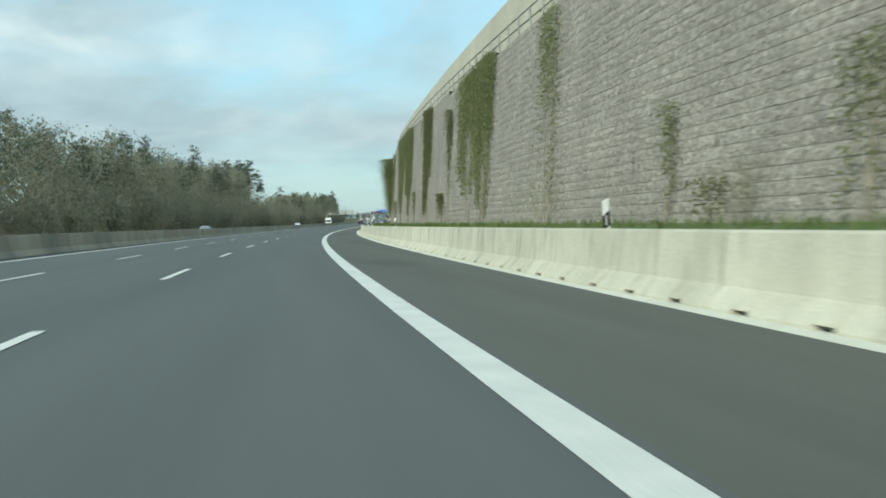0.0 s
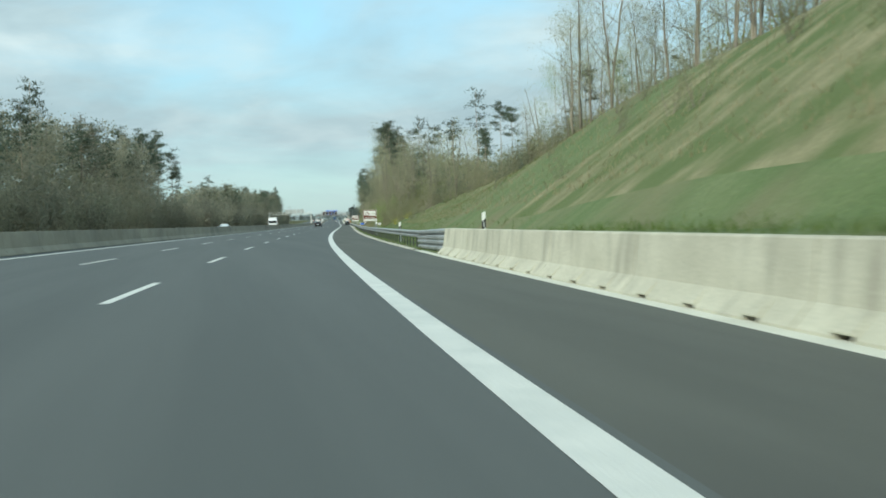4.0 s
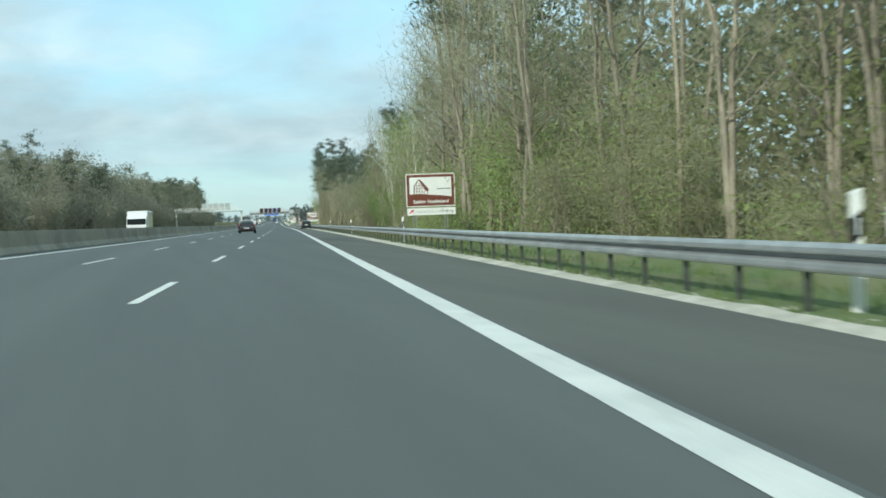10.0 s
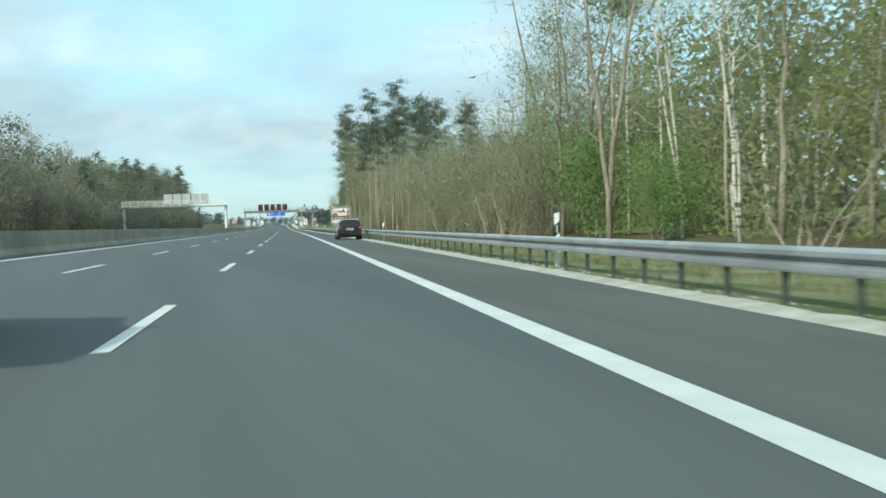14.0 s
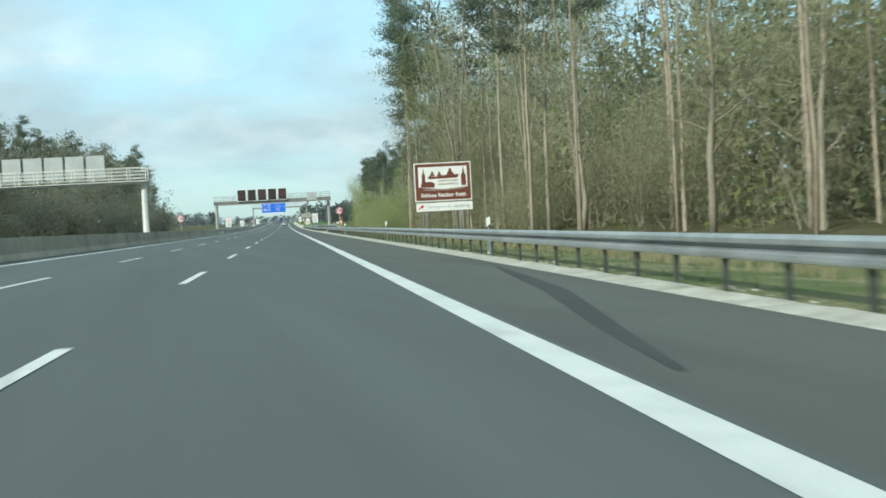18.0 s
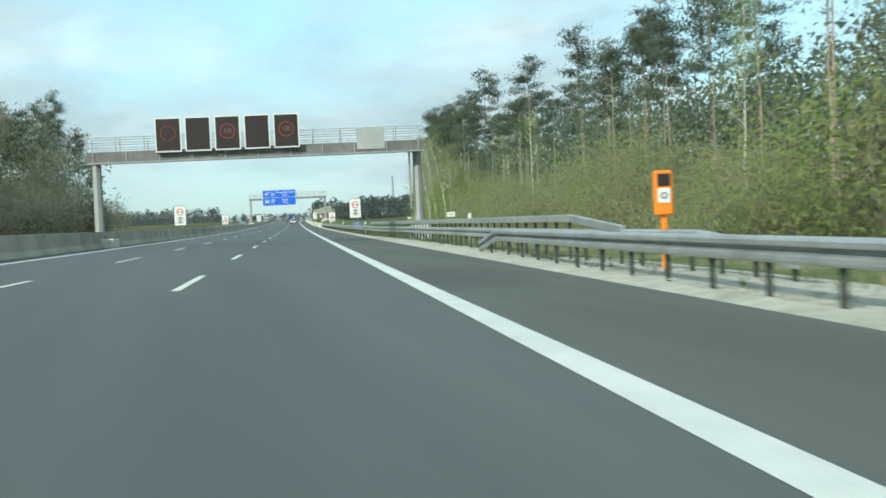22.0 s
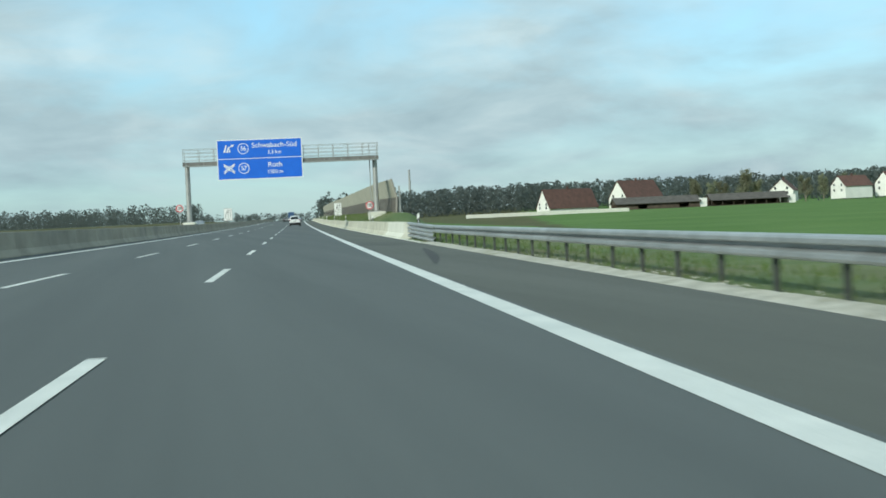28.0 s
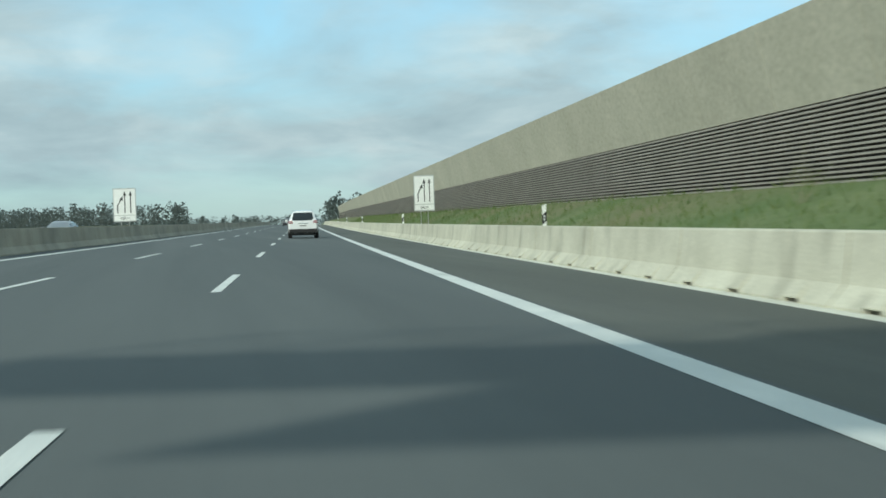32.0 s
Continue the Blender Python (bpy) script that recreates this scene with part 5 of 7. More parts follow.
    # wires between the courses
    j = 0
    while z0 + cell_z * j < 8.6:
        z = z0 + cell_z * j
        l = wall_l(z) - 0.034
        end = float(np.interp(z, [7.5, 8.75], [WALL_S1, 135])) if z > 7.5 else WALL_S1
        begin = float(np.interp(z, [7.55, 7.6, 8.5, 8.75], [WALL_S0, 42, 100, 133]))
        put("wire", strip("wire", begin, end, 3, [(l, z - 0.004), (l - 0.004, z), (l, z + 0.004), (l + 0.004, z)], WIRE, True), t)
        j += 1
    # end face of the wall
    bm = bmesh.new()
    for j in range(28):
        z = z0 + cell_z * j
        box(bm, wall_l(z), wall_l(z) + 1.6, 0, 0.4, z + 0.015, z + cell_z - 0.015)
    put("end_face", mesh_of(bm, "end_face", STONE_BACK), t, m=at(WALL_S1 - 0.3, 0, 0))


gabion_wall()


def wall_parapet():
    t = thing("noise_screen", Matrix(), "pale concrete noise screen along the wall's crest", "noise wall", kind="structure")
    s = 8.0
    while s < 149.0:
        e = min(s + 5.0, 150.0)
        a, b = wall_top(min(s, 133)), wall_top(min(e, 133))
        top_a, top_b = (float(np.interp(v, [8, 50, 148], [10.2, 10.4, 10.95])) for v in (s, e))
        pts = [way(s + 0.01, 8.0, a - 0.3), way(e - 0.01, 8.0, b - 0.3), way(e - 0.01, 8.35, top_b), way(s + 0.01, 8.35, top_a),
               way(s + 0.01, 8.2, a - 0.3), way(e - 0.01, 8.2, b - 0.3), way(e - 0.01, 8.55, top_b), way(s + 0.01, 8.55, top_a)]
        put("panel", raw_mesh("panel", pts, [(0, 3, 2, 1), (4, 5, 6, 7), (3, 7, 6, 2), (0, 1, 5, 4), (1, 2, 6, 5), (0, 4, 7, 3)], NOISE_PANEL), t)
        s += 5.0
    r = thing("crest_railing", Matrix(), "thin steel railing on the wall's crest", "railing", kind="structure")
    for s in np.arange(10, 146, 2.5):
        z = wall_top(s)
        l = wall_l(z) + 0.1
        put("rail_post", RAILPOST, r, m=at(s, l, z - 0.2))
    for dz in (0.45, 0.85):
        ss = np.arange(10, 145.1, 2.5)
        zz = np.array([wall_top(s) for s in ss]) + dz
        ll = 6.85 + (zz - dz - 0.6) * 0.085 + 0.1
        v = np.stack([way(ss, ll - 0.02, zz), way(ss, ll + 0.02, zz + 0.035), way(ss, ll + 0.02, zz - 0.035)], 1).reshape(-1, 3)
        a = np.arange(len(ss) - 1)[:, None] * 3
        put("bar", raw_mesh("bar", v, np.concatenate([a + np.array([[i, (i + 1) % 3, 3 + (i + 1) % 3, 3 + i]]) for i in range(3)]), GANTRY), r)


RAILPOST = mesh_of(boxed(-0.03, 0.03, -0.03, 0.03, 0, 1.08), "rail_post", GANTRY)
wall_parapet()


# ---- noise wall past the gantry ----
def noise_wall():
    t = thing("noise_wall", Matrix(), "beige noise wall with dark slatted lower half on a grass bank", "noise wall", kind="structure")
    s, n = 1049.8, 0
    while s < 1420:
        e = s + 5.0
        near = s < 1120
        base, lb, lm, lt = 1.35, 7.80, 7.92, 7.45
        mids, tops = [[float(np.interp(v, [1050, 1075], q)) for v in (s, e)] for q in ((2.95, 3.12), (4.80, 5.02))]

        def quad(name, l0, z0, l1, z1, thick, material):
            a, b = s + 0.012, e - 0.012
            pts = [way(a, l0, z0[0]), way(b, l0, z0[1]), way(b, l1, z1[1]), way(a, l1, z1[0]), way(a, l0 + thick, z0[0]), way(b, l0 + thick, z0[1]), way(b, l1 + thick, z1[1]), way(a, l1 + thick, z1[0])]
            put(name, raw_mesh(name, pts, [(0, 3, 2, 1), (4, 5, 6, 7), (3, 7, 6, 2), (0, 1, 5, 4), (1, 2, 6, 5), (0, 4, 7, 3)], material), t)

        quad("panel", lm, mids, lt, tops, 0.16, NOISE_PANEL)
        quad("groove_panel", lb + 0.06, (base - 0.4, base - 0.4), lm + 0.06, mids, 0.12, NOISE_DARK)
        rows = 18
        V, F = [], []
        for k in range(rows):
            f = (k + 0.15) / rows
            z, l = [base + (m - base) * f for m in mids], lb + (lm - lb) * f
            if near:
                quad("slat", l - 0.035, z, l - 0.04, [q + 0.044 for q in z], 0.08, NOISE_SLAT)
            else:
                F += [(len(V) + q, len(V) + q + 1, len(V) + q + 5, len(V) + q + 4) for q in range(3)]
                V += [way(v, l + dl, zz + dz) for v, zz in zip((s, e), z) for dl, dz in ((0.05, 0), (-0.035, 0), (-0.04, 0.044), (0.05, 0.044))]
        if not near:
            tagged(put("slat_row", raw_mesh("slat_row", V, F, NOISE_SLAT), t), kind="stuff")
        s, n = e, n + 1
    # end post at the wall's start, bent like its face
    bm = plate(bmesh.new(), [(7.43, 4.82), (7.55, 4.82), (8.05, 2.95), (7.95, 1.0), (7.78, 1.0), (7.90, 2.95)], -0.10, 0.0)
    put("end_post", mesh_of(bm, "end_post", NOISE_SLAT), t, m=at(1049.8, 0, 0))
    for k in range(3):
        put("back_post", mesh_of(boxed(8.2, 8.36, -0.1, 0.1, 0.2, 4.1), "back_post", GANTRY), t, m=at(1050.0 + 5 * k, 0, 0))


noise_wall()


# ---- plants ----
def leaves(centres, w, h, rnd, up=0.0, face=None):
    """Small three-cornered leaves or twigs, turned every way; up makes them strive upwards, face is where they like to look."""
    n = len(centres)
    b = rnd.normal(size=(n, 3))
    b[:, 2] += up
    b /= np.linalg.norm(b, axis=1)[:, None]
    a = np.cross(b, rnd.normal(size=(n, 3)) * (1.0 if face is None else 0.45) + (0 if face is None else face))
    a /= np.linalg.norm(a, axis=1)[:, None]
    sw, sh = (w * rnd.uniform(0.6, 1.3, n))[:, None], (h * rnd.uniform(0.6, 1.3, n))[:, None]
    return np.stack([centres - b * sh - a * sw * 0.55, centres - b * sh * 0.7 + a * sw * 0.6, centres + b * sh], 1).reshape(-1, 3)


def outward(c):
    """Directions away from a plant's stem and towards the sky."""
    d = c * np.array([1, 1, 0])
    return d / (np.linalg.norm(d, axis=1)[:, None] + 0.3) + np.array([0, 0, 0.6])


def card_mesh(name, v, material):
    return raw_mesh(name, v, np.arange(len(v)).reshape(-1, 3), material)


def limbs(bm, start, direction, length, radius, depth, rnd, tips, sides=4, spread=0.6, rise=0.25):
    p, d = Vector(start), Vector(direction).normalized()
    pts, rad = [p.copy()], [radius]
    for k in range(3):
        d = (d + Vector(rnd.normal(size=3)) * 0.14 + Vector((0, 0, rise * 0.25))).normalized()
        p = p + d * length / 3
        pts.append(p.copy())
        rad.append(radius * (1 - 0.28 * (k + 1)))
        tips.append((p.copy(), depth))
    tube(bm, pts, rad, sides, cap=False)
    if depth > 0:
        for k in range(3):
            q = pts[1 + (k % 3)]
            side = Vector(rnd.normal(size=3))
            limbs(bm, q, d * (1 - spread) + side.normalized() * spread + Vector((0, 0, rise)), length * rnd.uniform(0.45, 0.7), radius * 0.45, depth - 1, rnd, tips, 3, spread, rise)


def pine(h, seed, rich=1.0):
    rnd = np.random.RandomState(seed)
    t = thing("pine_tree", Matrix(), "tall pine with bare trunk and dark green crown", "tree", "roadside trees")
    bm = bmesh.new()
    lean = rnd.normal(size=2) * 0.35
    spine = [Vector((lean[0] * (k / 7) ** 2 + rnd.normal() * 0.05, lean[1] * (k / 7) ** 2 + rnd.normal() * 0.05, h * k / 7 - (0.5 if k == 0 else 0))) for k in range(8)]
    tube(bm, spine, [0.118 * (1 - 0.78 * k / 7) * h / 20 for k in range(8)], 7)
    centres = []
    for k in range(int(25 * rich)):
        f = 0.60 + 0.39 * rnd.rand() ** 0.8
        base = spine[0].lerp(spine[-1], f)
        reach = (1.05 - f) ** 0.6 * h * 0.17 * rnd.uniform(0.6, 1.2) + 0.3
        ang = rnd.uniform(0, 6.283)
        end = base + Vector((math.cos(ang) * reach, math.sin(ang) * reach, reach * rnd.uniform(0.05, 0.5)))
        tube(bm, [base, base.lerp(end, 0.5) - Vector((0, 0, 0.1)), end], [0.045, 0.03, 0.012], 3, cap=False)
        for q, size in ((1.0, 1.0), (0.6, 0.7)):
            n = int(72 * rich * size)
            c = np.array(base.lerp(end, q)) + rnd.normal(size=(n, 3)) * np.array([0.56, 0.56, 0.24]) * size
            centres.append(c)
    for k in range(7):
        f = rnd.uniform(0.2, 0.55)
        base = spine[0].lerp(spine[-1], f)
        ang = rnd.uniform(0, 6.283)
        tube(bm, [base, base + Vector((math.cos(ang) * 0.9, math.sin(ang) * 0.9, 0.1))], [0.03, 0.008], 3, cap=False)
    part("trunk", bm, BARK_PINE, t, smooth=True)
    put("crown", card_mesh("crown", leaves(np.concatenate(centres), 0.075, 0.24, rnd, 0.3, outward(np.concatenate(centres))), NEEDLES), t)
    return t


def leaf_tree(h, seed, bark, leaf, label, leaf_n, leaf_w, leaf_h, name, low=0.25, r=0.17, forks=1, steep=0.55, up=0.0, loose=0.42):
    rnd = np.random.RandomState(seed)
    t = thing(name, Matrix(), label, "tree", "roadside trees")
    bm, tips = bmesh.new(), []
    for fk in range(forks):
        lean = rnd.normal(size=2) * (0.6 if forks == 1 else 1.6)
        spine = [Vector((lean[0] * (k / 8) ** 1.5 + rnd.normal() * 0.07, lean[1] * (k / 8) ** 1.5 + rnd.normal() * 0.07, h * k / 8 * (1 - 0.08 * fk) - (0.5 if k == 0 else 0))) for k in range(9)]
        tube(bm, spine, [r * (1 - 0.88 * k / 8) + 0.01 for k in range(9)], 7)
        for k in range(15):
            f = low + (0.97 - low) * (k + rnd.rand()) / 15
            i = min(int(f * 8), 7)
            base = spine[i].lerp(spine[i + 1], f * 8 - i)
            ang = rnd.uniform(0, 6.283)
            limbs(bm, base, (math.cos(ang), math.sin(ang), steep), h * 0.25 * (1.15 - f) + 0.8, r * 0.32 * (1.1 - f) + 0.012, 1, rnd, tips, 3, 0.6, 0.35)
    part("trunk", bm, bark, t, smooth=True)
    pick = rnd.randint(len(tips), size=leaf_n)
    c = np.array([tips[i][0][:] for i in pick]) + rnd.normal(size=(leaf_n, 3)) * loose
    put("crown", card_mesh("crown", leaves(c, leaf_w, leaf_h, rnd, up, outward(c)), leaf), t)
    return t


def shrub(h, seed, leaf, label, n=1100, w=0.06, hh=0.11, up=0.0):
    rnd = np.random.RandomState(seed)
    t = thing("shrub", Matrix(), label, "shrub", "shrubs at the wood's edge")
    bm, tips = bmesh.new(), []
    for k in range(6):
        ang = rnd.uniform(0, 6.283)
        limbs(bm, (rnd.normal() * 0.25, rnd.normal() * 0.25, -0.2), (math.cos(ang) * 0.5, math.sin(ang) * 0.5, 1), h * rnd.uniform(0.7, 1.0), 0.03, 1, rnd, tips, 3, 0.5, 0.3)
    part("stem", bm, BARK_GREY, t)
    c = np.array([tips[i][0][:] for i in rnd.randint(len(tips), size=n)]) + rnd.normal(size=(n, 3)) * 0.28 * h / 2.5
    put("foliage", card_mesh("foliage", leaves(c, w, hh, rnd, up, outward(c)), leaf), t)
    return t


PINES = [pine(19 + 1.5 * k, 20 + k) for k in range(4)]
BIRCHES = [leaf_tree(17 + k, 40 + k, BARK_BIRCH, BIRCH_LEAF, "slender birch with white trunk and fresh green leaves", 4200, 0.05, 0.075, "birch_tree", 0.38, 0.095, 1 + k % 2, 0.9, 0.0, 0.55) for k in range(3)]
BARE = [leaf_tree(15 + 1.7 * k, 60 + k, BARK_GREY, TWIGS, "deciduous tree with budding brownish twigs", 3200, 0.026, 0.25, "budding_tree", 0.22, 0.17, 1 + (k % 2), 0.6, 0.7, 0.55) for k in range(4)]
GREENING = [leaf_tree(13 + 1.5 * k, 80 + k, BARK_GREY, SHRUB_LEAF, "deciduous tree in fresh spring leaf", 4400, 0.06, 0.085, "leafing_tree", 0.2, 0.15, 1 + (k % 2), 0.6, 0.0, 0.55) for k in range(3)]
SHRUBS = [shrub(2.4 + 0.5 * k, 100 + k, SHRUB_LEAF if k % 2 else SHRUB_DULL, "leafy green shrub at the wood's edge" if k % 2 else "brownish budding shrub at the wood's edge", 900, 0.045 if k % 2 else 0.022, 0.075 if k % 2 else 0.20, 0.0 if k % 2 else 0.8) for k in range(4)]
SLENDER = [leaf_tree(9.0 + k, 140 + k, BARK_BIRCH, BIRCH_LEAF, "slender young birch with thin white trunk", 1300, 0.045, 0.07, "birch_tree", 0.42, 0.034, 1 + k, 0.9, 0.0, 0.45) for k in range(2)]
SHADY = [leaf_tree(14 + 2 * k, 320 + k, BARK_GREY, HEDGE_LEAF, "shady tree in dull leaf", 3200, 0.12, 0.18, "shady_tree", 0.08, 0.16, 1, 0.5, 0.0, 0.6) for k in range(2)]
HEDGE = [shrub(2.6 + 0.5 * k, 340 + k, HEDGE_LEAF, "dull brown hedge shrub", 1000, 0.07, 0.15) for k in range(2)]
FRESH = [shrub(3.0 + 0.4 * k, 380 + k, FRESH_LEAF, "bright fresh green bush at the wood's edge", 2800, 0.055, 0.085) for k in range(2)]
BROOM = shrub(2.4, 396, BROOM_FLOWER, "yellow flowering broom bush on the slope", 1500, 0.05, 0.075)
used = set()


def plant(proto, s, l, rnd, scale=1.0, sink=0.0):
    m = at(s, l, gz(s, l) - sink, rnd.uniform(0, 360)) @ Matrix.Diagonal((scale * rnd.uniform(0.85, 1.1), scale * rnd.uniform(0.85, 1.1), scale * rnd.uniform(0.88, 1.12), 1))
    if proto.name not in used:
        used.add(proto.name)
        proto.matrix_basis = m
        return proto
    k = proto.scale
    return copy_thing(proto, m @ Matrix.Diagonal((1 / k[0], 1 / k[1], 1 / k[2], 1)))


def forest_stuff(name, label, protos, places, rnd, keep=0.5, swell=0.28):
    """Trees too deep in the wood to pick apart: one joined mesh for each material."""
    parts_of = {}
    base = []
    for p in protos:
        row = []
        for ch in p.children:
            me = ch.data
            v = np.empty(len(me.vertices) * 3, np.float32)
            me.vertices.foreach_get("co", v)
            if len(me.polygons) and me.polygons[0].loop_total == 3 and ch.name.split(".")[0] in ("crown", "foliage"):
                row.append((me.materials[0], v.reshape(-1, 3, 3), None))
            else:
                f = np.array([q.vertices[:] for q in me.polygons if len(q.vertices) == 4])
                row.append((me.materials[0], v.reshape(-1, 3), f[: max(49, len(f) // 14)]))
        base.append(row)
    for s, l, k, scale in places:
        m = at(s, l, gz(s, l) - 0.2, rnd.uniform(0, 360))
        a = np.array(m)
        sc = scale * rnd.uniform(0.85, 1.15, 3)
        for material, v, f in base[k]:
            if f is None:
                pick = rnd.rand(len(v)) < keep
                c = v[pick].mean(1, keepdims=True)
                q = c + (v[pick] - c) * keep ** -swell
                q = (q.reshape(-1, 3) * sc) @ a[:3, :3].T + a[:3, 3]
                parts_of.setdefault(material, []).append((q, np.arange(len(q)).reshape(-1, 3)))
            else:
                parts_of.setdefault(material, []).append(((v * sc) @ a[:3, :3].T + a[:3, 3], np.concatenate([f[:, :3], f[:, [0, 2, 3]]])))
    t = thing(name, Matrix(), label, "woods", kind="stuff")
    for material, rows in parts_of.items():
        n, F = 0, []
        for v, f in rows:
            F.append(f + n)
            n += len(v)
        tagged(put("trunks" if "bark" in material.name else "crowns", raw_mesh(name, np.concatenate([r[0] for r in rows]), np.concatenate(F), material), t), kind="stuff")


def woods():
    rnd = np.random.RandomState(7)

    def mix_at(s):
        """Kinds of tree along the right-hand wood."""
        if s < 262:
            return [(BARE, 0.94), (BIRCHES, 0.06)]
        if s < 385:
            return [(BARE, 0.70), (PINES, 0.24), (BIRCHES, 0.06)]
        if s < 440:
            return [(PINES, 0.22), (BARE, 0.60), (GREENING, 0.18)]
        if s < 540:
            return [(BIRCHES, 0.26), (GREENING, 0.32), (BARE, 0.32), (PINES, 0.10)]
        if s < 592:
            return [(BARE, 0.74), (GREENING, 0.14), (PINES, 0.12)]
        if 714 < s < 740:
            return [(PINES, 1.0)]
        if s < 760:
            return [(PINES, 0.42), (BARE, 0.36), (GREENING, 0.22)]
        if s < 845:
            return [(PINES, 0.93), (BIRCHES, 0.07)]
        return [(PINES, 0.80), (BIRCHES, 0.06), (GREENING, 0.14)]

    def choose(s):
        x = rnd.rand()
        for kinds, p in mix_at(s):
            if x < p:
                return kinds[rnd.randint(len(kinds))]
            x -= p
        return PINES[0]

    def tall(s):
        return float(np.interp(s, [160, 220, 250, 300, 335, 350, 410, 430, 440, 450, 480, 520, 545, 557, 564, 580, 612, 640, 690, 725, 735, 745, 765, 800, 850, 890, 945], [0.58, 0.64, 0.54, 0.60, 0.66, 0.76, 0.93, 1.08, 0.95, 0.63, 0.69, 0.79, 0.85, 0.86, 0.56, 0.54, 0.60, 0.76, 0.88, 1.0, 0.68, 0.58, 0.50, 0.46, 0.57, 0.70, 0.76]))

    def edge(s):
        return float(np.interp(s, [160, 200, 250, 285, 302, 320, 336, 352, 395, 415, 440, 460, 500, 520, 545, 560, 640, 690, 722, 732, 745, 765, 800, 850, 880, 898, 915, 930, 946], [27, 28, 30, 27, 22, 17, 14, 12.5, 10, 9.2, 10, 11.5, 13.5, 13, 12.6, 15, 11.5, 9.5, 9.2, 12, 13.5, 12.5, 14, 15.8, 16.5, 17.3, 18.6, 20.6, 22.8]))

    s = 168.0
    while s < 945:
        tree = choose(s)
        plant(tree, s, edge(s) + rnd.uniform(0, 3), rnd, tall(s) * rnd.uniform(0.9, 1.1) * (0.85 if s < 385 and tree in PINES else 1.0))
        if rnd.rand() < (0.28 if s > 330 else 0.85) and s > 205:
            back = rnd.uniform(0.3, 2.0) if s < 545 else -rnd.uniform(0.5, 3.5)
            kind = 2 * rnd.randint(2) if 545 < s < 735 or s < 330 else rnd.randint(4) if s < 735 else 1 + 2 * rnd.randint(2)
            plant(SHRUBS[kind], s + rnd.uniform(-1, 1), edge(s) - back, rnd, rnd.uniform(0.8, 1.5))
        s += rnd.uniform(3.0, 5.2) if s < 735 else rnd.uniform(2.6, 4.2)
    # thin young birches before the thicket
    for s in np.concatenate([rnd.uniform(446, 548, 7), rnd.uniform(846, 941, 15)]):
        plant(SLENDER[rnd.randint(2)], s, edge(s) + (rnd.uniform(-0.8, 1.6) if s < 600 else rnd.uniform(-3.0, -1.6)), rnd, rnd.uniform(1.2, 1.7) if s < 600 else rnd.uniform(0.75, 1.1))
    # named trees that stand out
    for s_, l_, kind, k in ((390.5, 12.5, PINES, 0.9), (386, 39, PINES, 0.75), (514, 20.5, BIRCHES, 1.1), (520, 18.5, BIRCHES, 1.0), (727, 11.2, PINES, 1.08), (944, 23.4, PINES, 0.78), (938, 24.5, PINES, 0.84), (931, 22.6, PINES, 0.8), (876, 14, GREENING, 0.5), (156, 12, BARE, 0.4), (228, 18.0, BARE, 0.6), (232, 19.4, BARE, 0.62), (238, 21.5, BARE, 0.54), (226, 20.5, BARE, 0.66), (222, 21.5, BARE, 0.5), (218, 22.5, BARE, 0.7), (212, 22.5, BARE, 0.66), (206, 23, BARE, 0.54), (200, 22, BARE, 0.6), (194, 23, BARE, 0.62), (188, 21, BARE, 0.6), (234, 24, BARE, 0.42), (214, 20.5, BARE, 0.4), (203, 20, BARE, 0.38), (192, 19.5, BARE, 0.4), (419.5, 10.9, PINES, 1.03), (424, 12.3, PINES, 1.05), (431, 12.0, PINES, 0.98), (412, 11.5, PINES, 0.9)):
        plant(kind[rnd.randint(len(kind))], s_, l_, rnd, k)
    deep, kinds = [], PINES + BARE + GREENING
    for _ in range(200):
        s = rnd.uniform(165, 943) if rnd.rand() < 0.82 else rnd.uniform(630, 740)
        k = choose(s)
        if k not in kinds:
            k = GREENING[0] if s < 735 else PINES[0]
        deep.append((s, edge(s) + 2 + 16 * rnd.rand() ** 1.2, kinds.index(k), tall(s) * rnd.uniform(0.9, 1.12)))
    forest_stuff("deep_wood", "dense mixed wood of pines and budding trees", kinds, deep, rnd, 0.15, 0.30)

    def crowns(name, label, n, s0, s1, near, far, line, top, low, kinds, side=1, uneven=0.30, spread=1.0, gaps=-1.0):
        """Crowns of a closed wood behind its edge: leaves and twigs gathered in uneven clumps, kinds give material, leaf size, lean and share by height and place."""
        m = n // 70
        cs, u = rnd.uniform(s0, s1, m), rnd.rand(m)
        cl = np.array([line(v) for v in cs]) + side * (near + (far - near) * u)
        hill = np.array([0.97 - uneven * 0.5 + uneven * noise.noise((v * 0.11, w * 0.16, 3.7)) for v, w in zip(cs, cl)])
        high = np.array([top(v) for v in cs]) * hill
        f = low + (0.97 - low) * rnd.rand(m) ** 0.85
        pick = np.array([kinds(v, g) for v, g in zip(cs, f)])
        open_air = np.array([noise.noise((v * 0.13, w * 0.2, g * t * 0.22)) for v, w, g, t in zip(cs, cl, f, high)]) < gaps
        pick[open_air] = -1
        base = ground_z(cs, cl)
        h = thing(name, Matrix(), label, "woods", kind="stuff")
        for k, (material, w, hh, lean) in enumerate(CROWN_KINDS):
            q = np.repeat(np.nonzero(pick == k)[0], 70)
            if not len(q):
                continue
            jit = rnd.normal(size=(len(q), 3)) * np.array([1.25, 1.0, 0.75]) * spread
            p = way(cs[q] + jit[:, 0], cl[q] + jit[:, 1], np.maximum(base[q] + high[q] * f[q] + jit[:, 2], base[q] + 0.15))
            away = jit * np.array([0.4, 0.4, 0.5]) + np.array([-0.7 * side, -0.5, 0.5])
            tagged(put("crowns", card_mesh(name, leaves(p, w, hh, rnd, lean, away), material), h), kind="stuff")

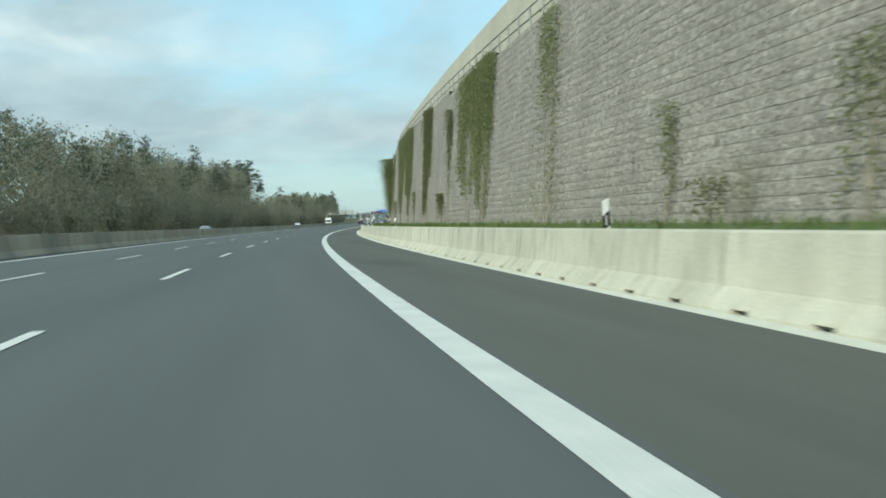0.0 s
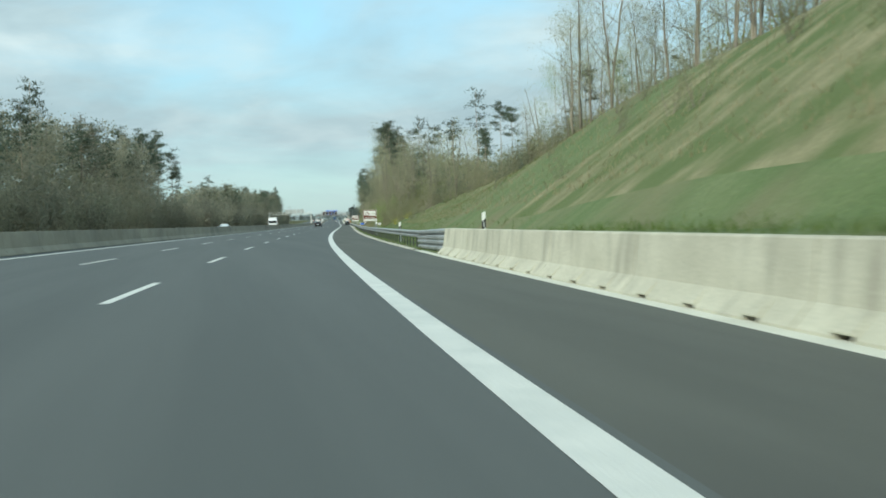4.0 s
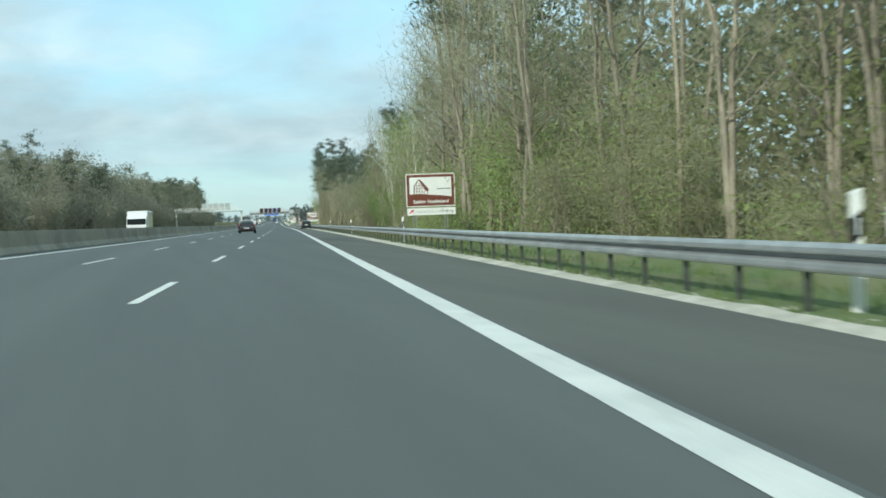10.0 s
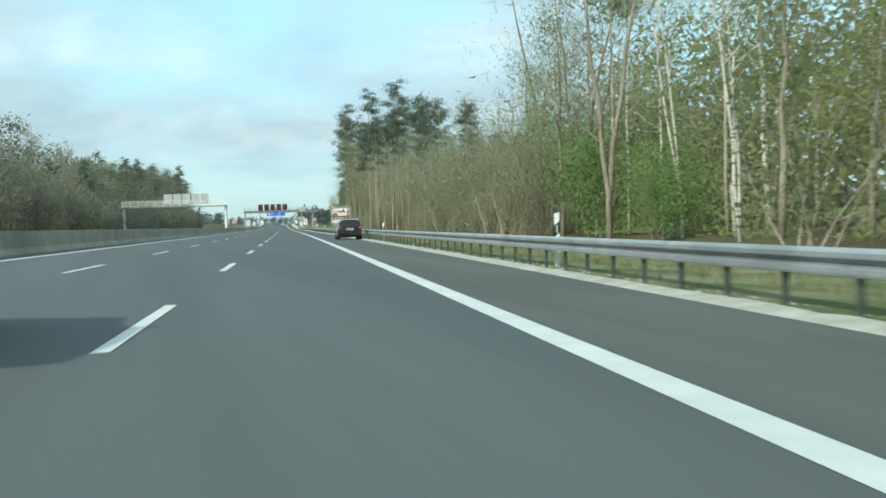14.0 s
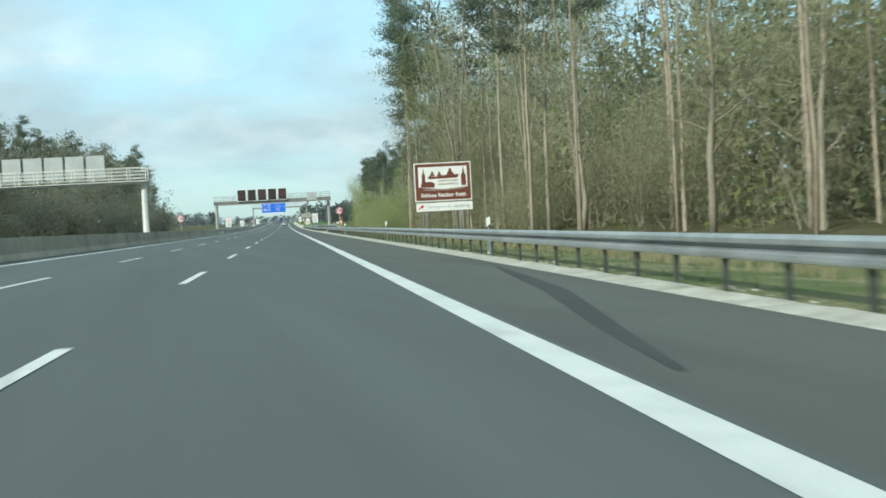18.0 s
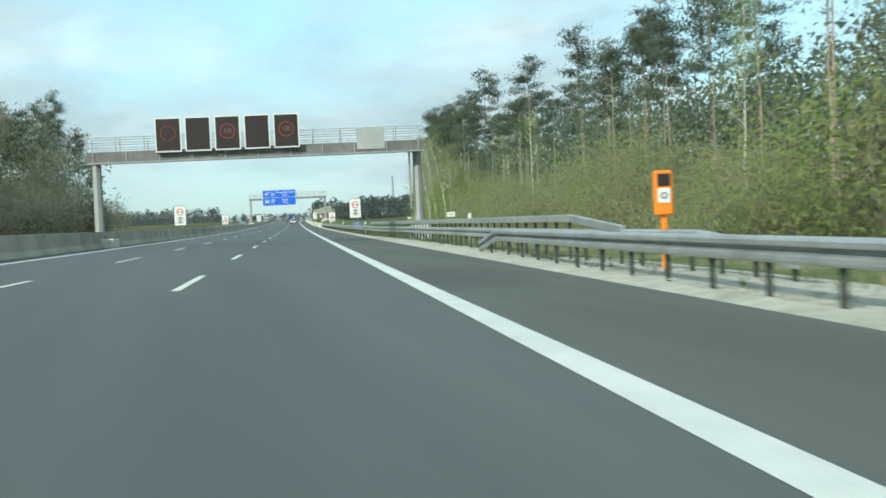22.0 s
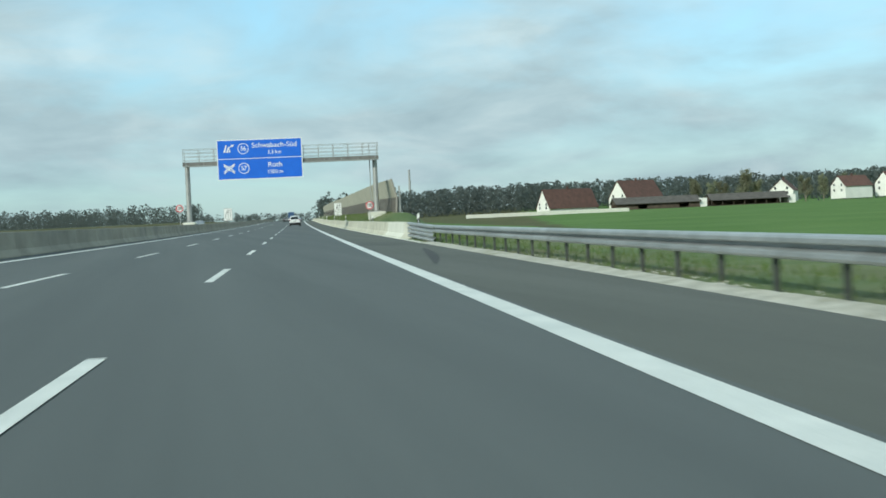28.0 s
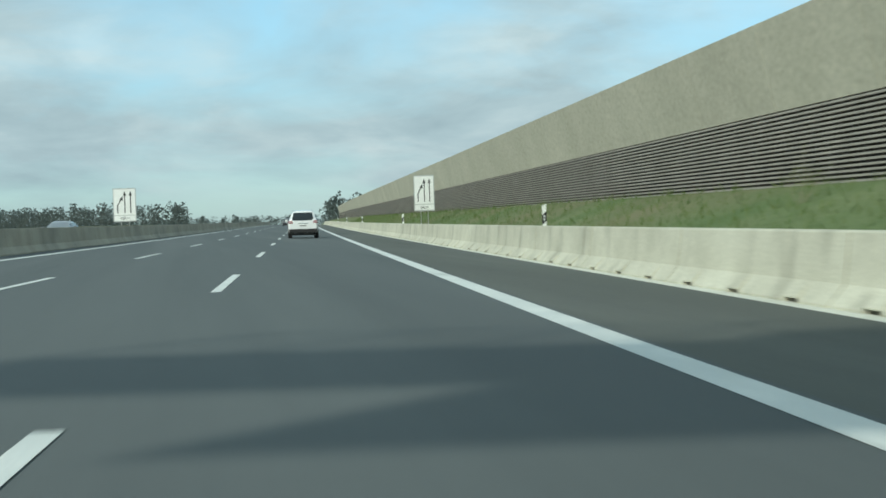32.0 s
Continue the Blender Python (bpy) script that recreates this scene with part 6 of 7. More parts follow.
    CROWN_KINDS = [(TWIGS, 0.055, 0.30, 0.7), (SHRUB_DULL, 0.12, 0.14, 0.2), (SHRUB_LEAF, 0.12, 0.18, 0.0), (NEEDLES, 0.13, 0.15, 0.1), (SHRUB_DULL, 0.30, 0.20, 0.0),
                   (SHRUB_LEAF, 0.055, 0.085, 0.0), (SHRUB_DULL, 0.026, 0.20, 0.8), (TWIGS, 0.026, 0.26, 0.7), (HEDGE_LEAF, 0.55, 0.42, 0.0), (BIRCH_LEAF, 0.055, 0.08, 0.0), (THICKET_LEAF, 0.065, 0.10, 0.0), (SHRUB_DULL, 0.42, 0.34, 0.0), (HEDGE_LEAF, 0.30, 0.20, 0.0), (NEEDLES, 0.26, 0.20, 0.0), (BIRCH_LEAF, 0.14, 0.12, 0.0), (SHRUB_DULL, 0.32, 0.24, 0.1), (TWIGS, 0.034, 0.20, 0.6), (TWIGS, 0.11, 0.10, 0.2), (NEEDLES, 0.12, 0.11, 0.0)]

    def right_kinds(s, f):
        x = rnd.rand()
        if s < 340:
            if noise.noise((s * 0.12, 9.4, 2.0)) > 0.30 and x < 0.4:
                return 14
            return 18 if f < 0.85 and noise.noise((s * 0.16, 5.1, f * 0.8)) > 0.24 else 17 if x < 0.45 and s < 296 else 16 if x < 0.78 else 6
        if s < 440:
            return 3 if f > 0.62 and x < 0.55 else 2 if x < 0.22 else 0 if x < 0.65 else 1
        if s < 545:
            return 2 if x < 0.42 else 0 if x < 0.75 else 1
        if s < 735:
            return 3 if f > 0.6 and x < 0.22 else 0 if x < 0.68 else 1 if x < 0.90 else 2
        if f < 0.62 and rnd.rand() < 0.6:
            return -1
        return 3 if f > 0.55 else 1 if x < 0.6 else 2

    def edge_kinds(s, f):
        x = rnd.rand()
        if s < 396:
            return 10 if x < 0.12 else 5 if x < 0.26 else 6 if x < 0.74 else 7
        if s < 440:
            return (10 if x < 0.45 else 5) if x < 0.70 else 6 if x < 0.88 else 7
        if s < 545:
            return 9 if f > 0.4 and x < 0.6 else 10 if x < 0.55 else 5 if x < 0.72 else 6 if x < 0.86 else 7
        if s < 738:
            return 7 if x < 0.55 else 6 if x < 0.9 else 5
        if s > 845:
            return 6 if x < 0.12 + 0.75 * max(0.0, 0.22 - f) / 0.22 else 10
        return 10 if x < (0.85 if noise.noise((s * 0.06, 1.3, 0.4)) > -0.1 else 0.25) else 6

    def edge_top(s):
        return float(np.interp(s, [345, 395, 440, 545, 560, 700, 735, 742, 800, 842, 860, 944], [5.0, 8.5, 10.0, 10.5, 9.0, 11.5, 8.0, 4.8, 4.6, 5.4, 7.4, 8.4]))

    crowns("wood_depth", "dim closed depth of the mixed wood", 188000, 338, 937, 3.0, 9, edge, lambda s: (16.5 if 446 < s < 535 else 15.5) * tall(s), 0.02, right_kinds)
    crowns("wood_backing", "dim interior of the wood far from the road", 93000, 350, 931, 7, 16, edge, lambda s: (13.5 if 560 < s < 735 else 15.5 if s > 880 else 17.0) * tall(s), 0.0, lambda s, f: 13 if s > 735 and f > 0.5 else 11, spread=1.7)
    crowns("crest_wood", "brown budding wood along the crest of the slope", 210000, 166, 350, 0.5, 7, edge, lambda s: 12.0 * tall(s), 0.02, right_kinds, uneven=0.5)
    crowns("crest_backing", "dim interior of the wood behind the crest", 48000, 166, 352, 4, 14, edge, lambda s: 10.5 * tall(s), 0.0, lambda s, f: 15, uneven=0.45, spread=1.3)
    crowns("wood_edge", "soft budding and leafing edge of the wood", 400000, 446, 738, 1.0, 5.5, edge, edge_top, 0.01, edge_kinds, uneven=0.9, spread=0.8, gaps=0.08)
    crowns("leafing_edge", "soft green and olive leaves at the wood's edge", 190000, 344, 448, -0.6, 3.4, edge, edge_top, 0.08, edge_kinds, uneven=0.9, spread=0.7, gaps=-0.12)
    crowns("young_growth", "soft fresh green thicket below the pines", 300000, 738, 944, -2.2, 2.6, edge, edge_top, 0.0, edge_kinds, uneven=0.8, spread=0.8, gaps=-0.15)
    under = []
    for _ in range(200):
        s = rnd.uniform(335, 943) if rnd.rand() < 0.85 else rnd.uniform(820, 943)
        under.append((s, edge(s) + rnd.uniform(0.5, 16), 2 * rnd.randint(2) if 545 < s < 735 else rnd.randint(4) if s < 735 else 1 + 2 * rnd.randint(2), rnd.uniform(1.0, 1.9) if s < 735 else rnd.uniform(1.1, 2.1)))
    forest_stuff("undergrowth", "tangled undergrowth below the trees", SHRUBS, under, rnd, 0.36, 0.34)
    # wood beyond the opposite carriageway: a closed canopy, slim pines at its break, a lower mound that rises again
    def far_top(s):
        return float(np.interp(s, [20, 60, 150, 200, 312, 356, 375, 435, 462, 467, 485, 500, 530, 564, 633, 691, 765, 810, 916, 945, 966, 978], [10, 11.5, 14.5, 17, 17.2, 19.5, 17.5, 18, 17, 6.5, 7.2, 9.5, 12.5, 14.2, 14.8, 13.2, 16.4, 17.4, 19.6, 19, 13, 9]))

    s = 60.0
    while s < 972:
        if not (404 < s < 500):
            kinds_l = (PINES, SHADY)[rnd.choice(2, p=(0.55, 0.45))]
            plant(kinds_l[rnd.randint(len(kinds_l))], s, -37 - rnd.uniform(0, 5), rnd, far_top(s) / (22.0 if kinds_l is PINES else 17.0) * rnd.uniform(0.85, 1.0))
        plant(HEDGE[rnd.randint(2)], s + rnd.uniform(1, 4), -33.5 - rnd.uniform(0, 2), rnd, rnd.uniform(1.2, 2.2))
        s += rnd.uniform(7, 11)
    for s in (402, 408, 413, 419, 424, 428, 433, 437, 442, 446, 451, 456, 460, 464):
        plant(PINES[rnd.randint(4)], s + rnd.uniform(-1.5, 1.5), -40.5 - rnd.uniform(0, 6.5), rnd, rnd.uniform(0.80, 0.97))
    for s in (938, 943, 949, 954, 959, 964):
        plant(PINES[rnd.randint(4)], s, -37.5 - rnd.uniform(0, 5), rnd, far_top(s) / 20.5)
    left = []
    for _ in range(210):
        s = rnd.uniform(30, 966)
        if 402 < s < 500 and rnd.rand() < 0.8:
            continue
        left.append((s, -38 - 26 * rnd.rand() ** 2.0, 8 + rnd.randint(2) if rnd.rand() < 0.6 else rnd.randint(4), far_top(s) / 21.0 * rnd.uniform(0.8, 0.98)))

    def far_canopy(s):
        return far_top(s) * (0.30 if 404 < s < 466 else 1.06)

    def far_kinds(s, f):
        x = rnd.rand()
        if f > 0.5 and x < 0.35:
            return 13
        return 4 if (690 < s < 905 and x < 0.75) or x < 0.42 else 12

    crowns("far_side_crowns", "closed dull crowns beyond the opposite carriageway", 240000, 20, 952, 0.0, 9, lambda s: -36.5, far_canopy, 0.02, far_kinds, -1, 0.26)
    crowns("far_side_backing", "dim interior of the wood beyond the opposite carriageway", 42000, 20, 950, 5, 15, lambda s: -36.5, lambda s: 0.90 * far_canopy(s), 0.0, lambda s, f: 8, -1, 0.2, 1.5)
    forest_stuff("far_side_wood", "olive mixed wood beyond the opposite carriageway", PINES + BARE + SHADY, left, rnd, 0.15, 0.40)
    hedge = [(rnd.uniform(30, 950), -32.5 - rnd.uniform(0, 6), rnd.randint(2), rnd.uniform(1.2, 2.4)) for _ in range(230)]
    forest_stuff("far_side_hedge", "brown hedge along the opposite carriageway", HEDGE, hedge, rnd, 0.27, 0.42)


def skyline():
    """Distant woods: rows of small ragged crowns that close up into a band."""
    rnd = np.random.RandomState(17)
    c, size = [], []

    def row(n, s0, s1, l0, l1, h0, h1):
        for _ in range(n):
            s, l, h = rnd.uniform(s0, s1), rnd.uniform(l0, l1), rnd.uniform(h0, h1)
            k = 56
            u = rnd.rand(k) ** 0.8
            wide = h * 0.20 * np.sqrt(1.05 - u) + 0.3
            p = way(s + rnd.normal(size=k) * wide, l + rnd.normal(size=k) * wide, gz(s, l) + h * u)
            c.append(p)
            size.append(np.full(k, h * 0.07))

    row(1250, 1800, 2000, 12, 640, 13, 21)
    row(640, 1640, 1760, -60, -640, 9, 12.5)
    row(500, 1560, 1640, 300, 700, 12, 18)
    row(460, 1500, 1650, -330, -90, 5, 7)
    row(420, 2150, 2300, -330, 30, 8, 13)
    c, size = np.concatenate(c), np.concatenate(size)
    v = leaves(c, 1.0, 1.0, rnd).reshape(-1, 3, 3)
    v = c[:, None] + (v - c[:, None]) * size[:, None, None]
    t = thing("skyline_wood", Matrix(), "distant dark wood on the skyline, haze in its colour", "woods", kind="stuff")
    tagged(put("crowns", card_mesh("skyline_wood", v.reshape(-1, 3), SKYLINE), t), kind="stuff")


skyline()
woods()


def vines():
    rnd = np.random.RandomState(3)
    # row 40.8 stands for a dark damp band, rows 25.0 and 74.0 for shrubs
    for s0, s1, z0, z1, dense in ((18.6, 20.2, 0.6, 3.4, 0.30), (25.0, 26.9, 0.6, 1.6, 0.25), (28.2, 29.2, 0.6, 3.3, 0.30), (40.8, 44.0, 0.6, 7.6, 0.20), (54.6, 60.2, 0.9, 8.0, 0.75), (59.6, 66.4, 2.0, 7.9, 0.6), (70.7, 71.9, 2.0, 7.0, 0.7), (74.0, 76.2, 0.6, 2.5, 0.5), (83.8, 88.4, 1.2, 8.3, 0.85), (97.4, 98.0, 0.6, 3.2, 0.6), (102.2, 111.2, 0.8, 8.5, 0.7), (116.0, 122.4, 1.5, 8.6, 0.9), (128, 128.8, 0.6, 3, 0.3), (132, 132.8, 0.6, 3, 0.3), (138.0, 138.9, 0.6, 8.2, 0.8), (146.2, 150.8, 0.6, 8.2, 1.3)):
        t = thing("climbing_vine", Matrix(), "olive climbing vine on the stone basket wall", "vine", "vines on the wall")
        n = int((s1 - s0) * (z1 - z0) * 430 * dense)
        u = rnd.rand(n) ** 0.75
        # several hanging strands of unlike length, ragged at the edges
        k = rnd.randint(7, size=n)
        foot, mid = rnd.rand(7) ** 1.5 * 0.7, np.linspace(0.12, 0.88, 7) + rnd.normal(size=7) * 0.05
        u = foot[k] + (1 - foot[k]) * u
        s = s0 + (s1 - s0) * (mid[k] + rnd.normal(size=n) * 0.11 * (0.35 + 0.8 * u) + 0.04 * np.sin(u * 9 + k))
        z = z0 + (z1 - z0) * u
        c = way(s, 6.85 + (z - 0.6) * 0.085 - 0.10 - np.abs(rnd.normal(size=n)) * (0.11 if s0 < 146 else 0.42) * (0.5 + u), z)
        put("foliage", card_mesh("foliage", leaves(c, 0.042, 0.062, rnd), VINE_LEAF), t)
        bm = bmesh.new()
        for k in range(3):
            x = s0 + (s1 - s0) * rnd.uniform(0.25, 0.75)
            tube(bm, [Vector(way(x + rnd.normal() * 0.15, wall_l(z) - 0.12, z).tolist()) for z in np.linspace(0.5, z1 * 0.9, 6)], [0.016, 0.015, 0.014, 0.012, 0.01, 0.008], 4)
        part("stem", bm, BARK_GREY, t)


vines()


def grass():
    """Blades on the verges, densest beside the rail."""
    rnd = np.random.RandomState(5)
    parts = []

    def patch(n, s0, s1, l0, l1, h):
        parts.append((rnd.uniform(s0, s1, n), l0 + (l1 - l0) * rnd.rand(n) ** 1.5, h * rnd.uniform(0.5, 1.4, n)))

    patch(8000, 186, 400, 3.2, 8.0, 0.16)
    patch(7000, 400, 815, 3.7, 8.5, 0.15)
    patch(7000, 815, 976, 3.55, 8.0, 0.16)
    patch(7000, 8, 186, 4.2, 6.8, 0.18)
    patch(19000, 225, 350, 6, 24, 0.13)
    patch(14000, 1038, 1250, 4.1, 7.6, 0.18)
    patch(5000, 976, 1040, 3.9, 9, 0.15)
    patch(6000, 640, 930, 8, 15, 0.25)
    def sow(name, material, label):
        s, l, h = (np.concatenate(v) for v in zip(*parts))
        parts.clear()
        n = len(s)
        c = way(s, l, ground_z(s, l) - 0.02)
        ang = rnd.uniform(0, 6.283, n)
        w = (0.008 + 0.09 * h)[:, None]
        side = np.stack([np.cos(ang), np.sin(ang), 0 * ang], 1)
        lean = rnd.normal(size=(n, 3)) * 0.35
        lean[:, 2] = 1
        tip = c + lean * h[:, None]
        v = np.stack([c - side * w, c - side * w * 0.3, tip - side * w, c + side * w * 0.3, c + side * w, tip + side * w * 0.8], 1).reshape(-1, 3)
        f = (np.arange(n)[:, None, None] * 6 + np.array([(0, 1, 2), (3, 4, 5)])[None]).reshape(-1, 3)
        tagged(put(name, raw_mesh(name, v, f, material)), label, "grass", kind="stuff")

    sow("verge_grass", BLADE, "rough green grass blades on the verge")
    patch(6000, 545, 745, 6.0, 11.5, 0.30)
    patch(2500, 400, 545, 5.5, 9.5, 0.22)
    patch(7000, 153, 300, 9, 22, 0.22)
    sow("dry_grass", STRAW, "pale dry grass stalks at the wood's foot")


grass()
for k, (s, l) in enumerate(((20, 5.2), (36, 5.4), (226, 12), (205, 16), (215, 14))):
    plant(SHRUBS[k % 4], s, l, np.random.RandomState(200 + k), 0.35 if l < 8 else 0.6)
for k, (s, l, scale) in enumerate(((530.5, 13.4, 1.5), (532.5, 14.8, 1.5), (517, 13.0, 0.95), (519, 13.8, 1.05), (470, 12.4, 1.0))):
    plant(FRESH[k % 2], s, l, np.random.RandomState(260 + k), scale)
for k in range(14):
    plant(SHRUBS[1 + 2 * (k % 2)], 910 + 2.3 * k, 18.4 + 0.24 * k + 0.4 * (k % 3), np.random.RandomState(290 + k), 0.9 + 0.15 * (k % 4))
for k in range(34):
    plant(SHRUBS[2 * (k % 2)], 538 + 1.7 * k, 12.0 + 0.9 * (k % 4), np.random.RandomState(420 + k), 1.3 + 0.22 * (k % 5))
for k, (s, l, scale) in enumerate(((313.6, 8.5, 0.36), (317.4, 10.9, 0.34), (316.6, 10.3, 0.26))):
    plant(BROOM, s, l, np.random.RandomState(480 + k), scale, 0.1)
rnd_slope = np.random.RandomState(61)
for k in range(30):
    s = rnd_slope.uniform(286, 342)
    plant(SHRUBS[(0, 2, 2, 1)[k % 4]], s, rnd_slope.uniform(9.5, 9.5 + 0.15 * (352 - s)), rnd_slope, rnd_slope.uniform(0.22, 0.5))
for k in range(18):
    s = 316 + 2.1 * k
    plant(SHRUBS[(0, 2, 1)[k % 3]], s, float(np.interp(s, [316, 336, 354], [13.2, 11.0, 9.8])) + rnd_slope.uniform(0, 2.5), rnd_slope, rnd_slope.uniform(0.7, 1.2))
for k in range(16):
    s = rnd_slope.uniform(155, 215)
    plant(SHRUBS[2 * (k % 2)], s, rnd_slope.uniform(10, 21), rnd_slope, rnd_slope.uniform(0.3, 0.6))
plant(SHRUBS[1], 1074.5, 6.3, np.random.RandomState(9), 0.22)
plant(SHRUBS[3], 1058.0, 6.0, np.random.RandomState(10), 0.17)
plant(SHRUBS[1], 1066.0, 6.4, np.random.RandomState(11), 0.15)


# ---- vehicles ----
def wheel(parent, x, y, r, w):
    side = 1 if x > 0 else -1
    ob = part("wheel", tube(bmesh.new(), [(x - w / 2, y, r), (x - w * 0.4, y, r), (x + w * 0.4, y, r), (x + w / 2, y, r)], [r * 0.93, r, r, r * 0.93], 22), TYRE, parent, "black tyre")
    xo = x + side * w / 2
    bm = tube(bmesh.new(), [(xo - side * 0.03, y, r), (xo + side * 0.004, y, r)], [r * 0.68, r * 0.66], 20)
    part("rim", bm, BLACK, ob)
    bm = bmesh.new()
    for k in range(5):
        a = k * 2 * math.pi / 5
        d, e = Vector((0, math.cos(a), math.sin(a))), Vector((0, -math.sin(a), math.cos(a)))
        c = Vector((xo + side * 0.006, y, r))
        pts = [c + d * 0.06 - e * 0.05, c + d * r * 0.64 - e * 0.085, c + d * r * 0.64 + e * 0.085, c + d * 0.06 + e * 0.05]
        va, vb = [bm.verts.new(p) for p in pts], [bm.verts.new(p + Vector((side * 0.016, 0, 0))) for p in pts]
        bm.faces.new(vb if side > 0 else vb[::-1])
        for i in range(4):
            bm.faces.new((va[i], va[(i + 1) % 4], vb[(i + 1) % 4], vb[i]))
    part("spoke_wheel", bm, RIM, ob, "silver spoked rim")


def car(m, spec, paint, label, name="car", category="car"):
    """A car from stations (along, sill, belt, roof, half-width at the belt, half-width of the roof), its tail at y = 0, facing ahead."""
    t = thing(name, m, label, category)
    st, r, axles = spec["stations"], spec["wheel"], spec["axles"]
    bm = bmesh.new()
    rings = []
    for y, sill, belt, roof, wb, wr in st:
        half = [(wb * 0.86, sill), (wb * 0.97, sill + 0.10), (wb, (sill + belt) / 2), (wb * 0.98, belt - 0.05), (wb * 0.95, belt), (wr + (wb * 0.95 - wr) * 0.25, belt + (roof - belt) * 0.72), (wr * 0.93, roof - 0.045 * (roof - belt > 0.1)), (wr * 0.6, roof)]
        pts = half + [(-x, z) for x, z in half[::-1]]
        rings.append([bm.verts.new((x, y, z)) for x, z in pts])
    for a, b in zip(rings, rings[1:]):
        k = len(a)
        for i in range(k):
            bm.faces.new((a[i], a[(i + 1) % k], b[(i + 1) % k], b[i]))
    bm.faces.new(rings[0][::-1])
    bm.faces.new(rings[-1])
    bmesh.ops.recalc_face_normals(bm, faces=bm.faces)
    part("body", bm, paint, t, smooth=True).data.set_sharp_from_angle(angle=radians(34))

    def at_y(y):
        for a, b in zip(st, st[1:]):
            if a[0] <= y <= b[0]:
                f = (y - a[0]) / (b[0] - a[0])
                return [p + (q - p) * f for p, q in zip(a, b)]
        return st[-1]

    for y0, y1 in spec["side_windows"]:
        for side in (1, -1):
            bm = bmesh.new()
            va, vb = [], []
            for y in np.linspace(y0, y1, 5):
                _, sill, belt, roof, wb, wr = at_y(float(y))
                lo, hi = (wb * 0.95, belt + 0.02), (wr + (wb * 0.95 - wr) * 0.25, belt + (roof - belt) * 0.72)
                va.append(bm.verts.new((side * (lo[0] + 0.006), y, lo[1])))
                vb.append(bm.verts.new((side * (hi[0] + 0.008), y, hi[1])))
            for i in range(4):
                bm.faces.new((va[i], va[i + 1], vb[i + 1], vb[i]))
            part("side_window", bm, GLASS, t, "dark side window")
    zr0, zr1, wr0, wr1, y0, y1 = spec["rear_window"]
    bm, rows = bmesh.new(), []
    for k in range(7):
        f = k / 6
        z = zr0 + (zr1 - zr0) * f
        y = float(np.interp(z, [q[3] for q in st[:4]], [q[0] for q in st[:4]])) - 0.014
        w = wr0 + (wr1 - wr0) * f
        rows.append([bm.verts.new((w * x, y + 0.02 * abs(x) ** 3, z)) for x in (-1, -0.6, 0, 0.6, 1)] + [bm.verts.new((w, y + 0.08, z)), bm.verts.new((-w, y + 0.08, z))])
    for a, b in zip(rows, rows[1:]):
        for k in range(7):
            bm.faces.new((a[k], a[(k + 1) % 7], b[(k + 1) % 7], b[k]))
    bmesh.ops.recalc_face_normals(bm, faces=bm.faces)
    part("rear_window", bm, GLASS, t, "dark rear window")
    hw, zl0, zl1, wl_ = spec["lamps"]
    for side in (1, -1):
        a, b = sorted((side * hw, side * (hw - wl_)))
        lamp = part("tail_lamp", boxed(a, b, spec["lamp_y"], spec["lamp_y"] + 0.12, zl0, zl1, bevel=0.03), TAIL, t, "red tail lamp")
        part("reversing_lamp", boxed(a + 0.02, b - 0.02, spec["lamp_y"] - 0.004, spec["lamp_y"] + 0.02, zl0 + (zl1 - zl0) * 0.42, zl0 + (zl1 - zl0) * 0.58), REFLECTOR, lamp, "clear band")
        part("mirror", boxed(*sorted((side * (spec["half"] + 0.02), side * (spec["half"] + 0.20))), spec["mirror"] - 0.06, spec["mirror"] + 0.06, spec["belt"] + 0.02, spec["belt"] + 0.17, bevel=0.03), spec.get("mirror_paint", paint), t, "door mirror")
        for y in axles:
            part("wheel_arch", tube(bmesh.new(), [(side * (spec["half"] - 0.22), y, r), (side * (spec["half"] + 0.004), y, r)], [r * 1.16] * 2, 20), BLACK, t)
            wheel(t, side * (spec["half"] - 0.10), y, r, 0.21)
    part("bumper", boxed(-spec["half"] * 0.92, spec["half"] * 0.92, -0.03, 0.2, spec["bumper"][0], spec["bumper"][1], bevel=0.03), spec["bumper_paint"], t, "rear bumper")
    part("number_plate", boxed(-0.26, 0.26, spec["plate"][0] - 0.012, spec["plate"][0] + 0.03, spec["plate"][1], spec["plate"][1] + 0.11), WHITE, t, "white number plate with plain bars")
    for x0, x1 in ((-0.19, -0.08), (-0.04, 0.03), (0.06, 0.19)):
        part("plate_bar", boxed(x0, x1, spec["plate"][0] - 0.016, spec["plate"][0] - 0.013, spec["plate"][1] + 0.03, spec["plate"][1] + 0.08), BLACK, t)
    if spec.get("rails"):
        for side in (1, -1):
            x = side * spec["rails"][2]
            part("roof_rail", tube(bmesh.new(), [(x, spec["rails"][0], spec["rails"][3]), (x, spec["rails"][0] + 0.2, spec["rails"][3] + 0.06), (x, spec["rails"][1] - 0.2, spec["rails"][3] + 0.06), (x, spec["rails"][1], spec["rails"][3])], [0.018] * 4, 6), CHROME, t, "bright roof rail")
    part("underside", boxed(-spec["half"] * 0.8, spec["half"] * 0.8, 0.15, st[-1][0] - 0.2, 0.17, 0.36), BLACK, t)
    half_strip = spec.get("strip", 0.32)
    part("trim", boxed(-half_strip, half_strip, spec["plate"][0] - 0.008, spec["plate"][0] + 0.03, spec["plate"][1] + 0.17, spec["plate"][1] + 0.205), CHROME, t, "bright trim strip")
    return t


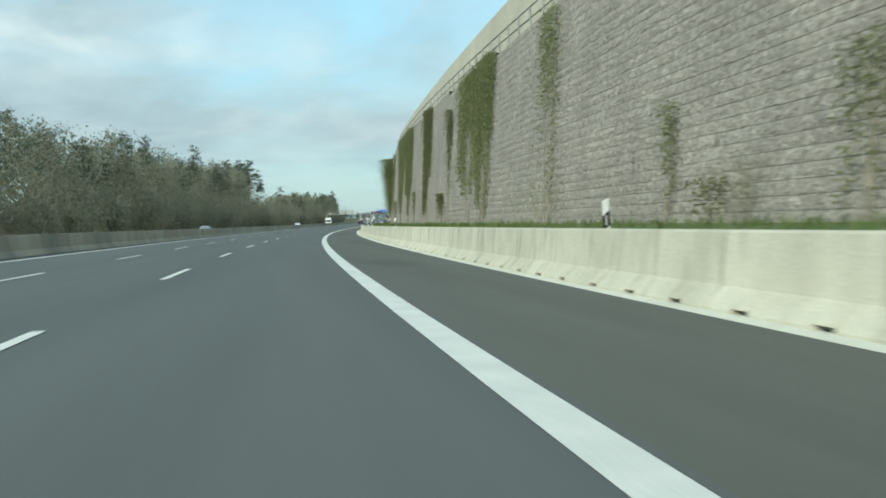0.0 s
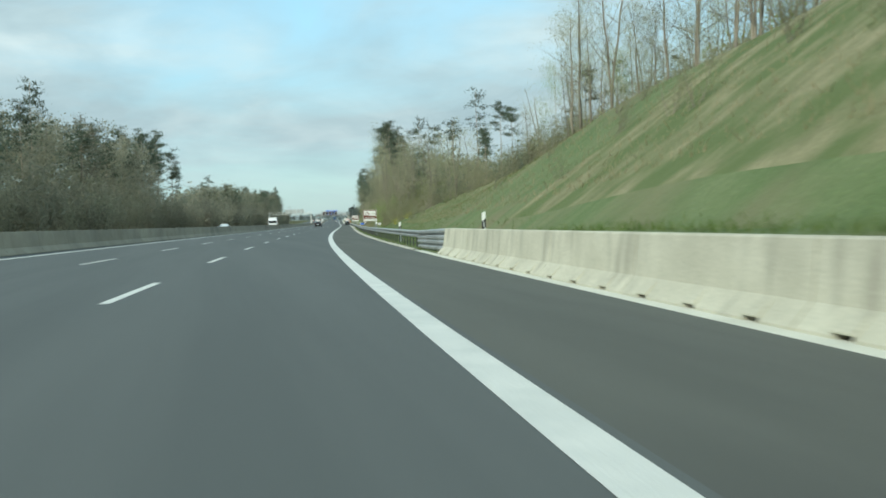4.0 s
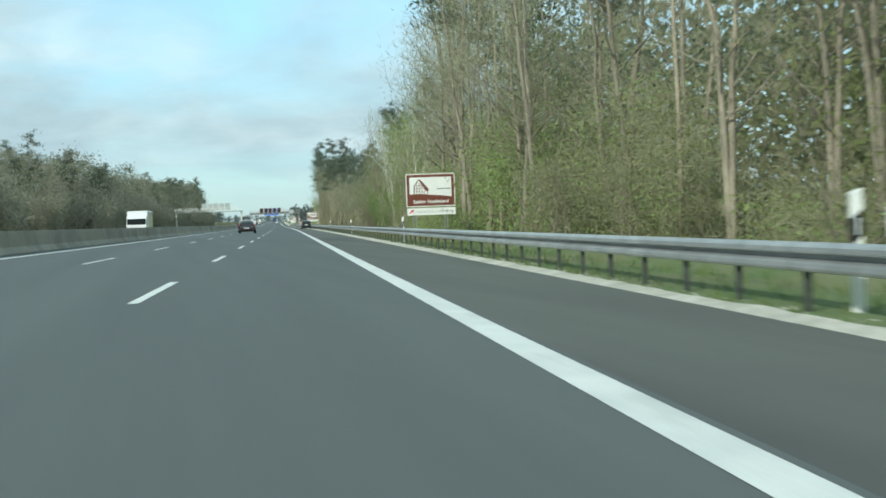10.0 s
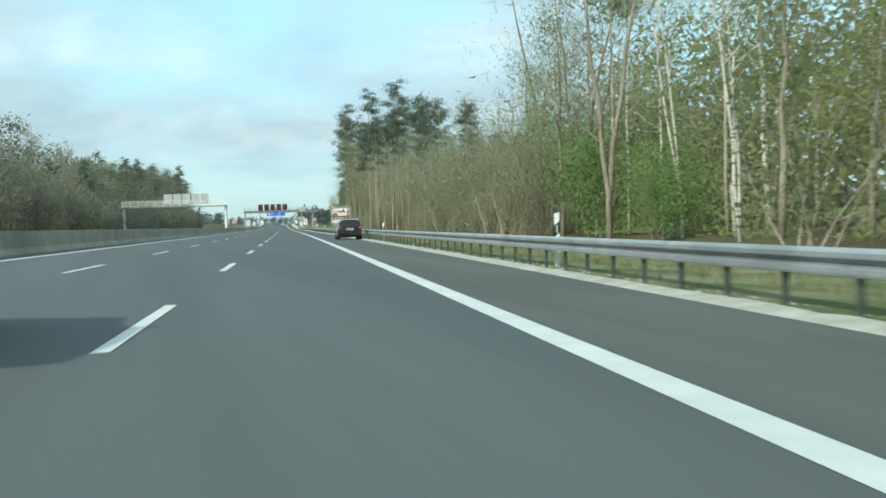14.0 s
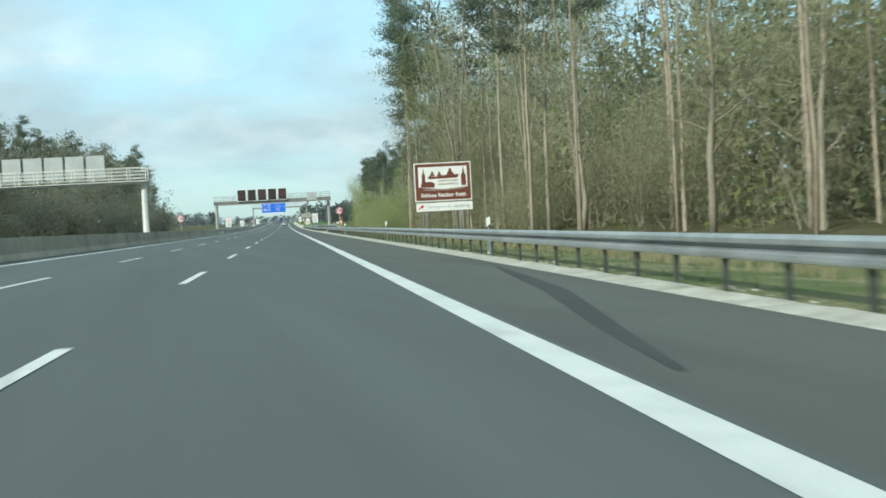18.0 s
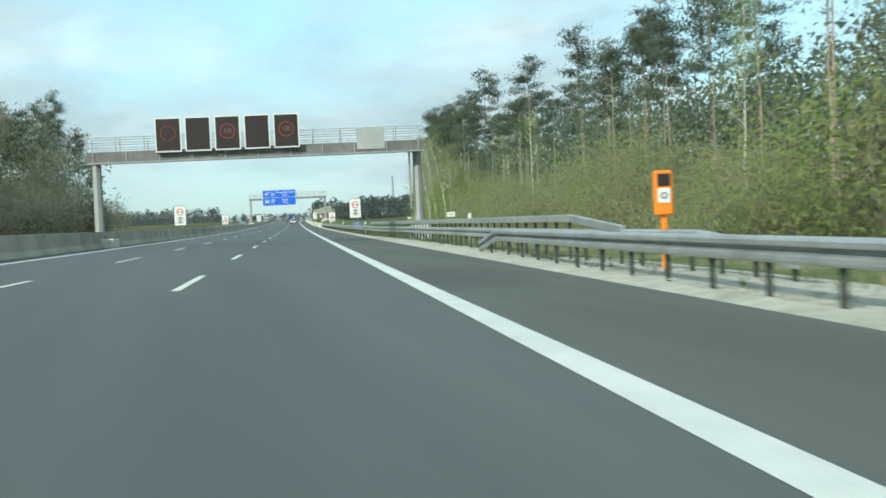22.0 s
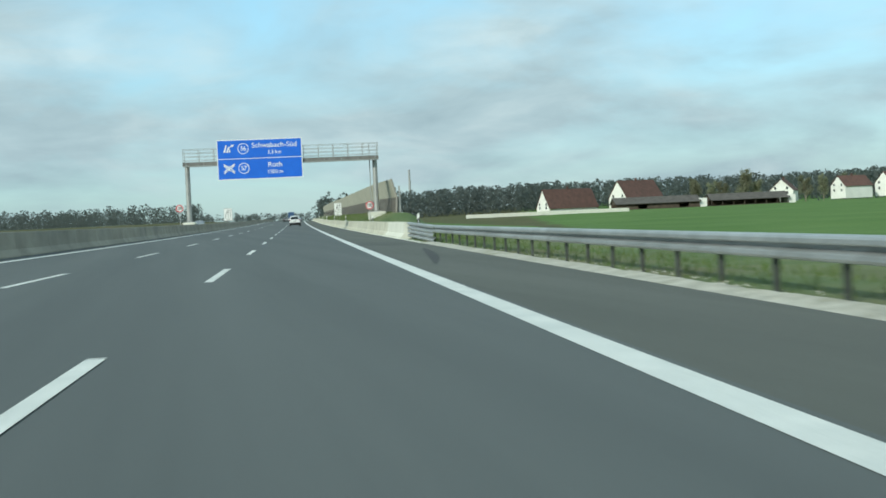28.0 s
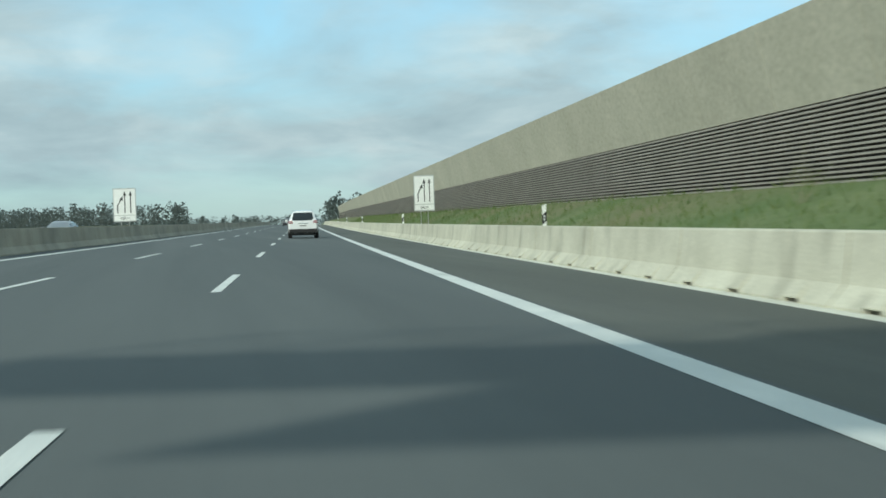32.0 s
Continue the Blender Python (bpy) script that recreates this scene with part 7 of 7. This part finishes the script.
SUV = dict(stations=[(0.0, 0.36, 0.98, 1.00, 0.80, 0.70), (0.08, 0.30, 1.02, 1.30, 0.88, 0.66), (0.35, 0.27, 1.03, 1.64, 0.90, 0.62), (0.9, 0.26, 1.03, 1.69, 0.905, 0.62), (2.0, 0.26, 1.02, 1.70, 0.905, 0.62), (2.7, 0.26, 1.01, 1.62, 0.90, 0.61), (3.35, 0.26, 1.0, 1.06, 0.90, 0.66), (4.1, 0.28, 0.92, 0.95, 0.87, 0.6), (4.42, 0.34, 0.74, 0.76, 0.76, 0.5)],
           wheel=0.35, axles=(0.85, 3.45), side_windows=((0.45, 1.15), (1.22, 2.05), (2.12, 2.95)), rear_window=(1.06, 1.54, 0.66, 0.55, 0.02, 0.22), lamps=(0.86, 0.88, 1.04, 0.26), lamp_y=-0.02, half=0.905, belt=1.0, mirror=2.85, bumper=(0.30, 0.56), bumper_paint=BLACK, plate=(-0.012, 0.70), rails=(0.6, 2.5, 0.58, 1.66))
ESTATE = dict(stations=[(0.0, 0.34, 0.90, 0.94, 0.80, 0.72), (0.10, 0.28, 0.98, 1.16, 0.90, 0.66), (0.62, 0.25, 0.98, 1.40, 0.94, 0.60), (1.2, 0.24, 0.97, 1.46, 0.94, 0.60), (2.4, 0.24, 0.96, 1.47, 0.94, 0.60), (3.0, 0.24, 0.95, 1.34, 0.94, 0.60), (3.6, 0.24, 0.94, 0.98, 0.93, 0.7), (4.7, 0.26, 0.90, 0.93, 0.91, 0.6), (5.02, 0.32, 0.72, 0.75, 0.80, 0.5)],
              wheel=0.36, axles=(0.95, 4.0), side_windows=((0.65, 1.3), (1.37, 2.2), (2.27, 3.2)), rear_window=(1.00, 1.34, 0.66, 0.55, 0.05, 0.52), lamps=(0.90, 0.76, 1.04, 0.11), lamp_y=-0.02, half=0.94, belt=0.95, mirror=3.05, bumper=(0.28, 0.54), bumper_paint=PAINT_MAROON, plate=(-0.03, 0.50), strip=0.74)
VAN = dict(stations=[(0.0, 0.36, 1.02, 1.05, 0.86, 0.78), (0.06, 0.30, 1.08, 1.86, 0.94, 0.72), (0.35, 0.27, 1.08, 1.93, 0.952, 0.74), (1.5, 0.26, 1.08, 1.95, 0.952, 0.74), (3.0, 0.26, 1.07, 1.94, 0.952, 0.73), (3.6, 0.26, 1.06, 1.82, 0.95, 0.72), (4.25, 0.26, 1.04, 1.12, 0.94, 0.74), (4.75, 0.28, 0.92, 0.95, 0.90, 0.6), (4.9, 0.34, 0.74, 0.76, 0.80, 0.5)],
           wheel=0.34, axles=(0.95, 3.95), side_windows=((0.25, 1.35), (1.42, 2.65), (2.72, 3.85)), rear_window=(1.12, 1.74, 0.72, 0.64, -0.005, 0.03), lamps=(0.91, 0.90, 1.30, 0.17), lamp_y=-0.03, half=0.952, belt=1.06, mirror=3.7, bumper=(0.30, 0.56), bumper_paint=PAINT_BLACK, plate=(-0.012, 0.90), rails=(0.4, 3.2, 0.70, 1.92), mirror_paint=CHROME)
VAN["stations"] = [(y, a, b * 0.88, c * 0.83, d, e) for y, a, b, c, d, e in VAN["stations"]]
VAN.update(rear_window=(1.0, 1.46, 0.72, 0.64, -0.005, 0.05), lamps=(0.91, 0.78, 1.12, 0.17), belt=0.94, plate=(-0.012, 0.74), rails=(0.4, 3.2, 0.70, 1.58))
SALOON = dict(ESTATE, stations=[(0.0, 0.34, 0.92, 0.95, 0.76, 0.66), (0.2, 0.27, 0.96, 1.0, 0.86, 0.6), (0.8, 0.25, 0.95, 1.08, 0.88, 0.56), (1.4, 0.24, 0.94, 1.42, 0.88, 0.56), (2.4, 0.24, 0.93, 1.44, 0.88, 0.56), (3.0, 0.24, 0.92, 1.1, 0.88, 0.6), (4.2, 0.28, 0.84, 0.87, 0.84, 0.55), (4.5, 0.34, 0.66, 0.68, 0.74, 0.5)],
              half=0.88, axles=(0.9, 3.5), side_windows=((1.35, 2.0), (2.05, 2.8)), rear_window=(1.0, 1.36, 0.62, 0.52, 0.78, 1.28), mirror=2.75, wheel=0.33)


def on_road(s, l, turn=0.0):
    return at(s, l, road_z(l) + 0.012, turn)


car(on_road(557.6, 2.12, 0.5) @ Matrix.Diagonal((0.91, 1, 0.92, 1)), VAN, PAINT_BLACK, "black people carrier with roof rails standing on the shoulder", "van", "van")
car(on_road(475.4, -6.02), ESTATE, PAINT_MAROON, "black estate car in the middle lane")
car(on_road(1129.0, -2.35), SUV, PAINT_WHITE, "white off-road car with red tail lamps in the lane")
car(on_road(1300.0, -5.4), ESTATE, PAINT_GREY, "dark grey estate car far ahead in the middle lane")
car(on_road(1240.0, -1.9), SALOON, PAINT_BLUE, "dark blue saloon far ahead in the lane")
car(at(182, -18.5, 0.12, 180), SALOON, PAINT_GREY, "grey saloon on the opposite carriageway")
car(at(350, -18.6, 0.12, 180), SALOON, PAINT_WHITE, "white saloon on the opposite carriageway")
car(at(1143, -18.6, 0.12, 180), ESTATE, PAINT_GREY, "grey estate car on the opposite carriageway")


def lorry(m, label, motorhome=False):
    t = thing("motorhome" if motorhome else "lorry", m, label, "motorhome" if motorhome else "lorry")
    long, tall, cab = (6.6, 2.95, 1.5) if motorhome else (11.0, 3.8, 2.2)
    part("box_body", boxed(-1.15, 1.15, cab, long, 0.55 if motorhome else 1.05, tall, bevel=0.08), PAINT_WHITE, t, "white box body")
    bm = plate(bmesh.new(), [(0.0, 0.45), (long - 0.2, 0.45), (long - 0.2, 0.95), (cab, 0.95), (cab + 0.1, tall * 0.92), (0.55 if motorhome else 0.12, tall * (0.74 if motorhome else 0.86)), (0.0, 1.3)], -1.08, 1.08)
    bmesh.ops.transform(bm, matrix=Matrix.Rotation(radians(90), 4, "Z"), verts=bm.verts)
    for v in bm.verts:
        v.co.x *= -1
    bmesh.ops.recalc_face_normals(bm, faces=bm.faces)
    part("cab", bm, PAINT_WHITE, t)
    part("windscreen", boxed(-1.0, 1.0, -0.02 if not motorhome else 0.06, 0.25, 1.32, tall * 0.70, bevel=0.02), GLASS, t, "dark windscreen")
    part("grille", boxed(-0.7, 0.7, -0.04, 0.02, 0.62, 0.92, bevel=0.01), BLACK, t, "dark radiator grille")
    for x in (-0.85, 0.85):
        part("headlight", boxed(x - 0.16, x + 0.16, -0.05, 0.02, 0.80, 1.02, bevel=0.02), REFLECTOR, t, "clear headlight")
    for x in (-1.0, 1.0):
        for y in ((1.1, long - 1.6) if motorhome else (1.2, long - 3.2, long - 1.9)):
            wheel(t, x, y, 0.36 if motorhome else 0.5, 0.26)
    return t


lorry(at(479.0, -18.3, 0.12), "white motorhome on the opposite carriageway", True)


def box_lorry(m, label):
    """A box lorry seen from behind."""
    t = thing("lorry", m, label, "lorry")
    part("box_body", boxed(-1.25, 1.25, 0, 7.2, 1.0, 3.7, bevel=0.05), PAINT_BLUE, t, "dark blue box body")
    part("rear_door", boxed(-1.18, -0.02, -0.03, -0.002, 1.08, 3.6), PAINT_BLUE, t)
    part("rear_door", boxed(0.02, 1.18, -0.03, -0.002, 1.08, 3.6), PAINT_BLUE, t)
    part("cab", boxed(-1.2, 1.2, 7.4, 9.3, 0.6, 3.0, bevel=0.12), PAINT_GREY, t)
    part("chassis", boxed(-0.5, 0.5, 0.1, 9.0, 0.6, 0.98), BLACK, t)
    part("underrun_bar", boxed(-1.15, 1.15, 0.0, 0.12, 0.45, 0.60), BLACK, t)
    for x in (-1.0, 1.0):
        part("tail_lamp", boxed(x - 0.18, x + 0.18, -0.03, 0.05, 0.68, 0.82), TAIL, t, "red tail lamp")
        for y in (1.6, 8.2):
            wheel(t, x, y, 0.48, 0.3)


box_lorry(on_road(1452.0, -5.4), "dark blue box lorry far ahead in the lane")


# ---- farmstead and distance ----
def house(s, l, z, turn, w, d, eaves, ridge, label, wall=PLASTER, chimney=True):
    t = thing("farmhouse", at(s, l, z, turn), label, "house", "farm buildings")
    bm = plate(bmesh.new(), [(-w / 2, -2), (w / 2, -2), (w / 2, eaves), (0, ridge - 0.15), (-w / 2, eaves)], 0, d)
    part("wall", bm, wall, t)
    for side in (-1, 1):
        bm = bmesh.new()
        o = 0.4
        e = Vector((side * (w / 2 + o), 0, eaves - o * (ridge - eaves) / (w / 2)))
        pts = [(0, -o, ridge), (e.x, -o, e.z), (e.x, d + o, e.z), (0, d + o, ridge)]
        va, vb = [bm.verts.new(p) for p in pts], [bm.verts.new((p[0], p[1], p[2] + 0.18)) for p in pts]
        bm.faces.new(vb if side > 0 else vb[::-1])
        bm.faces.new(va[::-1] if side > 0 else va)
        for i in range(4):
            bm.faces.new((va[i], va[(i + 1) % 4], vb[(i + 1) % 4], vb[i]))
        bmesh.ops.recalc_face_normals(bm, faces=bm.faces)
        part("roof", bm, ROOF, t, "red tiled roof")
    for x in ((-w / 4, w / 4) if wall is PLASTER else ()):
        for zz in (1.0, eaves * 0.5 + 1.6):
            if zz + 1.3 < ridge * 0.8:
                o = part("window", boxed(x - 0.55, x + 0.55, -0.05, 0.05, zz, zz + 1.3), WHITE, t)
                part("pane", boxed(x - 0.45, x + 0.45, -0.07, -0.052, zz + 0.1, zz + 1.2), GLASS, o)
    if chimney:
        part("chimney", boxed(-0.35, 0.35, d * 0.5, d * 0.5 + 0.7, ridge - 1.0, ridge + 1.1), ROOF, t, "brick chimney")
    return t


house(1443, 99.6, -0.8, -66, 9.5, 25, 1.6, 9.2, "farmhouse with white gable and long red tiled roof")
house(1432, 129, 0.6, -62, 11, 20, 3.0, 10.0, "farmhouse with white gable and red tiled roof")
house(1450, 206, 1.2, -30, 10, 14, 2.8, 7.5, "white farmhouse with red roof among trees")
house(1460, 236, 1.2, -70, 9, 16, 3.6, 8.0, "farmhouse with red roof at the village edge")
house(1470, 262, 1.5, -60, 9, 18, 4.0, 9.0, "farmhouse with red roof at the village edge")


def barn(s, l, w, d, label, closed):
    """A long barn: a pitched roof on posts, with a plank front where it is closed."""
    t = thing("open_barn", at(s, l, -2.2), label, "barn", "farm buildings")
    part("back_wall", boxed(0, w, d - 0.2, d, -0.5, 3.4), BARN, t)
    for y0, z0, y1, z1 in ((-1.0, 2.9, d * 0.5, 5.5), (d + 0.6, 2.9, d * 0.5 + 0.02, 5.5)):
        bm = bmesh.new()
        lo, hi = [bm.verts.new(c) for c in ((-0.6, y0, z0), (w + 0.6, y0, z0), (w + 0.6, y1, z1), (-0.6, y1, z1))], [bm.verts.new(c) for c in ((-0.6, y0, z0 + 0.15), (w + 0.6, y0, z0 + 0.15), (w + 0.6, y1, z1 + 0.15), (-0.6, y1, z1 + 0.15))]
        bm.faces.new(lo), bm.faces.new(hi)
        for i in range(4):
            bm.faces.new((lo[i], lo[(i + 1) % 4], hi[(i + 1) % 4], hi[i]))
        bmesh.ops.recalc_face_normals(bm, faces=bm.faces)
        part("roof", bm, GREY_ROOF, t, "weathered dark pitched roof")
    n = int(w / 4)
    for k in range(n + 1):
        x = w * k / n
        part("post", boxed(x - 0.15, x + 0.15, 0, 0.3, -0.5, 3.3), BARN, t)
    part("end_wall", boxed(w + 0.1, w + 3.2, 0.4, d - 0.5, -0.5, 4.2), PLASTER, t, "white rendered end wall")
    part("gable", plate(bmesh.new(), [(-0.2, 3.0), (-0.05, 3.0), (-0.05, 4.6), (-0.2, 4.6)], d * 0.25, d * 0.75), BARN, t)
    for k in range(n):
        x = w * k / n
        if closed and k % 4 != 2:
            part("plank_front", boxed(x + 0.16, x + w / n - 0.16, 0.05, 0.15, -0.5, 3.2), BARN, t)
        else:
            part("low_board", boxed(x + 0.16, x + w / n - 0.16, 0.05, 0.15, -0.5, 1.0), BARN, t)


barn(1400, 120.3, 33, 9, "long barn with a dark plank front", True)
barn(1401, 158.6, 31, 9, "long open barn with weathered dark roof", False)
wall_t = thing("field_wall", at(1312, 50, -1.75, 0), "low pale concrete wall at the field's edge", "wall")
for k in range(13):
    part("panel", boxed(4 * k + 0.01, 4 * k + 3.99, 0, 0.2, -0.4, 1.5), NEW_CONCRETE, wall_t)
rv = np.random.RandomState(31)
village = [leaf_tree(11.5 + k, 300 + k, BARK_GREY, VILLAGE_LEAF, "round olive-brown tree behind the farm", 5200, 0.24, 0.26, "village_tree", 0.22, 0.2, 2, 0.5) for k in range(2)]
for k, l in enumerate((178.1, 187.1, 192.3, 200.1, 206.7, 231.7, 239.6, 254.2)):
    plant(village[k % 2], 1484 + rv.uniform(-6, 6), l, rv, rv.uniform(0.85, 1.1))
stack = thing("factory_chimney", at(2170, 105, 6), "thin grey factory chimney on the skyline", "chimney")
part("shaft", tube(bmesh.new(), [(0, 0, -6), (0, 0, 22), (0, 0, 43)], [1.7, 1.2, 0.9], 10), GANTRY, stack)
part("rim", ring(bmesh.new(), 0, 0, 0.8, 1.05, 0, 0.9, 12), GANTRY, stack).matrix_basis = Matrix.Translation((0, 0, 42.6)) @ Matrix.Rotation(radians(90), 4, "X")

# ---- marks and litter on the shoulder ----
def skid_mark(stations, half):
    """A dark rubber track that drifts across the shoulder."""
    ss = np.linspace(stations[0][0], stations[-1][0], 24)
    ll = np.interp(ss, [p[0] for p in stations], [p[1] for p in stations])
    wide = half * np.sin(np.linspace(0.25, math.pi - 0.25, 24))
    v = np.stack([way(ss, ll - wide, road_z(ll - wide) + 0.005), way(ss, ll + wide, road_z(ll + wide) + 0.005)], 1).reshape(-1, 3)
    a = np.arange(23)[:, None] * 2
    tagged(put("skid_mark", raw_mesh("skid_mark", v, a + np.array([[0, 1, 3, 2]]), RUBBER)), "dark rubber skid mark on the asphalt", "road marking", kind="structure")


skid_mark([(606, 0.55), (609, 0.9), (615, 1.7), (624.4, 2.45)], 0.16)
skid_mark([(951, 0.75), (953.7, 1.04), (958.2, 1.46), (966, 2.0)], 0.15)


def litter(s, l, size, material, label, name):
    rnd = np.random.RandomState(int(s))
    t = thing(name, at(s, l, gz(s, l) + 0.02, rnd.uniform(0, 360)), label, "litter")
    bm = bmesh.new()
    bmesh.ops.create_icosphere(bm, subdivisions=2, radius=size)
    for v in bm.verts:
        v.co = Vector((v.co.x * 1.5, v.co.y, v.co.z * 0.45)) * rnd.uniform(0.75, 1.25)
    part("crumple", bm, material, t)


litter(220.4, 4.75, 0.13, WHITE_PLASTIC, "crumpled white plastic bag in the grass", "plastic_bag")
litter(480.1, 3.35, 0.08, POST_STEEL, "dark lump of debris on the gravel", "debris")
litter(577.6, 3.05, 0.09, POST_STEEL, "dark lump of debris on the gravel", "debris")
rr = thing("rail_reflector", at(318.4, RAIL_L - 0.09, 0.52), "small red and white reflector on the guard rail", "reflector")
part("red_half", boxed(-0.02, 0.0, -0.06, 0.06, 0.0, 0.10), RED, rr)
part("white_half", boxed(-0.02, 0.0, -0.06, 0.06, 0.104, 0.2), WHITE, rr)
